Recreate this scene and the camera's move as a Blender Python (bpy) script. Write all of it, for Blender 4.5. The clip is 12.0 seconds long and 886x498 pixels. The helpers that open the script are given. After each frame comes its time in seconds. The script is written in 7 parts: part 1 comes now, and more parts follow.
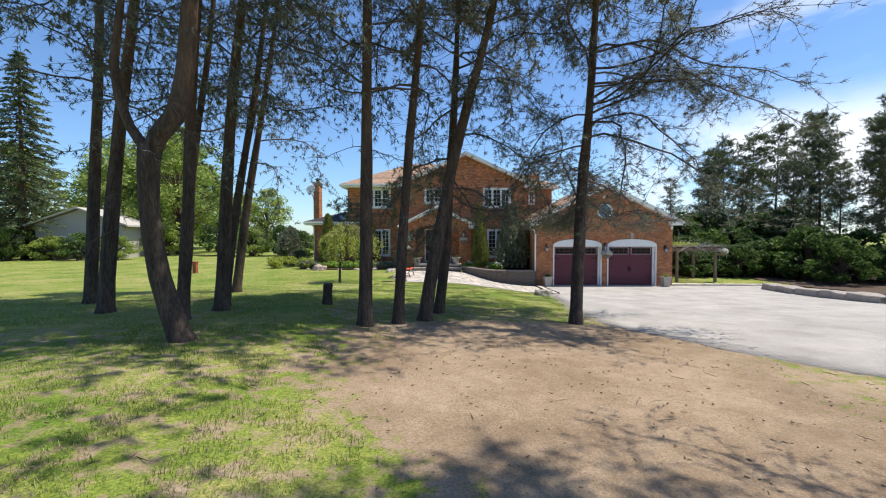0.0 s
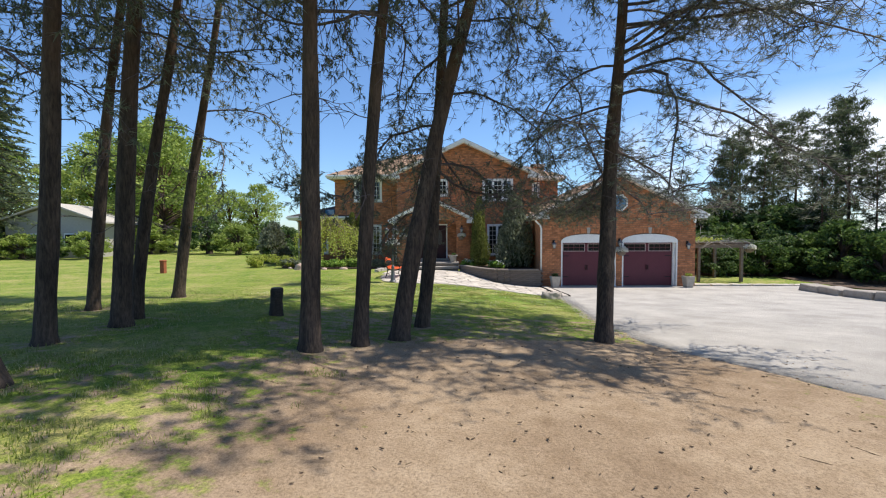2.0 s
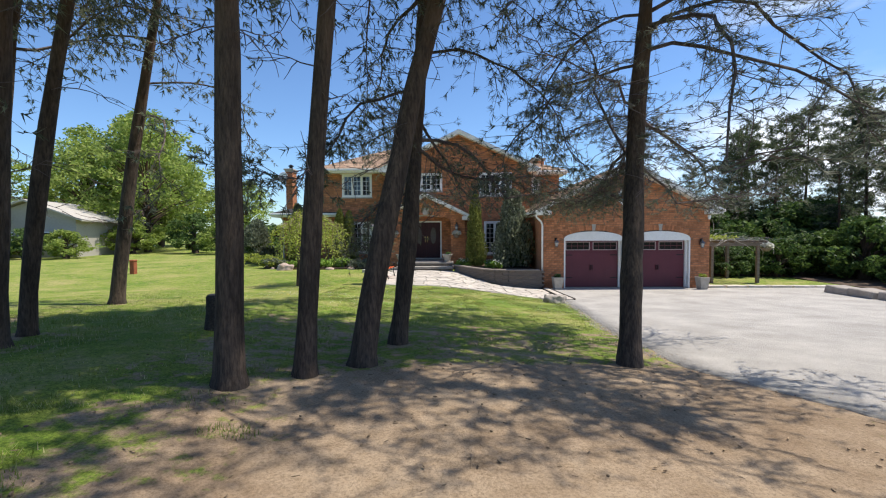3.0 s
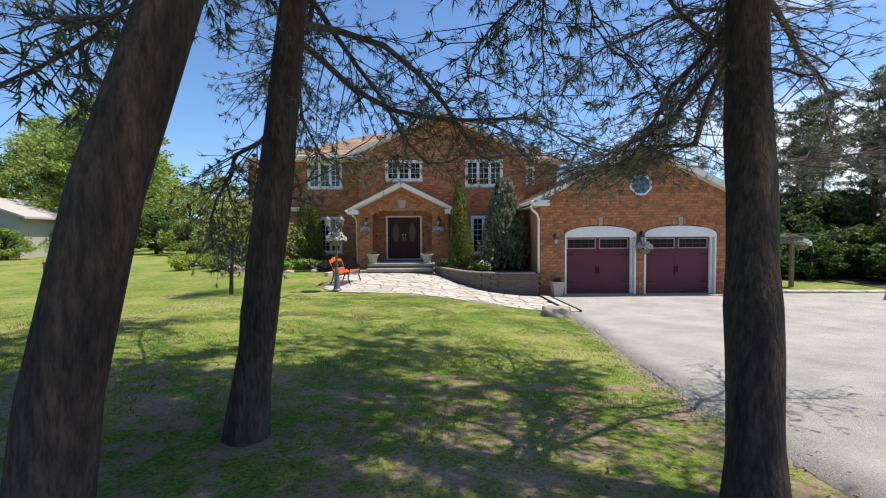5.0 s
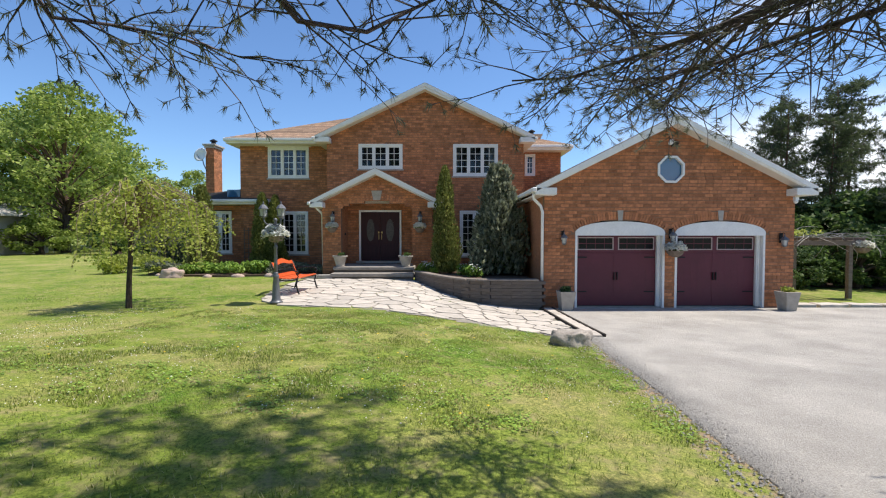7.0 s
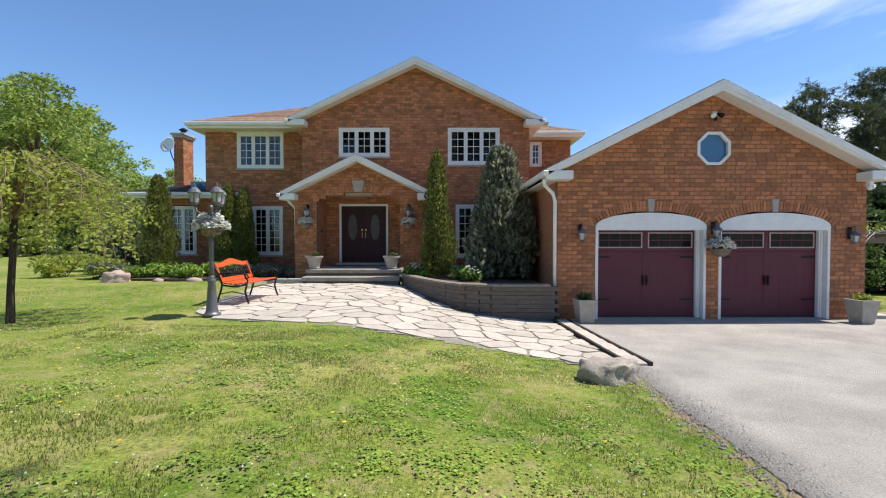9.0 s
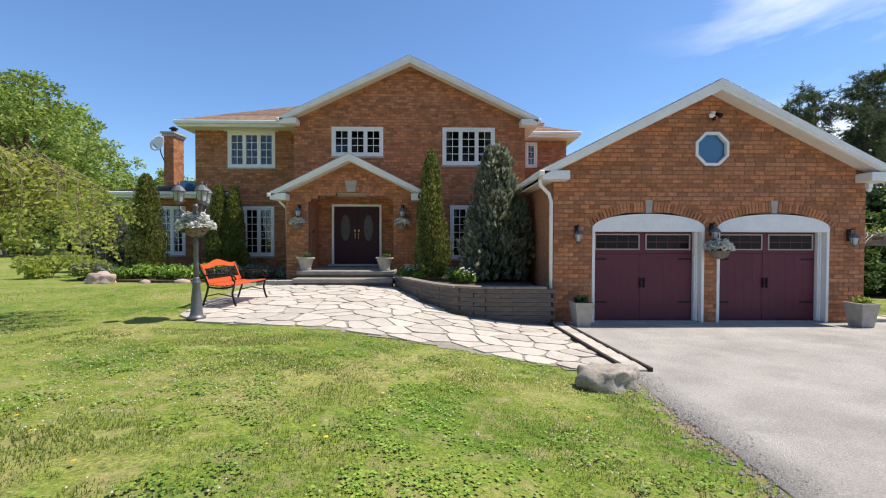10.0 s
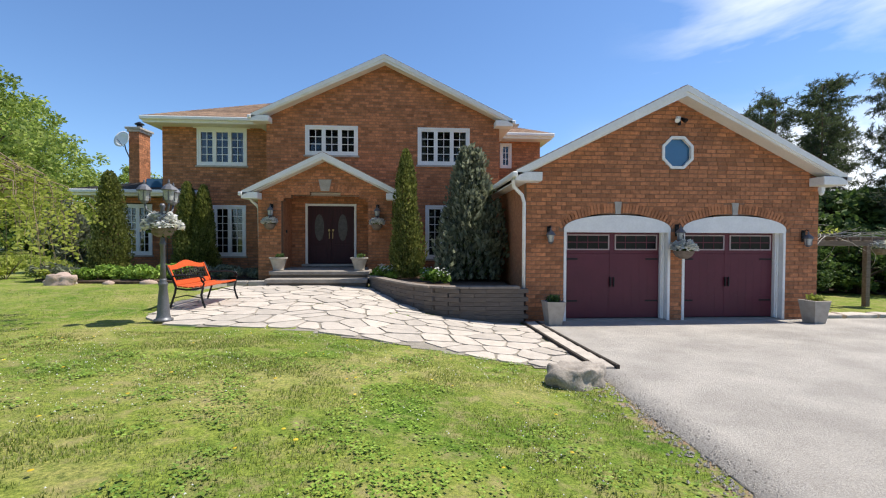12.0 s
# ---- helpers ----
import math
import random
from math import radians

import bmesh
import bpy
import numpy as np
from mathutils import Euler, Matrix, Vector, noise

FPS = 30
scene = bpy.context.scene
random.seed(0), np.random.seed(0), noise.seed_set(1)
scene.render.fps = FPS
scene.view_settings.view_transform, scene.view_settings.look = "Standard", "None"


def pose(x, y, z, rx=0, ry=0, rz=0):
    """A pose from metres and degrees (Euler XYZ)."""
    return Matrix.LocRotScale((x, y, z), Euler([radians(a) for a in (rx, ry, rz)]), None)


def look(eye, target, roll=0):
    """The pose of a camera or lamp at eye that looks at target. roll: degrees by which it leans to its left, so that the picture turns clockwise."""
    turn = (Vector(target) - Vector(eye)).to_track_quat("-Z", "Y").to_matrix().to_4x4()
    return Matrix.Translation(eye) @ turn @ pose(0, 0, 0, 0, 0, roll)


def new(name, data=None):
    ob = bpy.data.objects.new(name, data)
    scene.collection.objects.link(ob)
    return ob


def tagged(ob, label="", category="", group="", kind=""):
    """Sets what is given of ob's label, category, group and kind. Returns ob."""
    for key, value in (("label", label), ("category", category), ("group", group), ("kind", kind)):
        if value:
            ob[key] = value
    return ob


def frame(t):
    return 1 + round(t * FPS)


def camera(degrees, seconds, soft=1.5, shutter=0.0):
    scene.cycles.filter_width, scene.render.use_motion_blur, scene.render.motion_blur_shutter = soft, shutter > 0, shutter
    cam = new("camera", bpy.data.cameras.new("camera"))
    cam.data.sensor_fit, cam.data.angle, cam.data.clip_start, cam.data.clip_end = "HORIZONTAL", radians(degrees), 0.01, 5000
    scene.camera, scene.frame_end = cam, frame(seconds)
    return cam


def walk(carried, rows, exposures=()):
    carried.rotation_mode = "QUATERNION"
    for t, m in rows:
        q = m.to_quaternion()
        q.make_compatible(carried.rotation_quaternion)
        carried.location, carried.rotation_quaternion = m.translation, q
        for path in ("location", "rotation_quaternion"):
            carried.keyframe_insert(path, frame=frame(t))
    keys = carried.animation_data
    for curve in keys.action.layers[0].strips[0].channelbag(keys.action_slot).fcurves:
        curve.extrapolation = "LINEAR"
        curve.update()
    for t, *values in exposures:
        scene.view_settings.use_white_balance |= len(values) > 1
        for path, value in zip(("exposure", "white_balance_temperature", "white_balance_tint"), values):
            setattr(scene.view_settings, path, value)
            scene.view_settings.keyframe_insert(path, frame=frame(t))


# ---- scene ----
cam = camera(91.4, 12.0, soft=1.15)
PATH = [
    (0, (4.169, 3.513, 2.893), (4.132, 5.513, 2.826), -0.10),
    (0.5, (4.208, 4.064, 2.843), (4.171, 6.064, 2.775), -0.12),
    (1, (4.248, 4.690, 2.800), (4.208, 6.690, 2.731), -0.09),
    (1.5, (4.334, 5.381, 2.764), (4.293, 7.381, 2.692), -0.16),
    (2, (4.448, 6.156, 2.709), (4.406, 8.156, 2.635), -0.24),
    (2.5, (4.561, 7.022, 2.649), (4.521, 9.022, 2.574), -0.23),
    (3, (4.683, 7.909, 2.597), (4.648, 9.909, 2.521), -0.26),
    (3.2, (4.733, 8.257, 2.577), (4.700, 10.257, 2.501), -0.29),
    (4.8, (5.288, 11.078, 2.423), (5.274, 13.078, 2.348), -0.37),
    (5, (5.353, 11.413, 2.390), (5.342, 13.413, 2.316), -0.35),
    (5.5, (5.512, 12.383, 2.308), (5.516, 14.383, 2.237), -0.20),
    (6, (5.673, 13.241, 2.251), (5.682, 15.241, 2.182), -0.07),
    (6.5, (5.786, 14.105, 2.215), (5.792, 16.105, 2.150), -0.05),
    (7, (5.868, 14.891, 2.179), (5.876, 16.891, 2.118), 0.03),
    (7.2, (5.901, 15.188, 2.163), (5.908, 17.188, 2.104), 0.09),
    (9, (6.161, 17.368, 1.961), (6.165, 19.368, 1.917), 0.01),
    (9.5, (6.181, 17.567, 1.952), (6.191, 19.567, 1.912), 0.10),
    (10, (6.197, 17.612, 1.951), (6.223, 19.612, 1.914), 0.17),
    (10.5, (6.210, 17.571, 1.952), (6.255, 19.571, 1.917), 0.22),
    (11, (6.222, 17.631, 1.955), (6.303, 19.631, 1.919), 0.27),
    (11.5, (6.233, 17.675, 1.962), (6.345, 19.675, 1.925), 0.28),
    (12, (6.242, 17.562, 1.980), (6.377, 19.562, 1.939), 0.23),
]
walk(cam, [(t, look(eye, target, roll)) for t, eye, target, roll in PATH])

# ---- world, sun, exposure ----
world = bpy.data.worlds.new("sky_world")
scene.world = world
world.use_nodes = True
wn, wl = world.node_tree.nodes, world.node_tree.links
wn.clear()
SUN_EL, SUN_AZ = 64.0, 82.0          # azimuth clockwise from +y
sky = wn.new("ShaderNodeTexSky")
sky.sky_type, sky.sun_disc = "NISHITA", False
sky.sun_elevation, sky.sun_rotation = radians(SUN_EL), radians(SUN_AZ)
sky.air_density, sky.dust_density, sky.ozone_density = 1.0, 0.3, 2.5
wtc = wn.new("ShaderNodeTexCoord")
wmap = wn.new("ShaderNodeMapping")
wmap.inputs["Scale"].default_value = (1.0, 1.0, 4.5)
wmap.inputs["Rotation"].default_value = (0.0, radians(14), radians(20))
wturn = wn.new("ShaderNodeMapping")
wturn.inputs["Rotation"].default_value = (0.0, 0.0, radians(72))
wl.new(wtc.outputs["Generated"], wturn.inputs["Vector"])
wl.new(wturn.outputs["Vector"], wmap.inputs["Vector"])
cl = wn.new("ShaderNodeTexNoise")
cl.inputs["Scale"].default_value, cl.inputs["Detail"].default_value, cl.inputs["Roughness"].default_value = 1.7, 7, 0.55
cl.inputs["Distortion"].default_value = 0.4
wl.new(wmap.outputs["Vector"], cl.inputs["Vector"])
cr = wn.new("ShaderNodeValToRGB")
cr.color_ramp.elements[0].position, cr.color_ramp.elements[1].position = 0.50, 0.80
wl.new(cl.outputs["Fac"], cr.inputs["Fac"])
wsep = wn.new("ShaderNodeSeparateXYZ")
wl.new(wtc.outputs["Generated"], wsep.inputs["Vector"])


def sky_math(op, p, q):
    m = wn.new("ShaderNodeMath")
    m.operation = op
    for i, v in enumerate((p, q)):
        if isinstance(v, (int, float)):
            m.inputs[i].default_value = v
        else:
            wl.new(v, m.inputs[i])
    return m.outputs[0]


def sky_span(src, lo, hi):
    r = wn.new("ShaderNodeMapRange")
    r.interpolation_type = "SMOOTHSTEP"
    r.inputs["From Min"].default_value, r.inputs["From Max"].default_value = lo, hi
    wl.new(src, r.inputs["Value"])
    return r.outputs["Result"]


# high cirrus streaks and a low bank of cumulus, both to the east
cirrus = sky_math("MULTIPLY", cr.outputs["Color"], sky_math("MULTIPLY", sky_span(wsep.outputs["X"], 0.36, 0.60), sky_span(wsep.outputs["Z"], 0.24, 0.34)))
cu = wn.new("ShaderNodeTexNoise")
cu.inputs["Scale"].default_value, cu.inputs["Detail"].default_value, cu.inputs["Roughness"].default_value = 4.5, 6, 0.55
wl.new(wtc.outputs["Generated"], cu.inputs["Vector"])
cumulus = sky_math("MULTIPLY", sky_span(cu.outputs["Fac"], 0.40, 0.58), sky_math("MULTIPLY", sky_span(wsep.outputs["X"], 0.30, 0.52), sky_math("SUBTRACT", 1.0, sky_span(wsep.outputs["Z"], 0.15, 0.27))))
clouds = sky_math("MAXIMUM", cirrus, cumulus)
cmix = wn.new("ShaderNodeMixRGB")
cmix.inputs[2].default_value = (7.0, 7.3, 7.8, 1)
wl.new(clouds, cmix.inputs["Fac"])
bg = wn.new("ShaderNodeBackground")
bg.inputs["Strength"].default_value = 0.13
tint = wn.new("ShaderNodeMixRGB")
tint.blend_type = "MULTIPLY"
tint.inputs[0].default_value, tint.inputs[2].default_value = 1.0, (0.68, 0.83, 1.0, 1)
wl.new(sky.outputs["Color"], tint.inputs[1])
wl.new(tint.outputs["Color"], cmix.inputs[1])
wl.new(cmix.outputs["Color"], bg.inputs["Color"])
wout = wn.new("ShaderNodeOutputWorld")
wl.new(bg.outputs["Background"], wout.inputs["Surface"])

sun = new("sun", bpy.data.lights.new("sun", "SUN"))
sun.data.energy, sun.data.angle, sun.data.color = 4.6, radians(0.55), (1.0, 0.93, 0.82)
sd = Vector((math.cos(radians(SUN_EL)) * math.sin(radians(SUN_AZ)), math.cos(radians(SUN_EL)) * math.cos(radians(SUN_AZ)), math.sin(radians(SUN_EL))))
sun.matrix_world = look(sd * 60, (0, 0, 0))
scene.view_settings.exposure = 0.47


# ---- materials ----
def ramp(nt, src, stops):
    r = nt.nodes.new("ShaderNodeValToRGB")
    while len(r.color_ramp.elements) < len(stops):
        r.color_ramp.elements.new(0.5)
    for e, (p, c) in zip(r.color_ramp.elements, stops):
        e.position, e.color = p, (*c, 1)
    nt.links.new(src, r.inputs["Fac"])
    return r.outputs["Color"]


def noise_node(nt, scale, detail=4, rough=0.6, stretch=None):
    tc = nt.nodes.new("ShaderNodeTexCoord")
    n = nt.nodes.new("ShaderNodeTexNoise")
    n.inputs["Scale"].default_value, n.inputs["Detail"].default_value, n.inputs["Roughness"].default_value = scale, detail, rough
    v = tc.outputs["Object"]
    if stretch:
        m = nt.nodes.new("ShaderNodeMapping")
        m.inputs["Scale"].default_value = stretch
        nt.links.new(v, m.inputs["Vector"])
        v = m.outputs["Vector"]
    nt.links.new(v, n.inputs["Vector"])
    return n.outputs["Fac"]


def mix(nt, a, b, fac, mode="MIX"):
    m = nt.nodes.new("ShaderNodeMixRGB")
    m.blend_type = mode
    for i, v in ((0, fac), (1, a), (2, b)):
        if isinstance(v, (int, float)):
            m.inputs[i].default_value = v
        elif isinstance(v, tuple):
            m.inputs[i].default_value = (*v, 1)
        else:
            nt.links.new(v, m.inputs[i])
    return m.outputs["Color"]


def material(name, color, rough=0.8, metal=0.0, vary=0.18, scale=6.0, fine=60.0, bump=0.15, bump_scale=None, stretch=None, spec=0.4, rnd="", rnd_amt=0.3, tint=None):
    """Two scales of variation on a base colour, fine relief, and variation from piece to piece (rnd: object or island)."""
    mat = bpy.data.materials.new(name)
    mat.use_nodes = True
    nt = mat.node_tree
    bs = nt.nodes["Principled BSDF"]
    big, small = noise_node(nt, scale, 3, 0.6, stretch), noise_node(nt, fine, 3, 0.7, stretch)
    lo, hi = tuple(c * (1 - vary) for c in color), tuple(min(1, c * (1 + vary)) for c in color)
    col = ramp(nt, big, [(0.3, lo), (0.7, tint or hi)])
    col = mix(nt, col, ramp(nt, small, [(0.34, (1 - vary * 1.2,) * 3), (0.66, (1 + vary * 0.8,) * 3)]), 1.0, "MULTIPLY")
    if rnd:
        if rnd == "object":
            r = nt.nodes.new("ShaderNodeObjectInfo").outputs["Random"]
        else:
            r = nt.nodes.new("ShaderNodeNewGeometry").outputs["Random Per Island"]
        col = mix(nt, col, ramp(nt, r, [(0.0, (1 - rnd_amt,) * 3), (0.5, (1, 1, 1)), (1.0, (1 + rnd_amt, 1 + rnd_amt * 0.9, 1 + rnd_amt * 0.8))]), 1.0, "MULTIPLY")
    nt.links.new(col, bs.inputs["Base Color"])
    bs.inputs["Roughness"].default_value, bs.inputs["Metallic"].default_value = rough, metal
    bs.inputs["Specular IOR Level"].default_value = spec
    if bump:
        b = nt.nodes.new("ShaderNodeBump")
        b.inputs["Strength"].default_value, b.inputs["Distance"].default_value = bump, 0.02
        nt.links.new(noise_node(nt, bump_scale or fine, 4, 0.7, stretch), b.inputs["Height"])
        nt.links.new(b.outputs["Normal"], bs.inputs["Normal"])
    return mat


def leafy(name, color, color2, rough=0.6, trans=0.25, rnd_amt=0.45):
    """Foliage: colour from leaf to leaf, some light let through."""
    mat = bpy.data.materials.new(name)
    mat.use_nodes = True
    nt = mat.node_tree
    bs = nt.nodes["Principled BSDF"]
    r = nt.nodes.new("ShaderNodeNewGeometry").outputs["Random Per Island"]
    col = ramp(nt, r, [(0.0, tuple(c * (1 - rnd_amt) for c in color)), (0.55, color), (1.0, color2)])
    col = mix(nt, col, ramp(nt, noise_node(nt, 0.8, 2), [(0.3, (0.75, 0.78, 0.8)), (0.7, (1.15, 1.12, 1.0))]), 1.0, "MULTIPLY")
    nt.links.new(col, bs.inputs["Base Color"])
    bs.inputs["Roughness"].default_value, bs.inputs["Specular IOR Level"].default_value = rough, 0.3
    tr = nt.nodes.new("ShaderNodeBsdfTranslucent")
    nt.links.new(col, tr.inputs["Color"])
    ms = nt.nodes.new("ShaderNodeMixShader")
    ms.inputs[0].default_value = trans
    nt.links.new(bs.outputs["BSDF"], ms.inputs[1])
    nt.links.new(tr.outputs["BSDF"], ms.inputs[2])
    nt.links.new(ms.outputs["Shader"], nt.nodes["Material Output"].inputs["Surface"])
    return mat


def glass(name, tint=(0.8, 0.85, 0.9)):
    mat = bpy.data.materials.new(name)
    mat.use_nodes = True
    nt = mat.node_tree
    nt.nodes.remove(nt.nodes["Principled BSDF"])
    tr, gl, ms, fr = (nt.nodes.new(k) for k in ("ShaderNodeBsdfTransparent", "ShaderNodeBsdfGlossy", "ShaderNodeMixShader", "ShaderNodeFresnel"))
    tr.inputs["Color"].default_value = (*tint, 1)
    gl.inputs["Roughness"].default_value = 0.02
    fr.inputs["IOR"].default_value = 1.6
    nt.links.new(fr.outputs["Fac"], ms.inputs[0])
    nt.links.new(tr.outputs["BSDF"], ms.inputs[1])
    nt.links.new(gl.outputs["BSDF"], ms.inputs[2])
    nt.links.new(ms.outputs["Shader"], nt.nodes["Material Output"].inputs["Surface"])
    return mat


M_BRICK = material("brick", (0.445, 0.185, 0.087), 0.9, vary=0.26, scale=9, fine=90, bump=0.4, rnd="island", rnd_amt=0.30)
M_BRICK_OB = material("brick_single", (0.445, 0.185, 0.087), 0.9, vary=0.26, scale=9, fine=90, bump=0.4, rnd="object", rnd_amt=0.30)
M_MORTAR = material("mortar", (0.25, 0.15, 0.095), 0.95, vary=0.15, scale=5, fine=150, bump=0.3)
M_WHITE = material("white_trim", (0.80, 0.80, 0.78), 0.45, vary=0.05, scale=3, fine=30, bump=0.03)
M_SOFFIT = material("cream_soffit", (0.74, 0.71, 0.64), 0.55, vary=0.05, scale=3, fine=30, bump=0.03)
M_SHINGLE = material("shingle", (0.426, 0.287, 0.197), 0.95, vary=0.25, scale=4, fine=120, bump=0.4, rnd="island", rnd_amt=0.3)
M_GLASS = glass("window_glass")
M_CURTAIN = material("curtain", (0.55, 0.53, 0.48), 0.9, vary=0.1, scale=3, fine=40, bump=0.1, stretch=(8, 8, 0.4))
# near-black in place of the darkness of unlit rooms
M_ROOM = material("unlit_room_black", (0.035, 0.034, 0.034), 0.9, vary=0.1, bump=0)
M_GARDOOR = material("burgundy_paint", (0.102, 0.016, 0.030), 0.5, vary=0.1, scale=2, fine=80, bump=0.05)
M_DOOR = material("dark_door_wood", (0.036, 0.007, 0.012), 0.6, vary=0.25, scale=3, fine=40, bump=0.08, stretch=(6, 6, 0.5))
M_IRON = material("black_iron", (0.018, 0.018, 0.02), 0.45, metal=0.5, vary=0.2, scale=10, fine=90, bump=0.1)
M_BRASS = material("brass", (0.6, 0.43, 0.18), 0.3, metal=1.0, vary=0.1, bump=0.02)
M_PINT = material("stone_grey_pot", (0.40, 0.365, 0.315), 0.9, vary=0.12, scale=6, fine=80, bump=0.2)
M_FLAG = material("flagstone", (0.49, 0.44, 0.385), 0.9, vary=0.13, scale=5, fine=70, bump=0.25, rnd="object", rnd_amt=0.14)
M_JOINT = material("flagstone_joint", (0.27, 0.245, 0.205), 0.95, vary=0.2, scale=8, fine=120, bump=0.4)
M_STEP = material("slab_stone", (0.42, 0.39, 0.35), 0.9, vary=0.15, scale=5, fine=90, bump=0.25)
M_TREAD = material("weathered_tread", (0.30, 0.27, 0.235), 0.92, vary=0.18, scale=5, fine=80, bump=0.3)
M_WALLSTONE = material("retaining_stone", (0.150, 0.125, 0.105), 0.92, vary=0.2, scale=6, fine=70, bump=0.35, rnd="object", rnd_amt=0.05, stretch=(0.6, 0.6, 4))
M_CAP = material("retaining_cap", (0.24, 0.205, 0.175), 0.92, vary=0.18, scale=5, fine=70, bump=0.3, rnd="object", rnd_amt=0.08)
M_ROCK = material("field_rock", (0.34, 0.30, 0.26), 0.9, vary=0.2, scale=3, fine=40, bump=0.6, bump_scale=18)
M_ROCKPINK = material("pink_rock", (0.48, 0.36, 0.30), 0.9, vary=0.2, scale=5, fine=50, bump=0.5, bump_scale=18)
M_SOIL = material("soil", (0.09, 0.06, 0.04), 0.98, vary=0.35, scale=6, fine=60, bump=0.6)
M_BARK = material("pine_bark", (0.058, 0.044, 0.036), 0.95, vary=0.45, scale=5, fine=26, bump=1.0, bump_scale=14, stretch=(1.6, 1.6, 0.28), tint=(0.10, 0.072, 0.054))


def redden(mat, low, high, color):
    """Old pine bark flakes to orange-brown higher up the stem."""
    nt = mat.node_tree
    bs = nt.nodes["Principled BSDF"]
    src = bs.inputs["Base Color"].links[0].from_socket
    sep = nt.nodes.new("ShaderNodeSeparateXYZ")
    nt.links.new(nt.nodes.new("ShaderNodeTexCoord").outputs["Object"], sep.inputs["Vector"])
    mr = nt.nodes.new("ShaderNodeMapRange")
    mr.inputs["From Min"].default_value, mr.inputs["From Max"].default_value = low, high
    nt.links.new(sep.outputs["Z"], mr.inputs["Value"])
    red = mix(nt, src, color, 0.7)
    patch = mix(nt, mr.outputs["Result"], ramp(nt, noise_node(nt, 2.2, 4, 0.7), [(0.36, (0.2, 0.2, 0.2)), (0.62, (1, 1, 1))]), 1.0, "MULTIPLY")
    nt.links.new(mix(nt, src, red, patch), bs.inputs["Base Color"])


redden(M_BARK, 2.6, 7.0, (0.22, 0.115, 0.062))
M_TWIG = material("twig", (0.125, 0.098, 0.096), 0.95, vary=0.3, scale=5, fine=30, bump=0.2)
M_NEEDLE = leafy("pine_needles", (0.160, 0.182, 0.128), (0.298, 0.300, 0.215), trans=0.55)
M_NEEDLE2 = leafy("forest_needles", (0.088, 0.124, 0.060), (0.168, 0.200, 0.096), trans=0.4)
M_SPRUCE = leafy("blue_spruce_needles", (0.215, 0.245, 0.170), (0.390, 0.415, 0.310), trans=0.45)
M_CEDAR = leafy("cedar_foliage", (0.192, 0.224, 0.056), (0.336, 0.352, 0.112), trans=0.45)
M_MAPLE = leafy("maple_leaves", (0.320, 0.420, 0.095), (0.500, 0.570, 0.190), trans=0.68)
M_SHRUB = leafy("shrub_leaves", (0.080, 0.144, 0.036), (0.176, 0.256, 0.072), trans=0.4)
M_WEEP = leafy("weeping_leaves", (0.420, 0.490, 0.090), (0.590, 0.610, 0.170), trans=0.6)
M_SHOOT = material("pale_shoot", (0.26, 0.20, 0.135), 0.9, vary=0.25, scale=5, fine=30, bump=0.1)
M_PETAL = leafy("white_petals", (0.80, 0.80, 0.78), (0.85, 0.85, 0.82), trans=0.2, rnd_amt=0.1)
M_LAMPGREY = material("grey_cast_metal", (0.15, 0.155, 0.17), 0.45, metal=0.4, vary=0.15, scale=8, fine=70, bump=0.08)
M_ORANGE = material("orange_slats", (0.62, 0.10, 0.025), 0.5, vary=0.15, scale=6, fine=60, bump=0.1, stretch=(0.5, 4, 4))
M_STUMP = material("stump_bark", (0.05, 0.04, 0.034), 0.95, vary=0.35, scale=6, fine=40, bump=0.8)
M_TIMBER = material("weathered_timber", (0.20, 0.16, 0.13), 0.9, vary=0.25, scale=4, fine=60, bump=0.3, stretch=(0.4, 4, 4))
M_ROOFDARK = material("dark_shingle", (0.085, 0.075, 0.072), 0.95, vary=0.25, scale=4, fine=100, bump=0.4)
M_POSTRED = material("rusty_post", (0.30, 0.09, 0.04), 0.8, vary=0.25, bump=0.2)
M_SIDING = material("pale_siding", (0.40, 0.37, 0.33), 0.7, vary=0.06, bump=0.05)


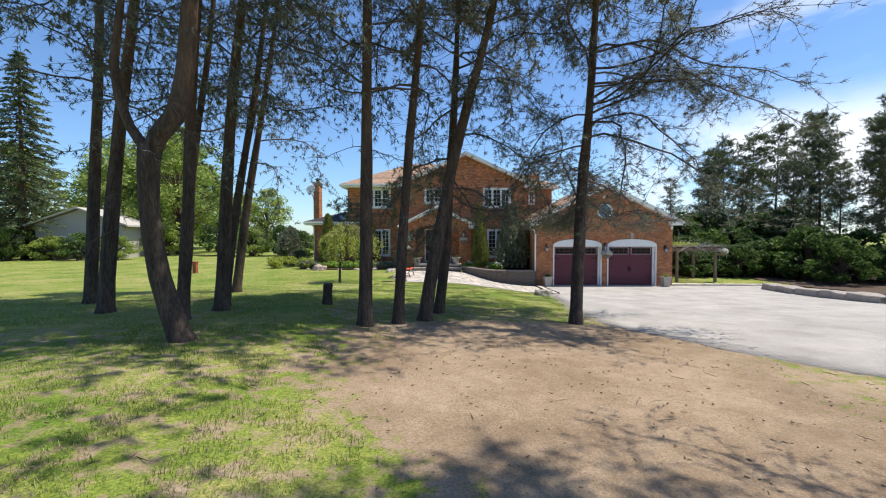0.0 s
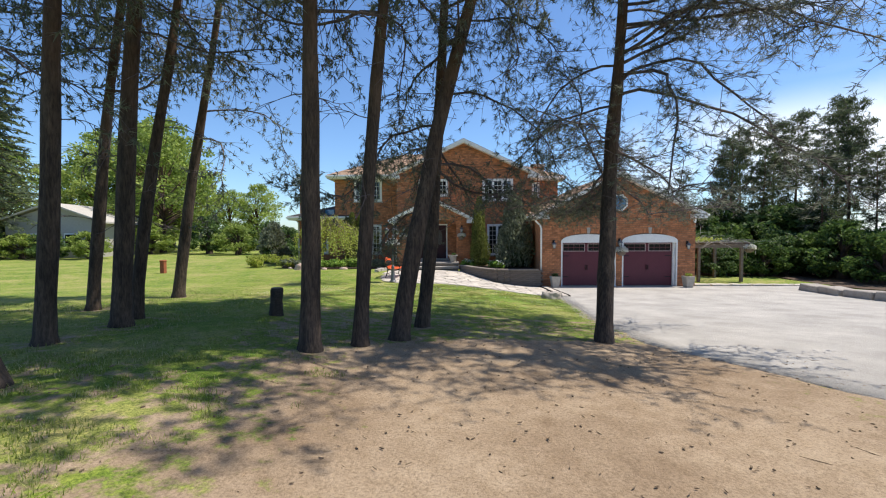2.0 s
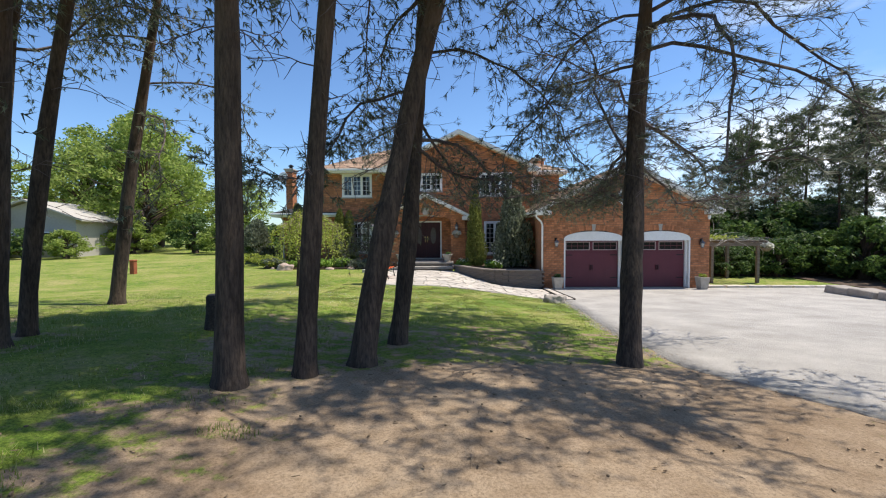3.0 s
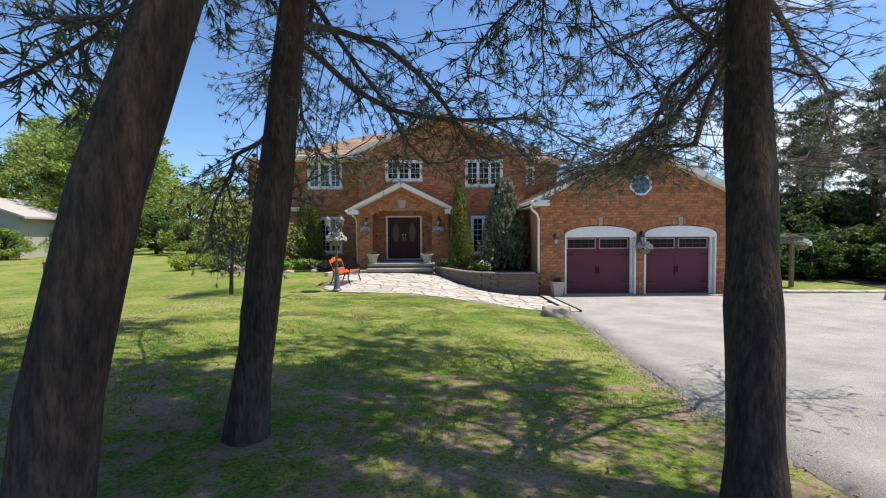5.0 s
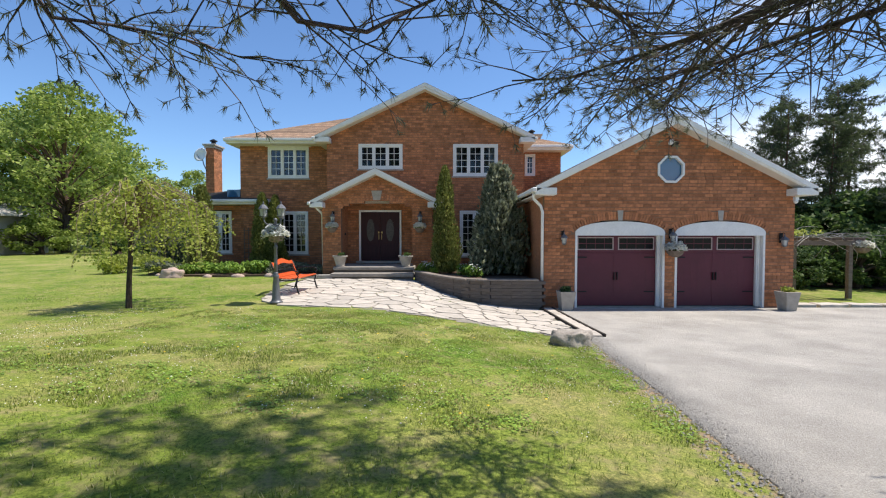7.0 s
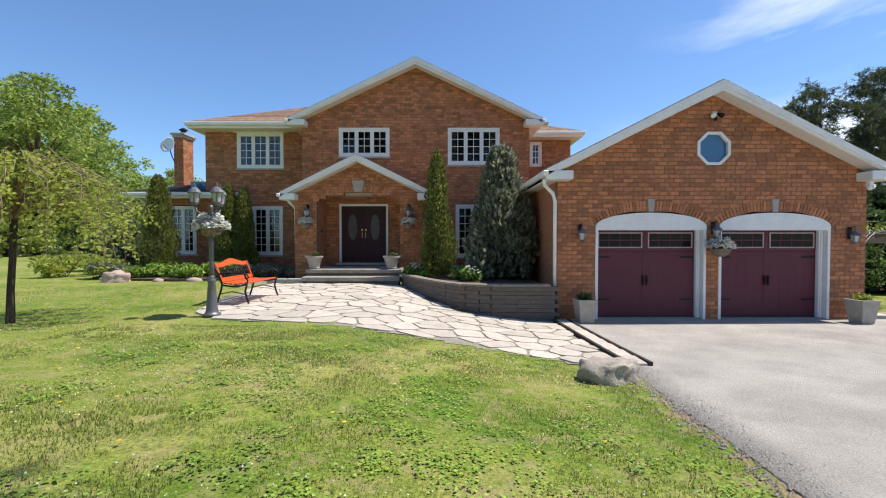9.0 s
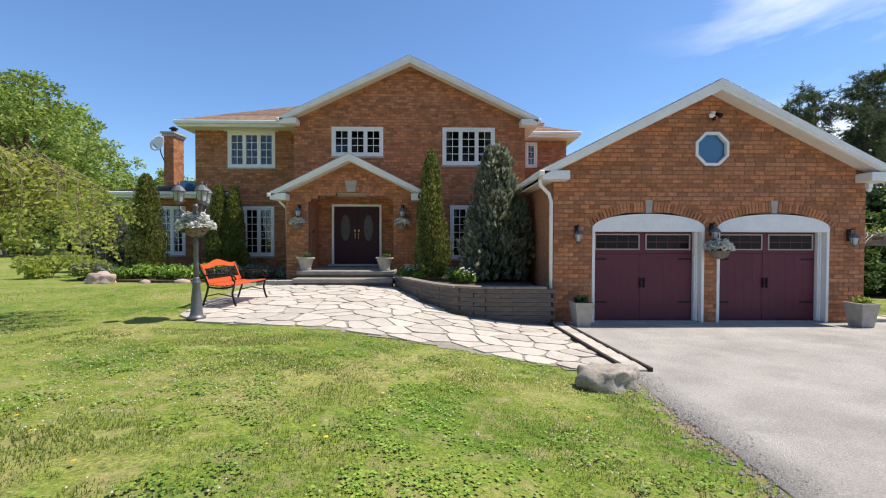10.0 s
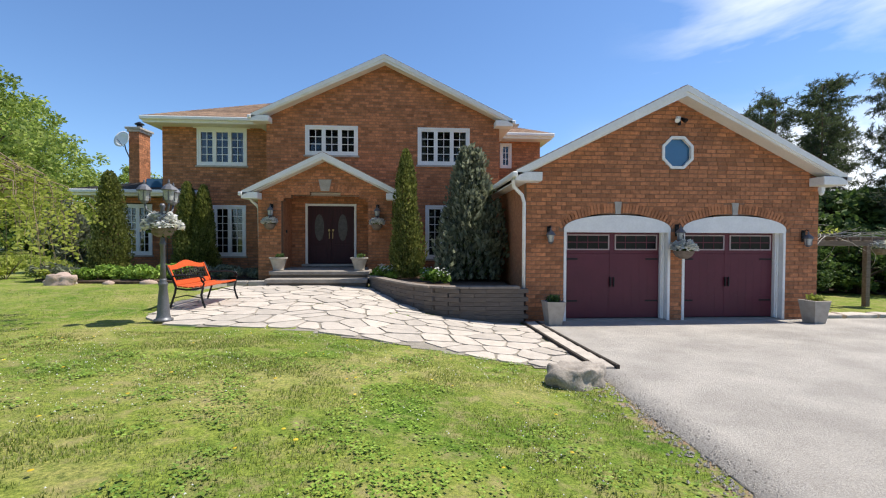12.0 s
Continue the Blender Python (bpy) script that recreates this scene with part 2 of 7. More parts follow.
def ground_material():
    """Grass, bare sandy earth and worn verges, blended by ragged noise along the plan of the bare patch."""
    mat = bpy.data.materials.new("lawn_and_earth")
    mat.use_nodes = True
    nt = mat.node_tree
    bs = nt.nodes["Principled BSDF"]
    att = nt.nodes.new("ShaderNodeAttribute")
    att.attribute_name = "bare"
    n1, n2, n3, n4 = noise_node(nt, 0.55, 5, 0.65), noise_node(nt, 4.0, 5, 0.7), noise_node(nt, 38, 5, 0.8), noise_node(nt, 13, 4, 0.7)
    grass = ramp(nt, n1, [(0.33, (0.100, 0.178, 0.022)), (0.5, (0.195, 0.245, 0.045)), (0.68, (0.315, 0.295, 0.110))])
    grass = mix(nt, grass, ramp(nt, n3, [(0.36, (0.38, 0.45, 0.4)), (0.5, (0.95, 0.95, 0.95)), (0.66, (1.6, 1.5, 1.5))]), 1.0, "MULTIPLY")
    grass = mix(nt, grass, ramp(nt, n4, [(0.35, (0.72, 0.80, 0.70)), (0.65, (1.2, 1.14, 1.15))]), 1.0, "MULTIPLY")
    grass = mix(nt, grass, (0.33, 0.27, 0.14), ramp(nt, n2, [(0.49, (0, 0, 0)), (0.68, (0.7, 0.7, 0.7))]))
    earth = ramp(nt, n2, [(0.3, (0.275, 0.202, 0.135)), (0.7, (0.375, 0.290, 0.208))])
    earth = mix(nt, earth, ramp(nt, n3, [(0.35, (0.6, 0.58, 0.56)), (0.5, (0.97, 0.97, 0.97)), (0.68, (1.25, 1.24, 1.22))]), 1.0, "MULTIPLY")
    earth = mix(nt, earth, ramp(nt, n1, [(0.35, (0.74, 0.70, 0.66)), (0.62, (1.08, 1.08, 1.06))]), 1.0, "MULTIPLY")
    add = nt.nodes.new("ShaderNodeMath")
    add.operation = "ADD"
    sc = nt.nodes.new("ShaderNodeMath")
    sc.operation = "MULTIPLY_ADD"
    nt.links.new(n2, sc.inputs[0])
    sc.inputs[1].default_value, sc.inputs[2].default_value = 1.7, -0.85
    nt.links.new(att.outputs["Fac"], add.inputs[0])
    nt.links.new(sc.outputs[0], add.inputs[1])
    nt.links.new(mix(nt, grass, earth, ramp(nt, add.outputs[0], [(0.38, (0, 0, 0)), (0.62, (1, 1, 1))])), bs.inputs["Base Color"])
    bs.inputs["Roughness"].default_value, bs.inputs["Specular IOR Level"].default_value = 0.95, 0.15
    b = nt.nodes.new("ShaderNodeBump")
    b.inputs["Strength"].default_value, b.inputs["Distance"].default_value = 0.6, 0.03
    nt.links.new(n3, b.inputs["Height"])
    nt.links.new(b.outputs["Normal"], bs.inputs["Normal"])
    return mat


M_GROUND = ground_material()
M_DRIVE = material("pale_asphalt", (0.405, 0.378, 0.345), 0.95, vary=0.19, scale=0.9, fine=58, bump=1.0, bump_scale=60)
M_BLADE = leafy("grass_blades", (0.225, 0.300, 0.052), (0.560, 0.500, 0.290), trans=0.5, rnd_amt=0.35)
M_DANDELION = leafy("yellow_petals", (0.75, 0.52, 0.03), (0.8, 0.6, 0.06), trans=0.2, rnd_amt=0.1)
M_TUFT = leafy("clover_tufts", (0.200, 0.335, 0.045), (0.320, 0.450, 0.085), trans=0.15)
M_LITTER = material("dry_litter", (0.246, 0.180, 0.115), 0.95, vary=0.3, bump=0.2, rnd="island", rnd_amt=0.4)


# ---- mesh helpers ----
def finish(name, bm, mat, smooth=False):
    me = bpy.data.meshes.new(name)
    bm.normal_update()
    bm.to_mesh(me)
    bm.free()
    me.materials.append(mat)
    if smooth:
        me.polygons.foreach_set("use_smooth", [True] * len(me.polygons))
    return me


def part(name, bm, mat, parent=None, label="", smooth=False):
    ob = new(name, finish(name, bm, mat, smooth))
    ob.parent = parent
    if label:
        ob["label"] = label
    return ob


def raw(name, verts, faces, mat, parent=None, smooth=False):
    me = bpy.data.meshes.new(name)
    me.from_pydata(verts, [], faces)
    me.materials.append(mat)
    if smooth:
        me.polygons.foreach_set("use_smooth", [True] * len(me.polygons))
    ob = new(name, me)
    ob.parent = parent
    return ob


def box(bm, x0, x1, y0, y1, z0, z1):
    v = [bm.verts.new(p) for p in ((x0, y0, z0), (x1, y0, z0), (x1, y1, z0), (x0, y1, z0), (x0, y0, z1), (x1, y0, z1), (x1, y1, z1), (x0, y1, z1))]
    for f in ((0, 3, 2, 1), (4, 5, 6, 7), (0, 1, 5, 4), (1, 2, 6, 5), (2, 3, 7, 6), (3, 0, 4, 7)):
        bm.faces.new([v[i] for i in f])
    return v


def boxes(*dims, bevel=0.0):
    bm = bmesh.new()
    for d in dims:
        box(bm, *d)
    if bevel:
        bmesh.ops.bevel(bm, geom=bm.edges[:], offset=bevel, segments=1, affect="EDGES", clamp_overlap=True)
    return bm


def prism(bm, pts, y0, y1):
    """Extrudes an outline in x, z (counter-clockwise from the front) from y0 back to y1."""
    a = [bm.verts.new((x, y0, z)) for x, z in pts]
    b = [bm.verts.new((x, y1, z)) for x, z in pts]
    bm.faces.new(a)
    bm.faces.new(b[::-1])
    for i in range(len(pts)):
        j = (i + 1) % len(pts)
        bm.faces.new((a[j], a[i], b[i], b[j]))


def slab(bm, quad, thick):
    """A sloping slab: four corners of its top, and its thickness downwards."""
    a = [bm.verts.new(p) for p in quad]
    b = [bm.verts.new((p[0], p[1], p[2] - thick)) for p in quad]
    n = len(quad)
    bm.faces.new(a)
    bm.faces.new(b[::-1])
    for i in range(n):
        j = (i + 1) % n
        bm.faces.new((a[i], b[i], b[j], a[j]))


def lathe(bm, prof, seg=20, at=(0, 0, 0), squash=1.0):
    rings = []
    for r, z in prof:
        rings.append([bm.verts.new((at[0] + r * math.cos(2 * math.pi * i / seg), at[1] + r * squash * math.sin(2 * math.pi * i / seg), at[2] + z)) for i in range(seg)])
    for a, b in zip(rings, rings[1:]):
        for i in range(seg):
            j = (i + 1) % seg
            bm.faces.new((a[i], a[j], b[j], b[i]))
    bm.faces.new(rings[0][::-1])
    bm.faces.new(rings[-1])


def tube(verts, faces, path, radii, seg=6):
    """Adds a tapered tube along a path to lists of vertices and faces."""
    base = len(verts)
    prev = None
    for k, p in enumerate(path):
        d = (path[min(k + 1, len(path) - 1)] - path[max(k - 1, 0)])
        d = d.normalized() if d.length > 1e-9 else Vector((0, 0, 1))
        if prev is None:
            prev = d.orthogonal().normalized()
        u = (prev - d * prev.dot(d))
        u = u.normalized() if u.length > 1e-6 else d.orthogonal().normalized()
        prev = u
        w = d.cross(u)
        for i in range(seg):
            a = 2 * math.pi * i / seg
            verts.append(tuple(p + (u * math.cos(a) + w * math.sin(a)) * radii[k]))
    n = len(path)
    for k in range(n - 1):
        for i in range(seg):
            j = (i + 1) % seg
            a, b = base + k * seg, base + (k + 1) * seg
            faces.append((a + i, a + j, b + j, b + i))
    faces.append(tuple(base + (n - 1) * seg + i for i in range(seg)))


def smooth01(a, b, v):
    t = min(1.0, max(0.0, (v - a) / (b - a)))
    return t * t * (3 - 2 * t)


def thing(name, at, label, category, group="", rot=0.0):
    e = new(name)
    e.empty_display_size = 0.2
    e.matrix_basis = pose(*at, 0, 0, rot)
    return tagged(e, label, category, group)


# ---- ground ----
LAWN_Y = [-400, 3, 10, 13, 15, 18, 22, 25, 30, 60, 150, 900]
LAWN_Z = [1.3, 1.05, 1.0, 0.95, 0.84, 0.68, 0.52, 0.47, 0.57, 0.65, 1.2, 3.0]
DRIVE_Y = [-400, 3, 10, 13, 15, 18, 22, 25, 28, 60, 150, 900]
DRIVE_Z = [1.0, 0.88, 0.80, 0.72, 0.61, 0.43, 0.19, 0.07, -0.02, -0.1, 0.6, 3.0]


LEFT_Y = [-400, 3, 10, 13, 15, 17.5, 20, 22, 25, 30, 60, 150, 900]
LEFT_Z = [1.4, 1.3, 1.25, 1.2, 1.13, 1.03, 0.83, 0.64, 0.49, 0.58, 0.65, 1.2, 3.0]


def ground_z(x, y):
    a, b, c = float(np.interp(y, LAWN_Y, LAWN_Z)), float(np.interp(y, DRIVE_Y, DRIVE_Z)), float(np.interp(y, LEFT_Y, LEFT_Z))
    return a + (b - a) * smooth01(3.8, 8.9, x) + (c - a) * (1 - smooth01(0.0, 4.0, x))


# left edge of the drive as x against y, and its far edge
EDGE_Y = [8.0, 9.5, 10.2, 10.7, 11.3, 12.5, 14.0, 16.0, 18.0, 20.4, 23.0, 28.0]
EDGE_X = [15.0, 11.2, 10.1, 9.75, 9.35, 8.75, 7.95, 8.0, 8.2, 8.53, 8.76, 8.9]
BARE_Y = [2, 6, 7, 8.2, 9.5, 11.0, 12.0, 12.6, 13.3, 13.9]
BARE_X = [5.2, 4.4, 3.8, 2.7, 1.5, 1.5, 2.2, 2.8, 4.2, 6.8]


TRUNKS = ((2.41, 12.24), (3.02, 12.7), (3.54, 13.24), (3.81, 14.58), (7.15, 13.84), (-1.16, 11.92), (-0.08, 10.15), (-5.12, 14.43), (-3.39, 12.75), (-1.04, 13.14), (-1.32, 13.86), (-2.88, 17.48), (-3.16, 15.08))


def bare(x, y):
    """How worn the turf is: 1 on the bare sandy patch, 0 on good lawn."""
    v = 0.5 + (x - float(np.interp(y, BARE_Y, BARE_X))) * 0.6 if y < 13.9 else 0.0
    v = min(v, 1.35 - abs(x - 6.0) * 0.21)
    if y < 11.2 and x < 4.5:
        v = max(v, 0.40)
    ex = float(np.interp(y, EDGE_Y, EDGE_X))
    verge = (0.66 if y < 17.5 else 0.58) - abs(ex - x) * 0.9 if 9 < y < 23.5 else 0
    for tx, ty in TRUNKS:
        v = max(v, 0.62 - 0.55 * math.hypot(x - tx, y - ty))
    litter = 0.46 if 12.0 < y < 16.5 and 1.0 < x < 8.2 else 0.0
    return max(0.0, min(1.0, max(v, verge, litter)))


def make_ground():
    xs = sorted(set([-900, -500, -300, -200, -140, -100, -80, -65] + [round(-55 + 2.5 * i, 3) for i in range(18)] + [round(-10 + 0.2 * i, 3) for i in range(131)] + [16 + 1.25 * i for i in range(1, 28)] + [60, 75, 95, 130, 180, 260, 400, 900]))
    ys = sorted(set([-900, -400, -200, -100, -50, -25, -12, -5] + [round(-2 + 0.2 * i, 3) for i in range(151)] + [28.5 + 1.0 * i for i in range(45)] + [76, 82, 90, 100, 120, 150, 200, 300, 500, 900]))
    verts, faces, w = [], [], []
    for y in ys:
        for x in xs:
            near = abs(x - 4) < 25 and -5 < y < 40
            z = ground_z(x, y) + (0.025 * noise.noise((x * 0.9, y * 0.9, 0)) if near else 0)
            ex = float(np.interp(y, EDGE_Y, EDGE_X))
            z -= 0.05 * smooth01(ex + 0.0, ex + 0.35, x) if 8 < y < 28.3 and x < 24 else 0
            verts.append((x, y, z))
            w.append(bare(x, y) if near else 0.0)
    nx = len(xs)
    for j in range(len(ys) - 1):
        for i in range(nx - 1):
            a = j * nx + i
            faces.append((a, a + 1, a + nx + 1, a + nx))
    ob = raw("ground", verts, faces, M_GROUND, smooth=True)
    at = ob.data.attributes.new("bare", "FLOAT", "POINT")
    at.data.foreach_set("value", w)
    tagged(ob, "mown lawn with worn bare sandy earth under pines", "lawn", kind="structure")


make_ground()


def make_drive():
    verts, faces = [], []
    ys = [8.0 + 0.4 * i for i in range(50)] + [28.0]
    n = 26
    for y in ys:
        x0 = float(np.interp(y, EDGE_Y, EDGE_X)) + 0.06 * noise.noise((0, y * 1.7, 3))
        x1 = float(np.interp(y, [8, 12, 17, 21, 23.5, 26, 28], [40, 27, 20.6, 19.8, 19.9, 21.0, 22.2]))
        for i in range(n):
            x = x0 + (max(x1, x0 + 1) - x0) * i / (n - 1)
            verts.append((x, y, ground_z(x, y) + 0.012))
    for j in range(len(ys) - 1):
        for i in range(n - 1):
            a = j * n + i
            faces.append((a, a + 1, a + n + 1, a + n))
    # a skirt that gives the asphalt its thickness along the lawn
    k = len(verts)
    for j in range(len(ys)):
        x, y, z = verts[j * n]
        verts.append((x - 0.01, y, z - 0.07))
    for j in range(len(ys) - 1):
        faces.append((j * n, (j + 1) * n, k + j + 1, k + j))
    tagged(raw("driveway", verts, faces, M_DRIVE, smooth=True), "pale sun-bleached asphalt driveway before the garage", "driveway", kind="structure")


make_drive()


# ---- house ----
house = thing("house", (0, 0, 0), "two-storey brown brick house with white trim and attached double garage", "house")
COURSE, BRICK_L, JOINT = 0.104, 0.25, 0.016
BRICK_MESHES = {}


def cut(spans, a, b):
    out = []
    for s, e in spans:
        if b <= s or a >= e:
            out.append((s, e))
        else:
            if a - s > 0.02:
                out.append((s, a))
            if e - b > 0.02:
                out.append((b, e))
    return out


def brick_mesh(length):
    key = round(length, 2)
    if key not in BRICK_MESHES:
        bm = boxes((0, key, 0, 0.03, 0, COURSE - JOINT), bevel=0.004)
        BRICK_MESHES[key] = finish("brick", bm, M_BRICK_OB)
    return BRICK_MESHES[key]


def brick_wall(name, y, z0, z1, span_at, thick=0.24, single=None, label=""):
    """A mortar core in courses with every brick proud of it; single(x, z): bricks that are pieces of their own."""
    core, bv, bf = bmesh.new(), [], []
    wall = None
    singles = []
    n = int((z1 - z0) / COURSE)
    rng = random.Random(name + str(y))
    for k in range(n):
        za = z0 + k * COURSE
        zm = za + COURSE / 2
        for a, b in span_at(zm):
            box(core, a, b, y + 0.009, y + thick, za, za + COURSE)
            x = a - (BRICK_L / 2 if k % 2 else 0) + (int(a / BRICK_L) * BRICK_L - a if a > BRICK_L else 0) * 0
            while x < b - 0.015:
                s, e = max(x, a), min(x + BRICK_L - 0.007, b)
                if e - s > 0.035:
                    dy = rng.uniform(-0.0025, 0.0025)
                    if single and single((s + e) / 2, zm) and len(singles) < 300:
                        singles.append((s, e, za, dy))
                    else:
                        i = len(bv)
                        f, r, g = y + dy, y + 0.02, 0.003
                        zb, zt = za + JOINT / 2, za + COURSE - JOINT / 2
                        bv.extend(((s + g, f, zb + g), (e - g, f, zb + g), (e - g, f, zt - g), (s + g, f, zt - g), (s, r, zb), (e, r, zb), (e, r, zt), (s, r, zt)))
                        bf.extend(((i, i + 1, i + 2, i + 3), (i, i + 4, i + 5, i + 1), (i + 1, i + 5, i + 6, i + 2), (i + 2, i + 6, i + 7, i + 3), (i + 3, i + 7, i + 4, i)))
                x += BRICK_L
    wall = part(name, core, M_MORTAR, house, label)
    tagged(raw("bricks", bv, bf, M_BRICK, wall), kind="stuff")
    for s, e, za, dy in singles:
        ob = new("brick", brick_mesh(e - s))
        ob.parent, ob.location = wall, (s, y + dy, za + JOINT / 2)
    return wall


def side_wall(x0, x1, y0, y1, z0, z1, name="side_wall"):
    """A plain side or back wall, with its courses as relief on the visible face."""
    bm = boxes((x0, x1, y0, y1, z0, z1))
    return part(name, bm, M_BRICK, house)


def arch_half(z, spring, rise, half):
    t = (z - spring) / rise
    return half * math.sqrt(max(0.0, 1 - t * t)) if t < 1 else 0.0


# openings: x0, x1, z0, z1
W1, W2, W3 = (-2.03, -0.17, 4.80, 6.22), (2.33, 4.21, 5.03, 6.10), (6.37, 8.29, 4.73, 6.10)
W4, W5, W6, W7 = (-1.45, -0.22, 1.33, 3.29), (6.66, 7.93, 1.29, 3.26), (-4.92, -3.84, 1.36, 3.32), (9.95, 10.47, 5.11, 6.19)
GD = ((9.93, 12.66), (12.97, 15.72))
GY, MY, LY, PY, RY = 28.0, 33.5, 34.74, 32.25, 36.2


def garage_spans(z):
    s = (8.99, 16.60)
    if z > 3.66:
        s = (8.99 + (z - 3.66) / 0.505, 16.60 - (z - 3.66) / 0.505)
    sp = [s] if s[1] - s[0] > 0.1 else []
    for a, b in GD:
        if z < 2.24:
            sp = cut(sp, a, b)
        elif z < 2.92:
            h = max(arch_half(z, 2.24 - 0.1, 0.76, (b - a) / 2 + 0.15), 0)
            sp = cut(sp, (a + b) / 2 - h, (a + b) / 2 + h) if h > 0.02 else sp
    d = abs(z - 4.19)
    if d < 0.40:
        h = 0.40 if d < 0.166 else 0.40 - (d - 0.166)
        sp = cut(sp, 12.81 - h, 12.81 + h)
    return sp


def main_spans(z):
    s = (0.97, 9.39)
    if z > 6.41:
        s = (0.97 + (z - 6.41) / 0.475, 9.39 - (z - 6.41) / 0.475)
    sp = [s] if s[1] - s[0] > 0.1 else []
    for w in (W2, W3, W5):
        if w[2] < z < w[3]:
            sp = cut(sp, w[0], w[1])
    if z < 3.30:
        sp = cut(sp, 2.34, 4.16)
    return sp


def holes(span, ws):
    def f(z):
        sp = [span]
        for w in ws:
            if w[2] < z < w[3]:
                sp = cut(sp, w[0], w[1])
        return sp
    return f


def porch_spans(z):
    s = (1.10, 5.50)
    if z > 3.56:
        s = (1.10 + (z - 3.56) / 0.50, 5.50 - (z - 3.56) / 0.50)
    sp = [s] if s[1] - s[0] > 0.1 else []
    h = 1.43 if z < 3.2 else arch_half(z, 3.2, 0.34, 1.43)
    return cut(sp, 3.28 - h, 3.28 + h) if h > 0.02 else sp


brick_wall("garage_front_wall", GY, -0.075, 5.62, garage_spans, single=lambda x, z: 12.6 < x < 13.1 and z < 2.3 or 9.0 < x < 10.0 and z < 2.6, label="orange-brown brick garage gable wall")
brick_wall("gable_wall", MY, 0.45, 8.42, main_spans, label="red-brown brick gable wall")
brick_wall("wing_wall", LY, 0.45, 6.36, holes((-3.3, 0.97), (W1, W4)))
brick_wall("wing_wall", RY, 2.45, 6.36, holes((9.39, 11.73), (W7,)))
brick_wall("annex_wall", 35.0, 0.45, 3.62, holes((-5.9, -3.3), (W6,)))
brick_wall("porch_wall", PY, 0.45, 4.68, porch_spans, label="orange-brown brick porch gable with arched opening")
# returns, sides and backs
side_wall(8.99, 9.22, 28.25, 34.7, -0.1, 3.5)
side_wall(16.37, 16.60, 28.25, 36.0, -0.1, 3.5)
side_wall(8.99, 16.60, 36.0, 36.24, -0.1, 3.5, "back_wall")
side_wall(0.97, 1.2, 33.75, 34.7, 0.4, 6.32)
side_wall(9.16, 9.39, 33.75, 36.18, 0.4, 6.32)
side_wall(-3.3, -3.06, 35.0, 42.5, 0.4, 6.36)
side_wall(11.5, 11.73, 36.45, 42.5, 2.4, 6.36)
side_wall(-3.3, 11.73, 42.5, 42.74, 0.4, 6.36, "back_wall")
side_wall(-5.9, -5.66, 35.25, 41.0, 0.4, 3.6)
side_wall(-5.9, -3.3, 41.0, 41.24, 0.4, 3.6, "back_wall")
# sides and ceiling of the porch recess
side_wall(1.62, 1.85, 32.5, 33.48, 0.45, 3.55, "porch_reveal")
side_wall(4.71, 4.94, 32.5, 33.48, 0.45, 3.55, "porch_reveal")
part("porch_ceiling", boxes((1.62, 4.94, 32.5, 33.48, 3.55, 3.6)), M_SOFFIT, house)
# dark rooms behind the windows: near-black linings carry the gloom in their colour
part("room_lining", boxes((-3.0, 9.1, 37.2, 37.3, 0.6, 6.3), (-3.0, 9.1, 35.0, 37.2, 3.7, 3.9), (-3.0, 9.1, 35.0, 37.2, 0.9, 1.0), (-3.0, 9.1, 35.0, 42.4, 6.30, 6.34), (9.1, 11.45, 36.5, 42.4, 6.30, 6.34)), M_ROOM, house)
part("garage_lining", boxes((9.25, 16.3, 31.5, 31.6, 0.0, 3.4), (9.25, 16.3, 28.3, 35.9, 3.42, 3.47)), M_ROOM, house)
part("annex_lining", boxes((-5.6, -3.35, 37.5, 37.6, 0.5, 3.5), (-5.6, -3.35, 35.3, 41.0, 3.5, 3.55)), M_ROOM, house)


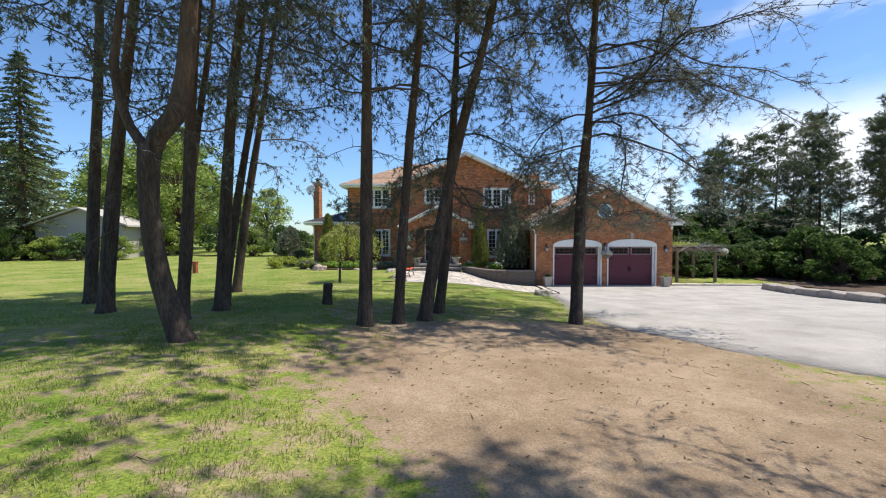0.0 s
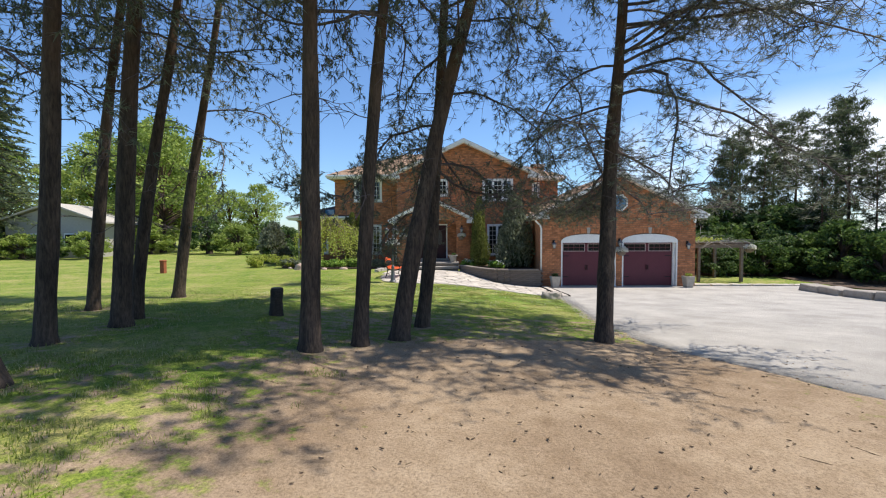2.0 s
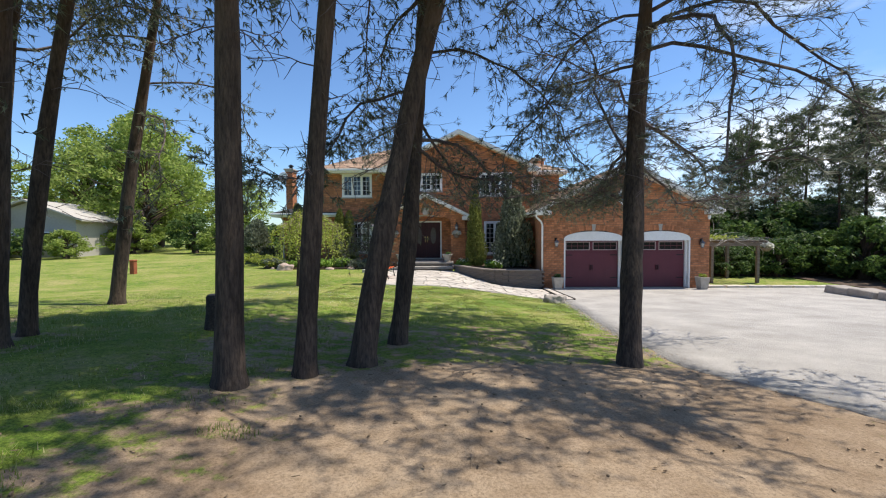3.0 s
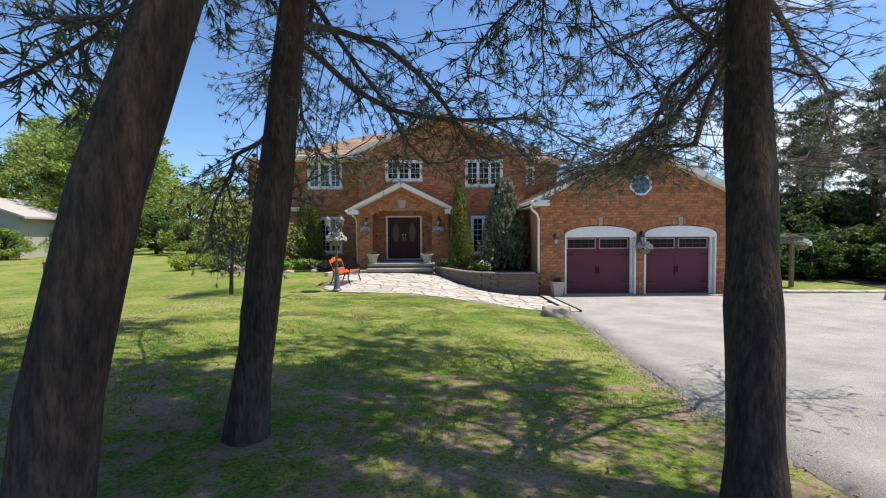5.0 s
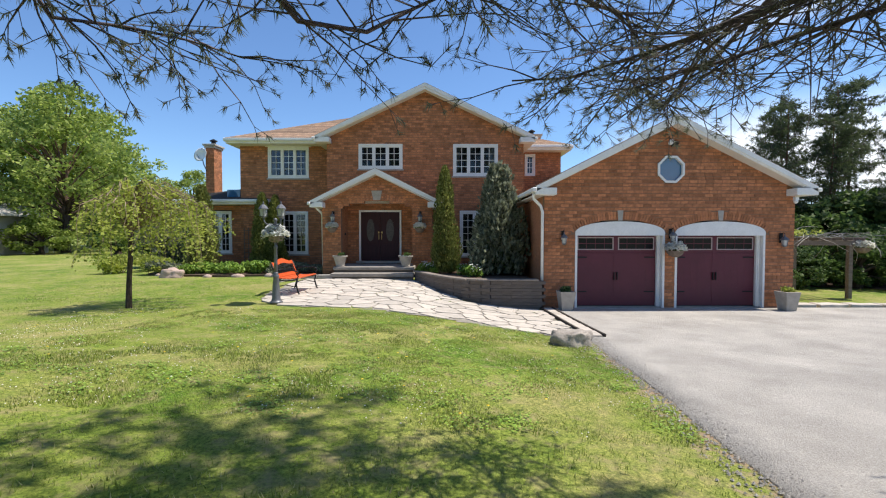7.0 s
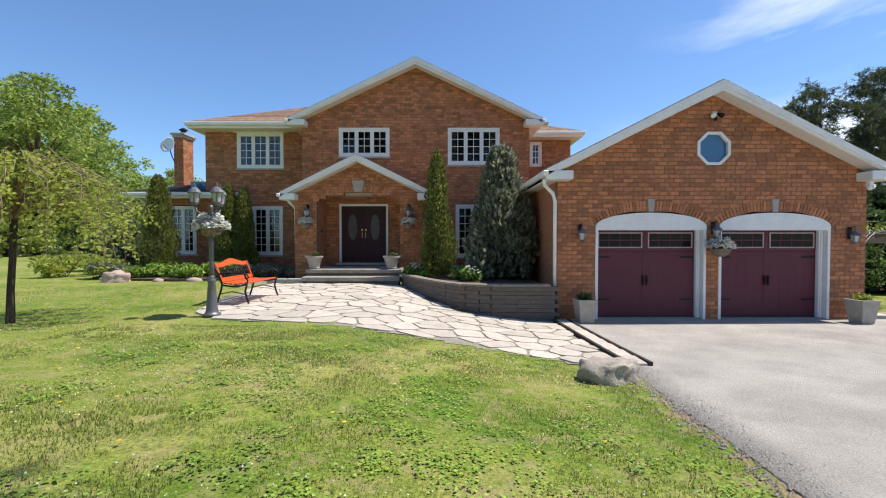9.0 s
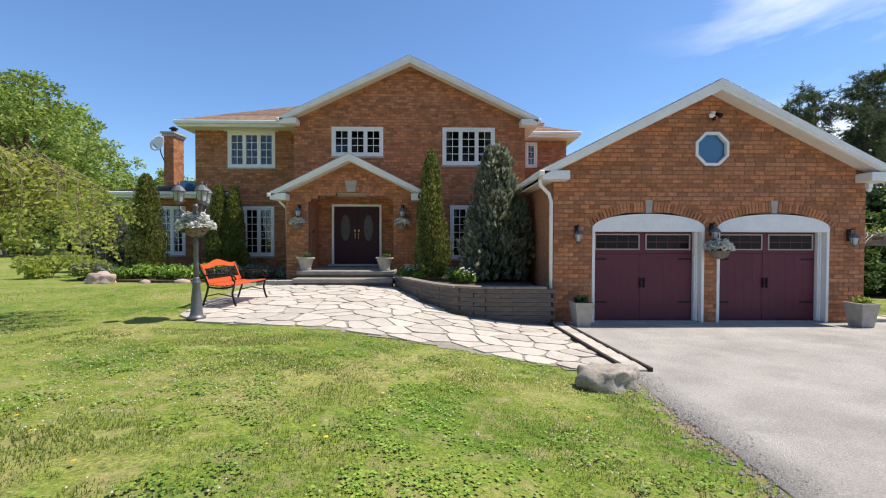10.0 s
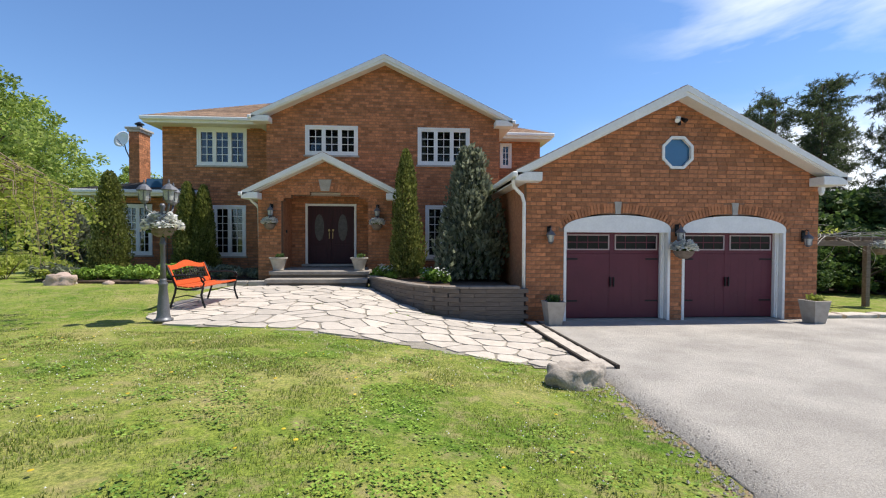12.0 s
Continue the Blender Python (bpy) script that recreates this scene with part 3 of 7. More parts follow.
def casement_window(w, y, cells, rows, cols=2, sill=True, curtains=True):
    """White casements side by side with glazing bars, behind a brick opening."""
    x0, x1, z0, z1 = w
    win = part("window", boxes((x0, x1, y - 0.03, y + 0.09, z1 - 0.075, z1), (x0, x1, y - 0.03, y + 0.09, z0, z0 + 0.075), (x0, x0 + 0.075, y - 0.03, y + 0.09, z0 + 0.075, z1 - 0.075), (x1 - 0.075, x1, y - 0.03, y + 0.09, z0 + 0.075, z1 - 0.075), bevel=0.006), M_WHITE, house, "white casement window with glazing bars")
    cw = (x1 - x0 - 0.15) / cells
    for i in range(cells):
        a, b = x0 + 0.075 + i * cw, x0 + 0.075 + (i + 1) * cw
        c, d, s = z0 + 0.075, z1 - 0.075, 0.07
        yf = y - 0.012
        part("sash", boxes((a, b, yf, y + 0.06, c, c + s), (a, b, yf, y + 0.06, d - s, d), (a, a + s, yf, y + 0.06, c + s, d - s), (b - s, b, yf, y + 0.06, c + s, d - s), bevel=0.004), M_WHITE, win)
        ia, ib, ic, idd = a + s, b - s, c + s, d - s
        bars = bmesh.new()
        for k in range(1, cols):
            xm = ia + (ib - ia) * k / cols
            box(bars, xm - 0.011, xm + 0.011, y + 0.008, y + 0.03, ic, idd)
        for k in range(1, rows):
            zm = ic + (idd - ic) * k / rows
            box(bars, ia, ib, y + 0.010, y + 0.028, zm - 0.011, zm + 0.011)
        part("glazing_grid", bars, M_WHITE, win)
        g = part("pane", boxes((ia, ib, y + 0.036, y + 0.042, ic, idd)), M_GLASS, win)
        g.visible_shadow = False
    rx0, rx1, rz0, rz1, ry = x0 - 0.15, x1 + 0.15, z0 - 0.15, z1 + 0.12, y + 0.25
    # box behind the window, its unlit depth put into the near-black colour
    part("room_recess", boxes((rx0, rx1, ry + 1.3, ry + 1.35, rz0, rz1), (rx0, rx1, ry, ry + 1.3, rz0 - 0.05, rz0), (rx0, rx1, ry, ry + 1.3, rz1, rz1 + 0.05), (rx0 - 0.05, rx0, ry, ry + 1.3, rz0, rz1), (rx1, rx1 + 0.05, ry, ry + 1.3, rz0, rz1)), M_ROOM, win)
    if sill:
        part("sill", boxes((x0 - 0.05, x1 + 0.05, y - 0.06, y + 0.05, z0 - 0.065, z0), bevel=0.008), M_STEP, win)
    if curtains:
        for a, b in ((x0 + 0.08, x0 + 0.30), (x1 - 0.30, x1 - 0.08)):
            bm = bmesh.new()
            n = 14
            top = [bm.verts.new((a + (b - a) * i / n, y + 0.22 + 0.03 * math.sin(i * 2.2), z1)) for i in range(n + 1)]
            bot = [bm.verts.new((a + (b - a) * i / n, y + 0.22 + 0.04 * math.sin(i * 2.2), z0 + 0.02)) for i in range(n + 1)]
            for i in range(n):
                bm.faces.new((top[i], bot[i], bot[i + 1], top[i + 1]))
            bmesh.ops.solidify(bm, geom=bm.faces[:], thickness=0.006)
            part("curtain", bm, M_CURTAIN, win, "pale drawn-back curtain", smooth=True)
    return win


casement_window(W1, LY, 3, 4)
casement_window(W2, MY, 3, 3, curtains=False)
casement_window(W3, MY, 3, 4)
casement_window(W4, LY, 2, 6, curtains=False)
casement_window(W5, MY, 2, 6, curtains=False)
casement_window(W6, 35.0, 2, 6, curtains=False)
casement_window(W7, RY, 1, 3, sill=False, curtains=False)
part("window_header", boxes((-2.15, -0.05, LY - 0.05, LY - 0.004, 6.22, 6.34)), M_WHITE, house)


def octagon(r):
    return [(12.81 + r * math.cos(radians(22.5 + 45 * i)) / math.cos(radians(22.5)), 4.19 + r * math.sin(radians(22.5 + 45 * i)) / math.cos(radians(22.5))) for i in range(8)]


def octagon_window():
    bm = bmesh.new()
    o, i_ = octagon(0.405), octagon(0.34)
    vo = [[bm.verts.new((x, y, z)) for x, z in o] for y in (GY - 0.035, GY + 0.1)]
    vi = [[bm.verts.new((x, y, z)) for x, z in i_] for y in (GY - 0.035, GY + 0.1)]
    for k in range(8):
        j = (k + 1) % 8
        bm.faces.new((vo[0][k], vo[0][j], vi[0][j], vi[0][k]))
        bm.faces.new((vo[0][j], vo[0][k], vo[1][k], vo[1][j]))
        bm.faces.new((vi[0][k], vi[0][j], vi[1][j], vi[1][k]))
    win = part("octagonal_window", bm, M_WHITE, house, "white octagonal gable window")
    bm = bmesh.new()
    prism(bm, octagon(0.34), GY + 0.05, GY + 0.06)
    part("pane", bm, M_SKYPANE, win, "pane coloured with the reflected blue of the sky")


# sky reflection painted in as a blue base colour
M_SKYPANE = material("sky_reflection_pane", (0.03, 0.12, 0.24), 0.06, vary=0.03, bump=0, spec=0.9)
octagon_window()


def garage_door(x0, x1):
    """A burgundy sectional door in a deep white-cased, arched opening."""
    y = GY + 0.22
    xa, xb, top = x0 + 0.07, x1 - 0.17, 2.20
    door = part("garage_door", boxes((xa, xb, y, y + 0.05, 0.03, top)), M_GARDOOR, house, "burgundy carriage-style garage door")
    h = (top - 0.03) / 4
    for k in range(4):
        part("door_section", boxes((xa + 0.004, xb - 0.004, y - 0.012, y, 0.03 + k * h + 0.004, 0.03 + (k + 1) * h - 0.004), bevel=0.004), M_GARDOOR, door)
    mid = (xa + xb) / 2
    grooves = bmesh.new()
    for i in range(1, 12):
        xg = xa + (xb - xa) * i / 12
        box(grooves, xg - 0.085, xg + 0.085, y - 0.0135, y - 0.0122, 0.08, 0.03 + 3 * h - 0.05)
    part("plank_panel", grooves, M_GARDOOR, door)
    part("centre_rail", boxes((mid - 0.05, mid + 0.05, y - 0.020, y - 0.0175, 0.06, top - 0.02)), M_GARDOOR, door)
    for a, b in ((xa + 0.06, mid - 0.07), (mid + 0.07, xb - 0.06)):
        c, d = 0.03 + 3 * h + 0.09, top - 0.06
        part("light_frame", boxes((a, b, y - 0.035, y - 0.013, c, c + 0.03), (a, b, y - 0.035, y - 0.013, d - 0.03, d), (a, a + 0.03, y - 0.035, y - 0.013, c + 0.03, d - 0.03), (b - 0.03, b, y - 0.035, y - 0.013, c + 0.03, d - 0.03)), M_LIGHTFRAME, door, "pale moulded window frame")
        part("light_pane", boxes((a + 0.03, b - 0.03, y - 0.020, y - 0.014, c + 0.03, d - 0.03)), M_DARKPANE, door, "dark glazed lights")
        part("light_bar", boxes((a + 0.03, b - 0.03, y - 0.028, y - 0.021, (c + d) / 2 - 0.012, (c + d) / 2 + 0.012), *[(a + (b - a) * k / 4 - 0.008, a + (b - a) * k / 4 + 0.008, y - 0.027, y - 0.022, c + 0.03, d - 0.03) for k in (1, 2, 3)]), M_GARDOOR, door)
    for s in (-1, 1):
        part("pull_handle", boxes((mid + s * 0.045 - 0.015, mid + s * 0.045 + 0.015, y - 0.07, y - 0.03, 0.82, 1.06), bevel=0.006), M_IRON, door, "black iron pull")
        for z in (0.46, 1.52):
            a = xa + 0.03 if s < 0 else xb - 0.36
            part("strap_hinge", boxes((a, a + 0.33, y - 0.03, y - 0.018, z - 0.02, z + 0.02), bevel=0.004), M_IRON, door, "black strap hinge")
    part("bottom_seal", boxes((xa, xb, y - 0.02, y + 0.05, -0.01, 0.03)), M_IRON, door)
    # casing: narrow on one side, deep panelled jamb on the other, arched head
    part("jamb", boxes((x0, x0 + 0.07, GY - 0.015, y + 0.06, -0.02, 2.30), bevel=0.006), M_WHITE, house)
    part("jamb", boxes((x1 - 0.07, x1, GY - 0.015, y + 0.06, -0.02, 2.30), (x1 - 0.17, x1 - 0.07, y - 0.10, y + 0.05, -0.02, 2.30), (x1 - 0.14, x1 - 0.10, y - 0.13, y - 0.10, 0.0, 2.28), bevel=0.006), M_WHITE, house)
    pts = [(x0 + 0.01, 2.19), (x1 - 0.01, 2.19)]
    c, half = (x0 + x1) / 2, (x1 - x0) / 2
    for i in range(25):
        a = math.pi * (i / 24)
        pts.append((c + half * math.cos(a), 2.26 + 0.36 * math.sin(a) ** 0.9))
    bm = bmesh.new()
    prism(bm, pts, GY - 0.02, y + 0.04)
    head = part("arched_head", bm, M_WHITE, house, "white arched head panel")
    # rowlock arch of single bricks with a keystone
    n = 37
    for i in range(n):
        u = -1 + 2 * i / (n - 1)
        x, z = c + u * (half + 0.10), 2.27 + 0.37 * math.sqrt(max(0, 1 - (u * 0.985) ** 2)) ** 1.0 + 0.12
        z = 2.30 + 0.40 * (1 - abs(u) ** 2.3) + 0.09
        ang = math.atan(0.40 * 2.3 * abs(u) ** 1.3 / half) * (1 if u > 0 else -1)
        if abs(u) < 0.04:
            bm = bmesh.new()
            prism(bm, [(c - 0.06, 2.64), (c + 0.06, 2.64), (c + 0.09, 2.95), (c - 0.09, 2.95)], GY - 0.02, GY + 0.05)
            part("keystone", bm, M_STEP, house, "grey stone keystone")
            continue
        if "voussoir" not in BRICK_MESHES:
            BRICK_MESHES["voussoir"] = finish("arch_brick", boxes((-0.037, 0.037, -0.003, 0.06, -0.11, 0.12), bevel=0.004), M_BRICK_OB)
        ob = new("arch_brick", BRICK_MESHES["voussoir"])
        ob.parent, ob.matrix_basis = house, pose(x, GY, z, 0, math.degrees(ang), 0)
    return door


M_LIGHTFRAME = material("pink_grey_moulding", (0.42, 0.33, 0.33), 0.5, vary=0.06, bump=0.03)
M_DARKPANE = material("dark_pane", (0.012, 0.012, 0.014), 0.15, vary=0.1, bump=0, spec=0.15)
for a, b in GD:
    garage_door(a, b)
part("mortar_bed", boxes((9.7, 12.9, GY + 0.012, GY + 0.2, 2.64, 2.98), (12.75, 15.95, GY + 0.012, GY + 0.2, 2.64, 2.98), (9.6, 9.93, GY + 0.012, GY + 0.2, 2.1, 2.7), (12.66, 12.97, GY + 0.012, GY + 0.2, 2.1, 2.7), (15.72, 16.05, GY + 0.012, GY + 0.2, 2.1, 2.7)), M_MORTAR, house)
part("threshold", boxes((9.85, 15.8, GY + 0.02, GY + 0.5, -0.12, 0.015), bevel=0.01), M_TREAD, house, "grey concrete threshold")


def front_door():
    """A pair of dark wooden doors with oval lights in a white frame."""
    x0, x1, z0, z1, y = 2.34, 4.16, 1.10, 3.28, 33.5
    fr = part("front_door", boxes((x0, x0 + 0.08, y - 0.06, y + 0.1, z0, z1), (x1 - 0.08, x1, y - 0.06, y + 0.1, z0, z1), (x0 + 0.08, x1 - 0.08, y - 0.06, y + 0.1, z1 - 0.08, z1), bevel=0.008), M_WHITE, house, "dark wooden double front door in white frame")
    mid = (x0 + x1) / 2
    for s in (-1, 1):
        a, b = (x0 + 0.08, mid - 0.004) if s < 0 else (mid + 0.004, x1 - 0.08)
        leaf = part("door_leaf", boxes((a, b, y - 0.01, y + 0.045, z0 + 0.02, z1 - 0.085), bevel=0.004), M_DOOR, fr)
        c = (a + b) / 2
        bm = bmesh.new()
        ring = [(c + 0.20 * math.cos(t), 2.42 + 0.52 * math.sin(t)) for t in [2 * math.pi * i / 28 for i in range(28)]]
        prism(bm, ring, y - 0.022, y - 0.010)
        part("oval_moulding", bm, M_DOOR, fr)
        bm = bmesh.new()
        ring = [(c + 0.165 * math.cos(t), 2.42 + 0.48 * math.sin(t)) for t in [2 * math.pi * i / 28 for i in range(28)]]
        prism(bm, ring, y - 0.026, y - 0.022)
        part("oval_light", bm, M_FROST, fr, "frosted leaded oval glass")
        part("panel_moulding", boxes((a + 0.12, b - 0.12, y - 0.025, y - 0.010, 1.28, 1.75), (a + 0.10, b - 0.10, y - 0.020, y - 0.010, 1.80, 1.84), bevel=0.006), M_DOOR, fr)
        part("door_handle", boxes((mid + s * 0.06 - 0.010, mid + s * 0.06 + 0.010, y - 0.05, y - 0.012, 2.02, 2.24), (mid + s * 0.07 - 0.03, mid + s * 0.07 + 0.03, y - 0.02, y - 0.011, 2.28, 2.36), bevel=0.006), M_BRASS, fr, "brass pull handle")
    part("sill", boxes((x0 - 0.1, x1 + 0.1, y - 0.2, y + 0.1, 1.02, 1.10), bevel=0.01), M_STEP, fr)
    bm = bmesh.new()
    prism(bm, [(3.15, 3.60), (3.42, 3.60), (3.50, 3.98), (3.07, 3.98)], PY - 0.03, PY + 0.05)
    part("keystone", bm, M_PINT, house, "pale stone keystone")
    part("doorbell", boxes((2.00, 2.05, PY - 0.02, PY + 0.01, 2.2, 2.3)), M_IRON, house)


M_FROST = material("frosted_glass", (0.055, 0.045, 0.045), 0.3, vary=0.4, scale=14, fine=60, bump=0.4, spec=0.6)
front_door()
# reveal bricks of the porch arch, standing on end
for i in range(21):
    u = -1 + 2 * i / 20
    if abs(u) < 0.09:
        continue
    bm_key = "voussoir"
    ob = new("arch_brick", BRICK_MESHES[bm_key])
    ob.parent, ob.matrix_basis = house, pose(3.28 + u * 1.5, PY, 3.30 + 0.34 * (1 - abs(u) ** 2.4) + 0.08, 0, math.degrees(math.atan(0.34 * 2.4 * abs(u) ** 1.4 / 1.5)) * (1 if u > 0 else -1), 0)


# ---- roofs ----
def gable_roof(xc, half, zr, slope, y0, y1, trim_depth=0.20, mat=None, ret=0.62):
    """Two slopes with ridge along y, white rake boards, returns and gutters."""
    ze = zr - half * slope
    roof = None
    for s in (-1, 1):
        bm = bmesh.new()
        q = [(xc, y0, zr), (xc, y1, zr), (xc + s * half, y1, ze), (xc + s * half, y0, ze)]
        slab(bm, q if s < 0 else q[::-1], 0.06)
        roof = part("roof_slope", bm, mat or M_SHINGLE, house, "brown asphalt shingles")
        # shingle courses as thin lips
        lips = bmesh.new()
        L = half * math.sqrt(1 + slope * slope)
        n = int(L / 0.16)
        for k in range(n):
            u0, u1 = (k + 1) / n, (k + 0.02) / n
            pts = []
            for u, dz in ((u0, 0.016), (u1, 0.003)):
                pts.append((xc + s * half * u, zr - half * u * slope + dz))
            (xa, za), (xb, zb) = pts
            quad = [(xb, y0, zb), (xb, y1, zb), (xa, y1, za), (xa, y0, za)]
            slab(lips, quad if s < 0 else quad[::-1], 0.012)
        tagged(part("shingles", lips, mat or M_SHINGLE, roof), kind="stuff")
        # rake board, frieze and drip edge
        bm = bmesh.new()
        d = trim_depth
        pts = [(xc, zr - 0.065), (xc, zr - 0.065 - d), (xc + s * half, ze - 0.065 - d * 0.55), (xc + s * half, ze - 0.065)]
        prism(bm, pts if s < 0 else pts[::-1], y0 + 0.01, y0 + 0.04)
        part("rake_board", bm, M_WHITE, house)
        bm = bmesh.new()
        pts = [(xc, zr - 0.012), (xc, zr - 0.16), (xc + s * half, ze - 0.16), (xc + s * half, ze - 0.012)]
        prism(bm, pts if s < 0 else pts[::-1], y0 - 0.02, y0 + 0.01)
        part("rake_moulding", bm, M_WHITE, house)
        bm = bmesh.new()
        pts = [(xc, zr - 0.22), (xc, zr - 0.25), (xc + s * half, ze - 0.21), (xc + s * half, ze - 0.18)]
        prism(bm, pts if s < 0 else pts[::-1], y0 + 0.04, y0 + 0.42)
        part("rake_soffit", bm, M_SOFFIT, house)
        # boxed eave return and gutter
        a, b = sorted((xc + s * (half + 0.02), xc + s * (half - ret)))
        part("eave_return", boxes((a, b, y0 - 0.02, y0 + 0.4, ze - 0.26, ze - 0.05), bevel=0.012), M_WHITE, house)
        a, b = sorted((xc + s * (half + 0.10), xc + s * (half - 0.02)))
        part("gutter", boxes((a, b, y0 - 0.06, y1, ze - 0.17, ze - 0.05), bevel=0.02), M_WHITE, house, "white eaves gutter")
        a, b = sorted((xc + s * (half - 0.02), xc + s * (half - 0.42)))
        part("eave_soffit", boxes((a, b, y0 + 0.4, y1, ze - 0.26, ze - 0.23)), M_SOFFIT, house)


gable_roof(12.79, 4.15, 5.74, 0.505, 27.60, 36.3)
gable_roof(5.18, 4.62, 8.56, 0.475, 33.10, 40.0)
gable_roof(3.28, 2.55, 4.83, 0.50, 31.85, 33.5, trim_depth=0.17, ret=0.5)


def hip_roof(x0, x1, y0, y1, ze, slope, mat, name="hip_roof"):
    h = (y1 - y0) / 2
    zr, yr = ze + h * slope, (y0 + y1) / 2
    xa, xb = x0 + h, x1 - h
    if xa > xb:
        xa = xb = (x0 + x1) / 2
        zr = ze + (x1 - x0) / 2 * slope
    bm = bmesh.new()
    slab(bm, [(x0, y0, ze), (x1, y0, ze), (xb, yr, zr), (xa, yr, zr)], 0.05)
    slab(bm, [(x1, y1, ze), (x0, y1, ze), (xa, yr, zr), (xb, yr, zr)], 0.05)
    slab(bm, [(x0, y1, ze), (x0, y0, ze), (xa, yr, zr)], 0.05)
    slab(bm, [(x1, y0, ze), (x1, y1, ze), (xb, yr, zr)], 0.05)
    roof = part(name, bm, mat, house)
    lips = bmesh.new()
    n = int(h / 0.145)
    for k in range(n):
        u0, u1 = k / n, (k + 0.98) / n
        ax, bx = x0 + (xa - x0) * u0, x1 + (xb - x1) * u0
        cx, dx = x0 + (xa - x0) * u1, x1 + (xb - x1) * u1
        ya, yb = y0 + (yr - y0) * u0, y0 + (yr - y0) * u1
        za, zb = ze + (zr - ze) * u0, ze + (zr - ze) * u1
        slab(lips, [(ax, ya, za + 0.018), (bx, ya, za + 0.018), (dx, yb, zb + 0.003), (cx, yb, zb + 0.003)], 0.012)
        slab(lips, [(ax, y1 - (ya - y0), za + 0.018), (ax, ya, za + 0.018), (cx, yb, zb + 0.003), (cx, y1 - (yb - y0), zb + 0.003)], 0.012)
    tagged(part("shingles", lips, mat, roof), kind="stuff")
    # fascia, gutter and soffit
    part("fascia", boxes((x0 + 0.02, x1 - 0.02, y0 + 0.01, y0 + 0.04, ze - 0.24, ze - 0.04), (x0 + 0.02, x0 + 0.05, y0 + 0.05, y1, ze - 0.24, ze - 0.04), (x1 - 0.05, x1 - 0.02, y0 + 0.05, y1, ze - 0.24, ze - 0.04)), M_WHITE, house)
    part("gutter", boxes((x0 - 0.05, x1 + 0.05, y0 - 0.10, y0 + 0.008, ze - 0.15, ze - 0.02), (x0 - 0.08, x0 + 0.018, y0 + 0.01, y1, ze - 0.15, ze - 0.02), (x1 - 0.018, x1 + 0.08, y0 + 0.01, y1, ze - 0.15, ze - 0.02), bevel=0.02), M_WHITE, house, "white eaves gutter")
    part("soffit", boxes((x0 + 0.05, x1 - 0.05, y0 + 0.05, y1, ze - 0.25, ze - 0.22)), M_SOFFIT, house)


hip_roof(-3.68, 9.2, 34.14, 43.2, 6.50, 0.46, M_SHINGLE)
hip_roof(5.2, 12.1, 35.6, 43.2, 6.52, 0.46, M_SHINGLE, "wing_roof")
hip_roof(-6.4, -2.0, 34.45, 41.6, 3.84, 0.40, M_ROOFDARK, "annex_roof")
part("skylight", boxes((-4.0, -3.38, 34.9, 35.6, 3.92, 4.30), bevel=0.02), M_SKYPANE, house, "flat roof skylight")


def chimney(x, y, w, d, z0, z1, label):
    bm = bmesh.new()
    box(bm, x - w / 2, x + w / 2, y - d / 2, y + d / 2, z0, z1)
    ch = part("chimney", bm, M_MORTAR, house, label)
    bv, bf = [], []
    k, z = 0, z0
    while z < z1 - 0.05:
        for face in range(2):
            a, ln = (x - w / 2, w) if face == 0 else (y - d / 2, d)
            t = -(BRICK_L / 2 if k % 2 else 0)
            while t < ln:
                s, e = max(t, 0) + a, min(t + BRICK_L - JOINT, ln) + a
                if e - s > 0.03:
                    i = len(bv)
                    zb, zt = z + 0.005, z + COURSE - 0.006
                    if face == 0:
                        f, r = y - d / 2 - 0.008, y - d / 2 + 0.01
                        q = ((s, f, zb), (e, f, zb), (e, f, zt), (s, f, zt), (s, r, zb), (e, r, zb), (e, r, zt), (s, r, zt))
                    else:
                        f, r = x + w / 2 + 0.008, x + w / 2 - 0.01
                        q = ((f, s, zb), (f, e, zb), (f, e, zt), (f, s, zt), (r, s, zb), (r, e, zb), (r, e, zt), (r, s, zt))
                    bv.extend(q)
                    bf.extend(((i, i + 1, i + 2, i + 3), (i, i + 4, i + 5, i + 1), (i + 1, i + 5, i + 6, i + 2), (i + 2, i + 6, i + 7, i + 3), (i + 3, i + 7, i + 4, i)))
                t += BRICK_L
        z += COURSE
        k += 1
    tagged(raw("bricks", bv, bf, M_BRICK, ch), kind="stuff")
    part("chimney_cap", boxes((x - w / 2 - 0.06, x + w / 2 + 0.06, y - d / 2 - 0.06, y + d / 2 + 0.06, z1, z1 + 0.12), (x - w / 2 - 0.12, x + w / 2 + 0.12, y - d / 2 - 0.12, y + d / 2 + 0.12, z1 + 0.12, z1 + 0.22), bevel=0.01), M_STEP, ch)
    bm = bmesh.new()
    lathe(bm, [(0.12, 0), (0.12, 0.2), (0.2, 0.22), (0.2, 0.26), (0.03, 0.36)], 14, (x, y, z1 + 0.22))
    part("flue_cowl", bm, M_IRON, ch, "black metal flue cowl")


chimney(-6.87, 39.3, 0.46, 0.85, 0.6, 7.0, "tall brick chimney with stone cap")
chimney(11.1, 40.1, 0.8, 0.8, 6.0, 7.75, "brick chimney on the roof")


def downpipe(pts, r=0.045):
    v, f = [], []
    tube(v, f, [Vector(p) for p in pts], [r] * len(pts), 8)
    raw("downpipe", v, f, M_WHITE, house, smooth=True)["label"] = "white metal downpipe"


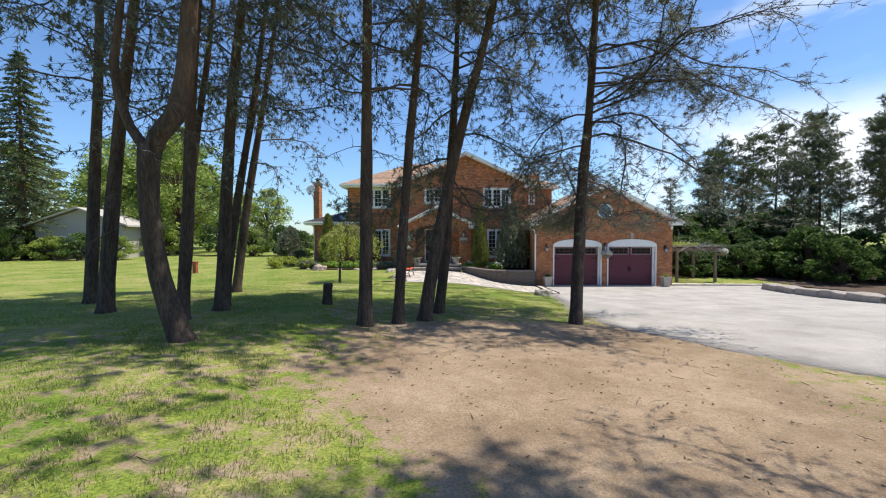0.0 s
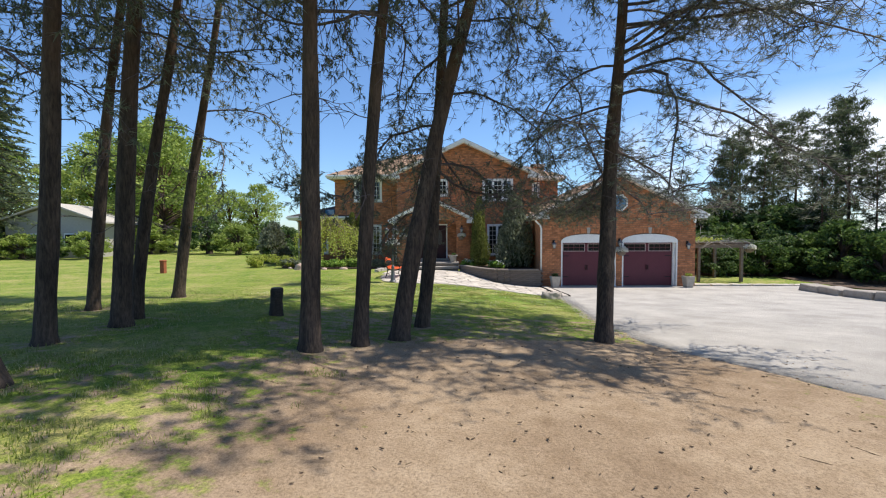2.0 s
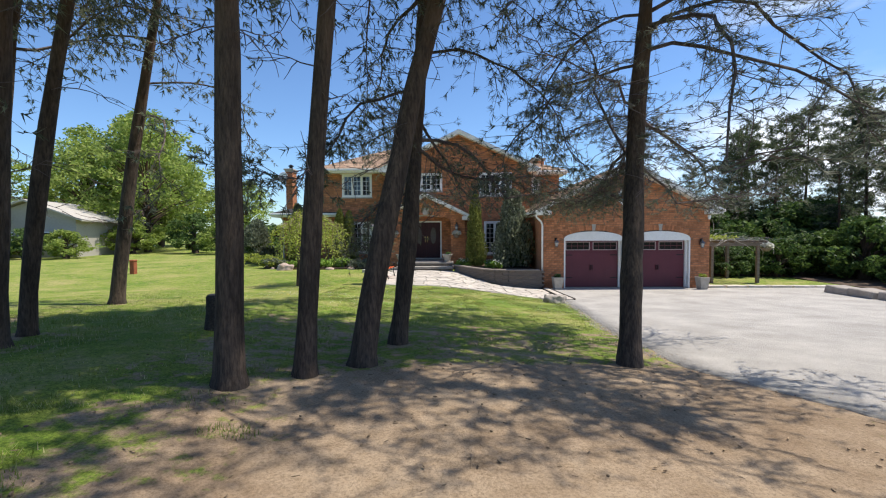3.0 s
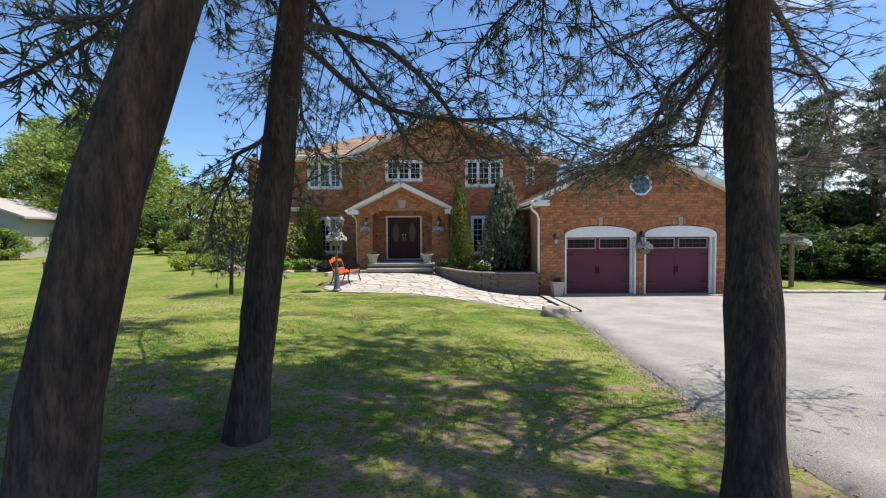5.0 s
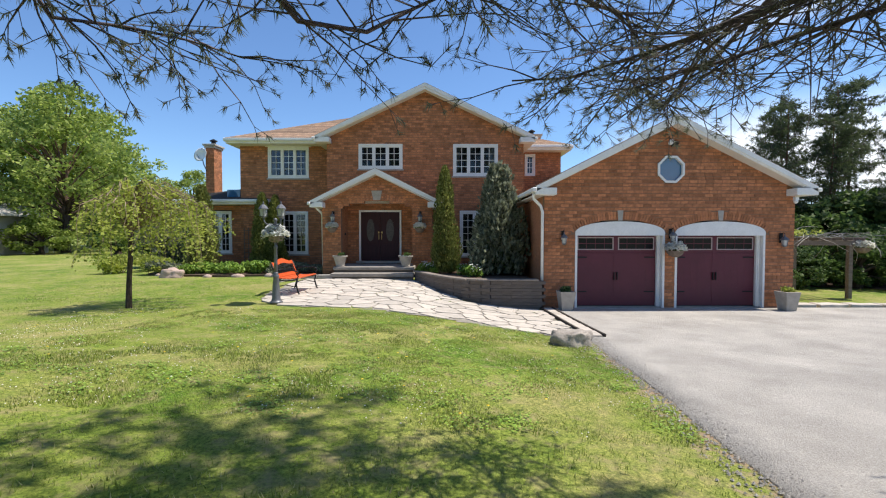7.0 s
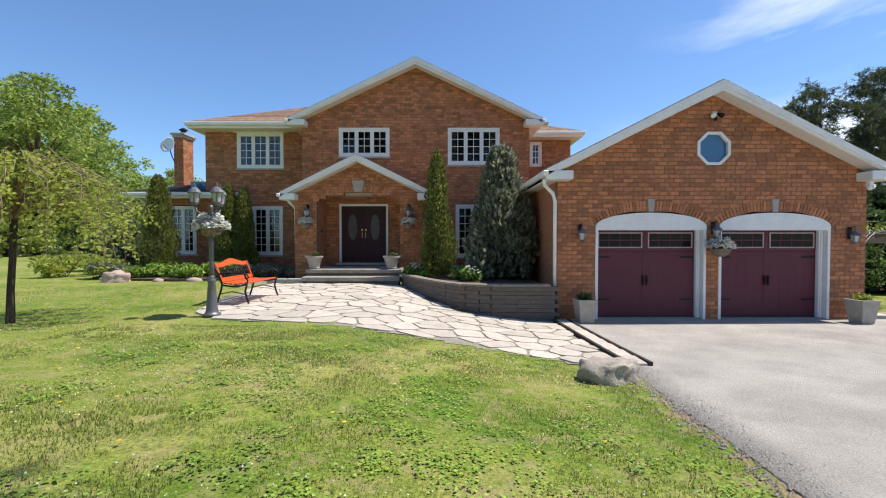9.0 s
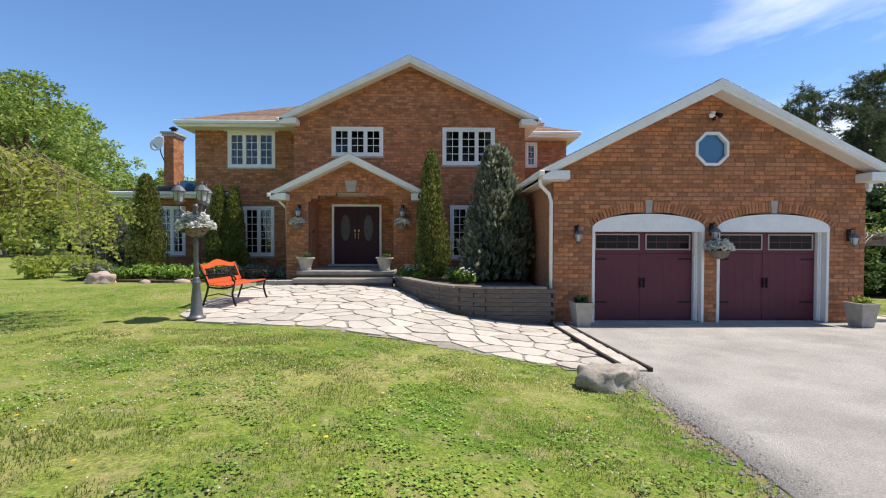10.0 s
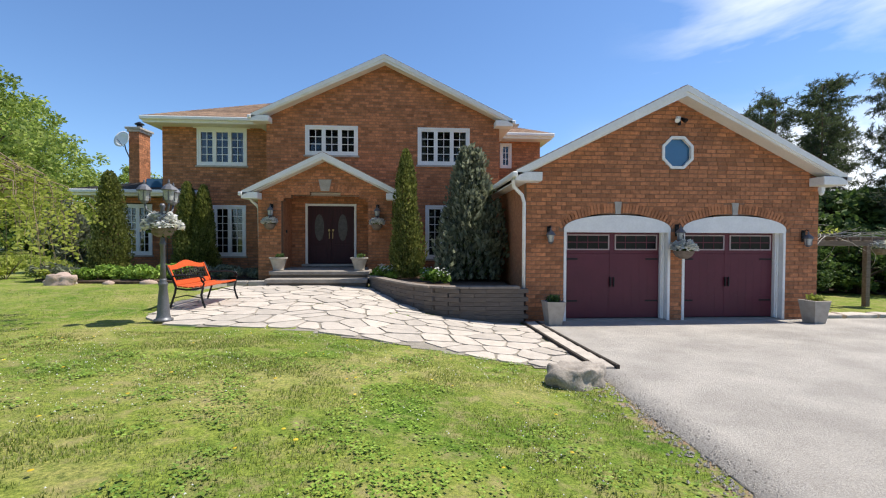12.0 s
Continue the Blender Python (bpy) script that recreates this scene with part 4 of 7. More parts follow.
downpipe([(8.60, 27.75, 3.42), (8.62, 27.8, 3.28), (8.86, 27.93, 3.08), (8.92, 27.95, 2.9), (8.92, 27.95, 0.75)])
downpipe([(0.85, 32.1, 3.38), (0.92, 32.2, 3.24), (1.02, 32.34, 3.12), (1.04, 32.5, 3.02), (1.04, 32.6, 0.6)])
downpipe([(-5.85, 34.6, 3.6), (-5.8, 34.9, 3.4), (-5.8, 34.93, 0.6)])


# ---- pines ----
def needle_tuft(v, f, p, d, rng, n, length, width):
    """A spray of flat needle blades round the end of a twig."""
    d = d.normalized()
    u = d.orthogonal().normalized()
    w = d.cross(u)
    for _ in range(n):
        a, s = rng.uniform(0, 2 * math.pi), rng.uniform(0.35, 1.15)
        q = (d * rng.uniform(0.35, 1.0) + (u * math.cos(a) + w * math.sin(a)) * s).normalized()
        side = q.orthogonal().normalized() * width
        b = p - d * rng.uniform(0, length * 0.8)
        L = length * rng.uniform(0.7, 1.25)
        i = len(v)
        v.extend((tuple(b - side), tuple(b + side), tuple(b + q * L)))
        f.append((i, i + 1, i + 2))


def sway(stem, h, k):
    """A smooth course through (height, dx, dy) that runs on straight above the last."""
    pts = [(-1.0, -stem[0][1] / stem[0][0] * 0.3, 0.0), (0.0, 0.0, 0.0)] + list(stem)
    (ha, hb) = (pts[-2], pts[-1])
    pts.append((hb[0] + 8.0, hb[1] + (hb[1] - ha[1]) / (hb[0] - ha[0]) * 6.0, hb[2] + (hb[2] - ha[2]) / (hb[0] - ha[0]) * 5.0))
    hs, vs = [p[0] for p in pts], [p[k] for p in pts]
    return sum(float(np.interp(h + d, hs, vs)) * w for d, w in ((-0.7, 0.2), (-0.3, 0.2), (0.0, 0.2), (0.3, 0.2), (0.7, 0.2)))


def pine_meshes(key, seed, height, first, spread, branches, r0=0.17, tuft=7, length=0.15, width=0.011, droop=0.25, dead=4, bend=0.12, extra=(), detail=1, taper=0.75, stem=None):
    """Trunk, limbs and needle crown of one pine, root at the origin; stem: its sway as (height, dx, dy)."""
    rng = random.Random(seed)
    trunk = []
    n = 16 if detail < 2 else 48
    ph = rng.uniform(0, 6)
    for k in range(n + 1):
        u = k / n
        p = Vector((bend * math.sin(u * 5 + ph) * u, bend * math.cos(u * 4 + ph) * u, height * u - 0.15))
        if stem:
            p = Vector((sway(stem, height * u, 1), sway(stem, height * u, 2), height * u - 0.15)) + Vector((p.x, p.y, 0)) * 0.25
        trunk.append(p)
    rad = [r0 * ((1 - 0.86 * (k / n)) + (0.55 if k == 0 else 0.0)) for k in range(n + 1)]
    if detail < 2:
        trunk.insert(1, trunk[0].lerp(trunk[1], 0.35))
        rad.insert(1, r0 * 1.06)
    else:
        trunk.insert(1, trunk[0].lerp(trunk[1], 0.5))
        rad[1] = r0 * 1.12
        rad.insert(1, r0 * 1.25)
    tv, tf = [], []
    tube(tv, tf, trunk, rad, 14 if detail < 2 else 30)
    # uneven bark
    tv = [(x + 0.022 * noise.noise((x * 6, y * 6, z * 1.3)), y + 0.022 * noise.noise((x * 6 + 9, y * 6, z * 1.3)), z) for x, y, z in tv]
    if detail == 2:
        tv = [(x + 0.016 * noise.noise((x * 22, y * 22, z * 3.5)), y + 0.016 * noise.noise((x * 22 + 5, y * 22, z * 3.5)), z) for x, y, z in tv]
    bv, bf, nv, nf, limbs = [], [], [], [], []

    def at(h):
        u = min(0.999, max(0, h / height)) * n
        pts = trunk[:1] + trunk[2:]
        k = int(u)
        return pts[k].lerp(pts[min(k + 1, n)], u - k)

    for b in range(branches + dead + len(extra)):
        isdead = branches <= b < branches + dead
        u = (b + rng.uniform(0, 1)) / branches if not isdead else 0
        h = first + (height - first) * min(1, u) ** 1.05 if not isdead else rng.uniform(first * 0.35, first)
        p = at(h)
        az = b * 2.4 + rng.uniform(-0.5, 0.5)
        L = spread * (1.08 - taper * min(1, u)) * rng.uniform(0.65, 1.1) if not isdead else rng.uniform(0.4, 1.3)
        d = Vector((math.cos(az), math.sin(az), rng.uniform(0.0, 0.35) + 0.35 * u))
        if b >= branches + dead:
            h, az, L, rise = extra[b - branches - dead]
            p, az = at(h), radians(az)
            d = Vector((math.cos(az), math.sin(az), rise))
        if detail == 1 and b < branches and h < 9.0 and rng.random() < 0.5 or detail == 2 and b < branches and h < 8.2 and (d.y > 0.15 or rng.random() < 0.4):
            continue
        low = 2.6 if d.z > 0.0 else 2.3 if d.z > -0.1 else 1.55
        bough = detail == 2 and b >= branches + dead and h < 4.6
        path, k = [p], (7 if L < 3.2 else 11)
        for i in range(1, k + 1):
            d = (d + Vector((rng.uniform(-0.42, 0.42), rng.uniform(-0.42, 0.42), -droop * 0.3 + rng.uniform(-0.34, 0.34)))).normalized()
            if path[-1].z < low and d.z < 0.0 and not isdead:
                d = Vector((d.x, d.y, 0.1)).normalized()
            path.append(path[-1] + d * (L / k))
        if detail and bv:
            limbs.append((bv, bf))
            bv, bf = [], []
        r = (0.009 + 0.0052 * L) * (1.0 if not isdead else 0.7)
        tube(bv, bf, path, [r * (1 - 0.8 * i / k) for i in range(k + 1)], 5 if detail else 4)
        for i in range(2 if not isdead else 3, k + 1):
            for _ in range((7 if bough else 4 if detail == 2 else 4 if detail else 3) if not isdead else 1):
                q = path[i - 1].lerp(path[i], rng.random())
                main = (path[i] - path[i - 1]).normalized()
                t = (main * rng.uniform(0.2, 0.9) + Vector((rng.uniform(-1, 1), rng.uniform(-1, 1), rng.uniform(-0.75, 0.4)))).normalized()
                l2 = rng.uniform(0.25, 0.8) * (0.5 + 0.5 * min(1.4, L / 2.2))
                tw = [q]
                for _ in range(3):
                    t = (t + Vector((rng.uniform(-0.4, 0.4), rng.uniform(-0.4, 0.4), rng.uniform(-0.3, 0.2)))).normalized()
                    tw.append(tw[-1] + t * l2 / 3)
                if detail == 2 and min(tw[1].z, tw[3].z) < low - 0.45 and not isdead:
                    continue
                if detail:
                    tube(bv, bf, tw, [0.007, 0.006, 0.0045, 0.003], 3)
                else:
                    tube(bv, bf, [tw[0], tw[3]], [0.012, 0.006], 3)
                if isdead:
                    continue
                for m in ((1, 1, 2, 2, 3, 3, 3) if detail == 2 else (1, 2, 3, 3) if detail else (1, 2, 3)):
                    e = tw[m]
                    td = (tw[m] - tw[m - 1]).normalized()
                    if rng.random() < 0.88:
                        s = (td * 0.6 + Vector((rng.uniform(-0.9, 0.9), rng.uniform(-0.9, 0.9), rng.uniform(-0.6, 0.5)))).normalized()
                        tip = e + s * rng.uniform(0.06, 0.2)
                        if detail == 2:
                            tube(bv, bf, [e, tip], [0.003, 0.002], 3)
                        # upper crown out of view: oversized blades thicken its cast shade
                        if detail and h > 9.6:
                            needle_tuft(nv, nf, tip, s, rng, 5, 0.22, 0.03)
                        elif detail == 2 and h > 4.1:
                            needle_tuft(nv, nf, tip, s, rng, 8, 0.12, 0.009)
                        else:
                            needle_tuft(nv, nf, tip, s, rng, tuft, length, width)
    out = []
    for nm, vv, ff, mt in (("trunk", tv, tf, M_BARK), ("branchwork", bv, bf, M_TWIG), ("foliage", nv, nf, M_NEEDLE)):
        me = bpy.data.meshes.new(nm)
        me.from_pydata(vv, [], ff)
        me.materials.append(mt)
        if nm == "trunk":
            me.polygons.foreach_set("use_smooth", [True] * len(me.polygons))
        out.append(me)
    if detail:
        out[1] = []
        for vv, ff in limbs + [(bv, bf)]:
            me = bpy.data.meshes.new("limb")
            me.from_pydata(vv, [], ff)
            me.materials.append(M_TWIG)
            out[1].append(me)
    return out


# two with long low limbs over the lawn
# limbs as (height, direction in degrees, length, rise)
LAWN_LIMBS = (
    (3.3, 96, 3.9, 0.10), (3.3, 78, 4.4, 0.08), (3.4, 62, 4.6, 0.08), (3.8, 86, 4.2, 0.12), (3.9, 70, 4.4, 0.10),
    (2.7, 116, 2.9, -0.12), (2.6, 120, 2.8, -0.12), (4.8, 20, 3.4, 0.2), (4.2, 165, 3.6, 0.1),
    # high limbs above the view, added to shade the lawn
    (10.0, 95, 4.6, 0.1), (10.5, 60, 5.0, 0.1), (11.0, 112, 4.6, 0.1), (10.3, 40, 4.8, 0.1), (10.8, 130, 4.6, 0.1))
DRIVE_LIMBS = (
    (3.1, 92, 4.2, 0.05), (3.3, 82, 4.5, 0.10), (3.5, 66, 4.6, 0.08), (3.6, 54, 4.4, 0.10), (4.0, 76, 4.4, 0.06), (3.4, 72, 4.4, 0.05), (3.2, 60, 4.3, 0.05), (3.8, 46, 4.4, 0.08),
    (4.8, -30, 4.6, 0.2), (5.4, -42, 4.8, 0.25), (6.2, -28, 5.0, 0.25), (5.0, -55, 4.2, 0.15), (5.8, -32, 4.6, 0.2), (5.6, -36, 5.0, 0.2), (6.6, -45, 4.8, 0.2), (5.2, -48, 4.6, 0.15), (7.0, -34, 5.0, 0.15),
    (4.6, 175, 3.2, 0.1), (3.9, 200, 2.8, 0.0), (5.4, 185, 3.4, 0.1),
    # from 9.3 m up: unseen limbs added for their shadows
    (9.7, 250, 5.0, 0.1), (10.2, 275, 5.4, 0.1), (10.0, 40, 4.2, 0.1), (10.5, 66, 5.0, 0.1), (10.2, 84, 4.8, 0.1), (10.8, 104, 4.6, 0.1),
    (9.6, 262, 5.8, 0.1), (9.3, 240, 5.2, 0.1), (10.0, 290, 5.6, 0.1), (10.6, 28, 5.4, 0.1), (11.0, 50, 5.2, 0.1), (10.3, 16, 5.2, 0.1))
TREES_LABEL = "tall pine with dark ridged bark and thin grey-green needles"


def pine(x, y, seed, r, stem, height=13.5, first=4.6, spread=3.4, label=TREES_LABEL, group="pines on the lawn", **kw):
    """A pine on the lawn: radius r at the foot, stem as it sways."""
    e = thing("pine_tree", (x, y, ground_z(x, y) - 0.02), label, "pine tree", group)
    opts = dict(branches=36, tuft=7, length=0.12, width=0.011)
    opts.update(kw)
    tm, lm, fm = pine_meshes(seed, seed, height, first, spread, r0=r, stem=stem, **opts)
    for nm, me in [("trunk", tm), ("foliage", fm)] + [("limb", m) for m in lm]:
        new(nm, me).parent = e
    return e


NEAR = dict(detail=2, tuft=17, length=0.064, width=0.0036)
# extra limbs above 9.5 m are unseen and added to shade the ground
pine(2.413, 12.244, 11, 0.150, ((3.0, 0.06, 0.0), (6.5, 0.11, 0.0)), 14, 4.8, 4.0, extra=((9.6, -50, 4.6, 0.1), (9.8, -75, 4.2, 0.1), (10.0, -25, 4.8, 0.1), (10.4, -100, 4.0, 0.1), (11.0, -40, 4.4, 0.1), (9.7, -12, 5.0, 0.1), (10.0, 6, 4.4, 0.1), (10.4, -32, 5.2, 0.05)))
pine(3.024, 12.705, 12, 0.122, ((2.4, 0.13, 0.05), (4.7, 0.33, 0.15), (6.8, 0.53, 0.2)), 13.5, 5.0, 3.8, extra=((9.8, -60, 4.4, 0.1), (10.2, -90, 4.2, 0.1)))
pine(3.540, 13.237, 13, 0.160, ((1.7, 0.25, 0.05), (2.6, 0.46, 0.3), (3.5, 0.60, 0.5), (4.6, 0.86, 0.7), (7.1, 1.55, 0.9)), 14.5, 5.2, 4.0, label="leaning tall pine with dark ridged bark", extra=((9.8, -65, 4.4, 0.1), (10.2, -92, 4.6, 0.1), (9.7, -120, 4.2, 0.1), (10.6, -40, 4.0, 0.1)))
pine(3.835, 14.577, 31, 0.140, ((1.2, 0.14, 0.05), (1.9, 0.21, 0.1), (3.4, 0.28, 0.4), (5.7, 0.42, 0.5)), 13.5, 5.4, 4.5, label="pine with low drooping limbs over the lawn", branches=54, extra=LAWN_LIMBS, **dict(NEAR, tuft=13))
pine(7.153, 13.844, 47, 0.160, ((1.3, 0.08, 0.22), (2.2, 0.19, 0.41), (3.7, 0.34, 0.72), (5.5, 0.60, 1.0), (7.6, 0.75, 1.1)), 13.0, 5.4, 4.8, label="pine with long spreading limbs beside the driveway", branches=56, extra=DRIVE_LIMBS, **NEAR)
pine(-1.163, 11.923, 14, 0.130, ((2.3, 0.17, 0.0), (4.8, 0.28, 0.0), (6.3, 0.45, 0.0)), 13, 5.0, 3.2)
pine(-5.12, 14.43, 15, 0.160, ((2.6, 0.14, 0.0), (5.5, 0.33, 0.0), (7.6, 0.45, 0.0)), 14, 4.6, 3.4)
pine(-3.387, 12.754, 16, 0.165, ((2.3, 0.2, 0.0), (4.8, 0.45, 0.1), (6.6, 0.75, 0.1)), 14, 4.6, 3.4)
pine(-1.037, 13.14, 17, 0.155, ((3.0, 0.2, 0.0), (5.6, 0.42, 0.0), (6.9, 0.6, 0.0)), 13.5, 4.8, 3.3)
pine(-1.32, 13.86, 18, 0.110, ((1.65, 0.16, 0.0), (3.4, 0.47, 0.0), (5.2, 0.78, 0.1)), 12.5, 5.0, 3.0)
pine(-2.881, 17.482, 19, 0.150, ((3.3, 0.48, 0.0), (6.7, 1.05, 0.1), (9.3, 1.45, 0.1)), 13.5, 4.2, 3.4)
pine(-3.16, 15.08, 20, 0.125, ((3.8, 0.38, 0.0), (7.1, 0.9, 0.0)), 13, 4.6, 3.2)
# these stand beside the start of the walk and shade its foreground
pine(10.3, 6.2, 21, 0.16, ((5.0, 0.1, 0.0), (8.0, 0.1, 0.0)), 14.5, 5.4, 3.6)
pine(5.6, 1.4, 22, 0.16, ((4.0, 0.0, 0.8), (8.0, 0.0, 2.2)), 14.5, 5.6, 3.9, extra=((9.6, 60, 5.0, 0.1), (9.8, 85, 4.6, 0.1), (10.2, 35, 5.4, 0.1), (10.6, 110, 4.4, 0.1)))


def forked_pine():
    x, y = -0.076, 10.15
    e = thing("pine_tree", (x, y, ground_z(x, y) - 0.03), "forked old pine with a bowed stem and bare lower limbs", "pine tree", "pines on the lawn")
    v, f = [], []

    def limb(pts, radii, seg):
        tube(v, f, [Vector(p) for p in pts], radii, seg)
    limb(((0.08, 0, -0.15), (0.02, 0, 0.08), (-0.13, 0, 0.5), (-0.28, 0, 1.02), (-0.38, 0, 1.6), (-0.44, 0, 2.2), (-0.44, 0, 2.75), (-0.40, 0, 3.05)), [0.25, 0.19, 0.16, 0.15, 0.145, 0.145, 0.16, 0.17], 16)
    limb(((-0.42, 0, 2.9), (-0.25, 0, 3.22), (0.0, 0.02, 3.52), (0.10, 0.03, 3.85), (0.16, 0.05, 4.3), (0.24, 0.05, 5.2), (0.45, 0.1, 7.2), (0.6, 0.1, 10.0)), [0.13, 0.14, 0.145, 0.14, 0.13, 0.115, 0.09, 0.04], 14)
    limb(((-0.42, 0, 2.9), (-0.55, 0, 3.12), (-0.70, 0, 3.35), (-0.86, 0, 3.75), (-0.93, 0, 4.3), (-0.85, 0.1, 5.4), (-0.6, 0.2, 7.0)), [0.09, 0.085, 0.075, 0.068, 0.06, 0.05, 0.025], 10)
    limb(((-0.40, 0.02, 2.95), (-0.38, 0.05, 3.2), (-0.36, 0.06, 3.32)), [0.05, 0.035, 0.02], 6)
    v = [(a + 0.02 * noise.noise((a * 8, b * 8, c * 2)), b + 0.02 * noise.noise((a * 8 + 5, b * 8, c * 2)), c) for a, b, c in v]
    raw("trunk", v, f, M_BARK, e, smooth=True)
    _, lm, fm = pine_meshes(23, 23, 12.5, 5.2, 2.9, 36, tuft=7, length=0.14, width=0.013, stem=((3.0, -0.3, 0.0), (5.2, 0.2, 0.05), (7.2, 0.45, 0.1)))
    for nm, me in [("foliage", fm)] + [("limb", m) for m in lm]:
        new(nm, me).parent = e


forked_pine()


# ---- patio, steps and beds ----
PATIO = [(1.25, 25.95), (1.9, 25.35), (3.2, 25.1), (4.6, 24.75), (6.0, 24.35), (7.2, 23.95), (8.1, 23.6), (8.81, 23.65), (8.81, 27.7), (7.6, 27.65), (6.6, 27.75), (5.9, 28.9), (5.3, 30.1), (4.95, 30.9), (1.75, 30.9), (0.95, 30.7), (0.8, 29.2), (0.9, 27.4)]


def inside(p, poly):
    x, y = p
    c = False
    for (xa, ya), (xb, yb) in zip(poly, poly[1:] + poly[:1]):
        if (ya > y) != (yb > y) and x < (xb - xa) * (y - ya) / (yb - ya) + xa:
            c = not c
    return c


def clip_half(poly, px, py, nx, ny):
    out = []
    for (xa, ya), (xb, yb) in zip(poly, poly[1:] + poly[:1]):
        da, db = (xa - px) * nx + (ya - py) * ny, (xb - px) * nx + (yb - py) * ny
        if da <= 0:
            out.append((xa, ya))
        if (da < 0 < db) or (db < 0 < da):
            t = da / (da - db)
            out.append((xa + (xb - xa) * t, ya + (yb - ya) * t))
    return out


def make_patio():
    rng = random.Random(5)
    v, f, n = [], [], {}
    xs, ys = [0.6 + 0.16 * i for i in range(53)], [23.4 + 0.16 * i for i in range(49)]
    for x, y in [(x, y) for x in xs for y in ys]:
        if inside((x + 0.08, y + 0.08), PATIO):
            i = len(v)
            for a, b in ((0, 0), (0.16, 0), (0.16, 0.16), (0, 0.16)):
                v.append((x + a, y + b, ground_z(x + a, y + b) + 0.012))
            f.append((i, i + 1, i + 2, i + 3))
    patio = tagged(raw("patio", v, f, M_JOINT), "pale irregular flagstone patio with dark joints", "patio", kind="structure")
    pts = []
    for i in range(-1, 16):
        for j in range(-1, 17):
            pts.append((0.5 + 0.56 * i + rng.uniform(-0.25, 0.25), 23.2 + 0.52 * j + rng.uniform(-0.24, 0.24)))
    edges = list(zip(PATIO, PATIO[1:] + PATIO[:1]))
    for k, (cx, cy) in enumerate(pts):
        if not inside((cx, cy), PATIO):
            continue
        cell = [(cx - 2, cy - 2), (cx + 2, cy - 2), (cx + 2, cy + 2), (cx - 2, cy + 2)]
        g = rng.uniform(0.013, 0.026)
        for m, (qx, qy) in enumerate(pts):
            if m != k and abs(qx - cx) < 2 and abs(qy - cy) < 2 and cell:
                dx, dy = qx - cx, qy - cy
                L = math.hypot(dx, dy)
                if L > 0.01:
                    cell = clip_half(cell, cx + dx / 2 - dx / L * g, cy + dy / 2 - dy / L * g, dx / L, dy / L)
        for (xa, ya), (xb, yb) in edges:
            dx, dy = xb - xa, yb - ya
            L = math.hypot(dx, dy)
            t = ((cx - xa) * dx + (cy - ya) * dy) / L / L
            if -0.35 < t < 1.35 and abs((cx - xa) * dy - (cy - ya) * dx) / L < 0.6 and cell:
                cell = clip_half(cell, xa, ya, dy / L, -dx / L)
        if len(cell) < 3:
            continue
        dz = rng.uniform(-0.004, 0.006)
        top = []
        for (xa, ya), (xb, yb) in zip(cell, cell[1:] + cell[:1]):
            for t in (0.18, 0.82):
                top.append((xa + (xb - xa) * t + rng.uniform(-0.008, 0.008), ya + (yb - ya) * t + rng.uniform(-0.008, 0.008)))
        bm = bmesh.new()
        tv = [bm.verts.new((x - cx, y - cy, ground_z(x, y) + 0.028 + dz)) for x, y in top]
        bv = [bm.verts.new((x - cx, y - cy, ground_z(x, y) - 0.02)) for x, y in top]
        bm.faces.new(tv)
        for i in range(len(tv)):
            j = (i + 1) % len(tv)
            bm.faces.new((tv[i], bv[i], bv[j], tv[j]))
        ob = part("flagstone", bm, M_FLAG, patio)
        ob.location = (cx, cy, 0)


make_patio()


def make_edging():
    """Two dark boards with a strip of cut stone between them, down to the driveway."""
    e = thing("patio_edging", (8.8, 25.5, ground_z(8.8, 25.5)), "stone edging strip with dark boards beside the driveway", "edging")
    e.matrix_basis = Matrix.Identity(4)
    for off, wid in ((0.0, 0.05), (0.33, 0.05)):
        for k in range(4):
            y0, y1 = 23.55 + k * 1.04, 23.55 + (k + 1) * 1.04 - 0.006
            x = 8.82 + off
            za, zb = ground_z(x, y0), ground_z(x, y1)
            bm = bmesh.new()
            slab(bm, [(x, y0, za + 0.07), (x + wid, y0, za + 0.07), (x + wid, y1, zb + 0.07), (x, y1, zb + 0.07)], 0.2)
            part("board", bm, M_STUMP, e, "dark edging board")
    for k in range(9):
        y0 = 23.57 + k * 0.455
        z = ground_z(8.9, y0 + 0.2)
        part("stone", boxes((8.885, 9.135, y0, y0 + 0.43, z - 0.1, z + 0.055), bevel=0.012), M_FLAG, e)


make_edging()


def make_steps():
    s = tagged(new("steps"), "two broad grey stone steps up to the porch", "steps")
    part("step", boxes((1.82, 4.80, 30.85, 33.0, 0.40, 0.66), bevel=0.01), M_WALLSTONE, s)
    part("tread", boxes((1.78, 4.84, 30.80, 33.1, 0.66, 0.79), bevel=0.018), M_TREAD, s, "weathered grey stone slab")
    part("step", boxes((1.80, 4.80, 31.32, 33.3, 0.79, 0.88), bevel=0.01), M_WALLSTONE, s)
    part("tread", boxes((1.76, 4.84, 31.26, 33.42, 0.88, 1.0), bevel=0.018), M_TREAD, s, "weathered grey stone slab")


make_steps()


def arc_points(poly, step):
    out, carry = [], 0.0
    for (xa, ya), (xb, yb) in zip(poly, poly[1:]):
        L = math.hypot(xb - xa, yb - ya)
        t = carry
        while t < L:
            out.append((xa + (xb - xa) * t / L, ya + (yb - ya) * t / L, math.degrees(math.atan2(yb - ya, xb - xa))))
            t += step
        carry = t - L
    return out


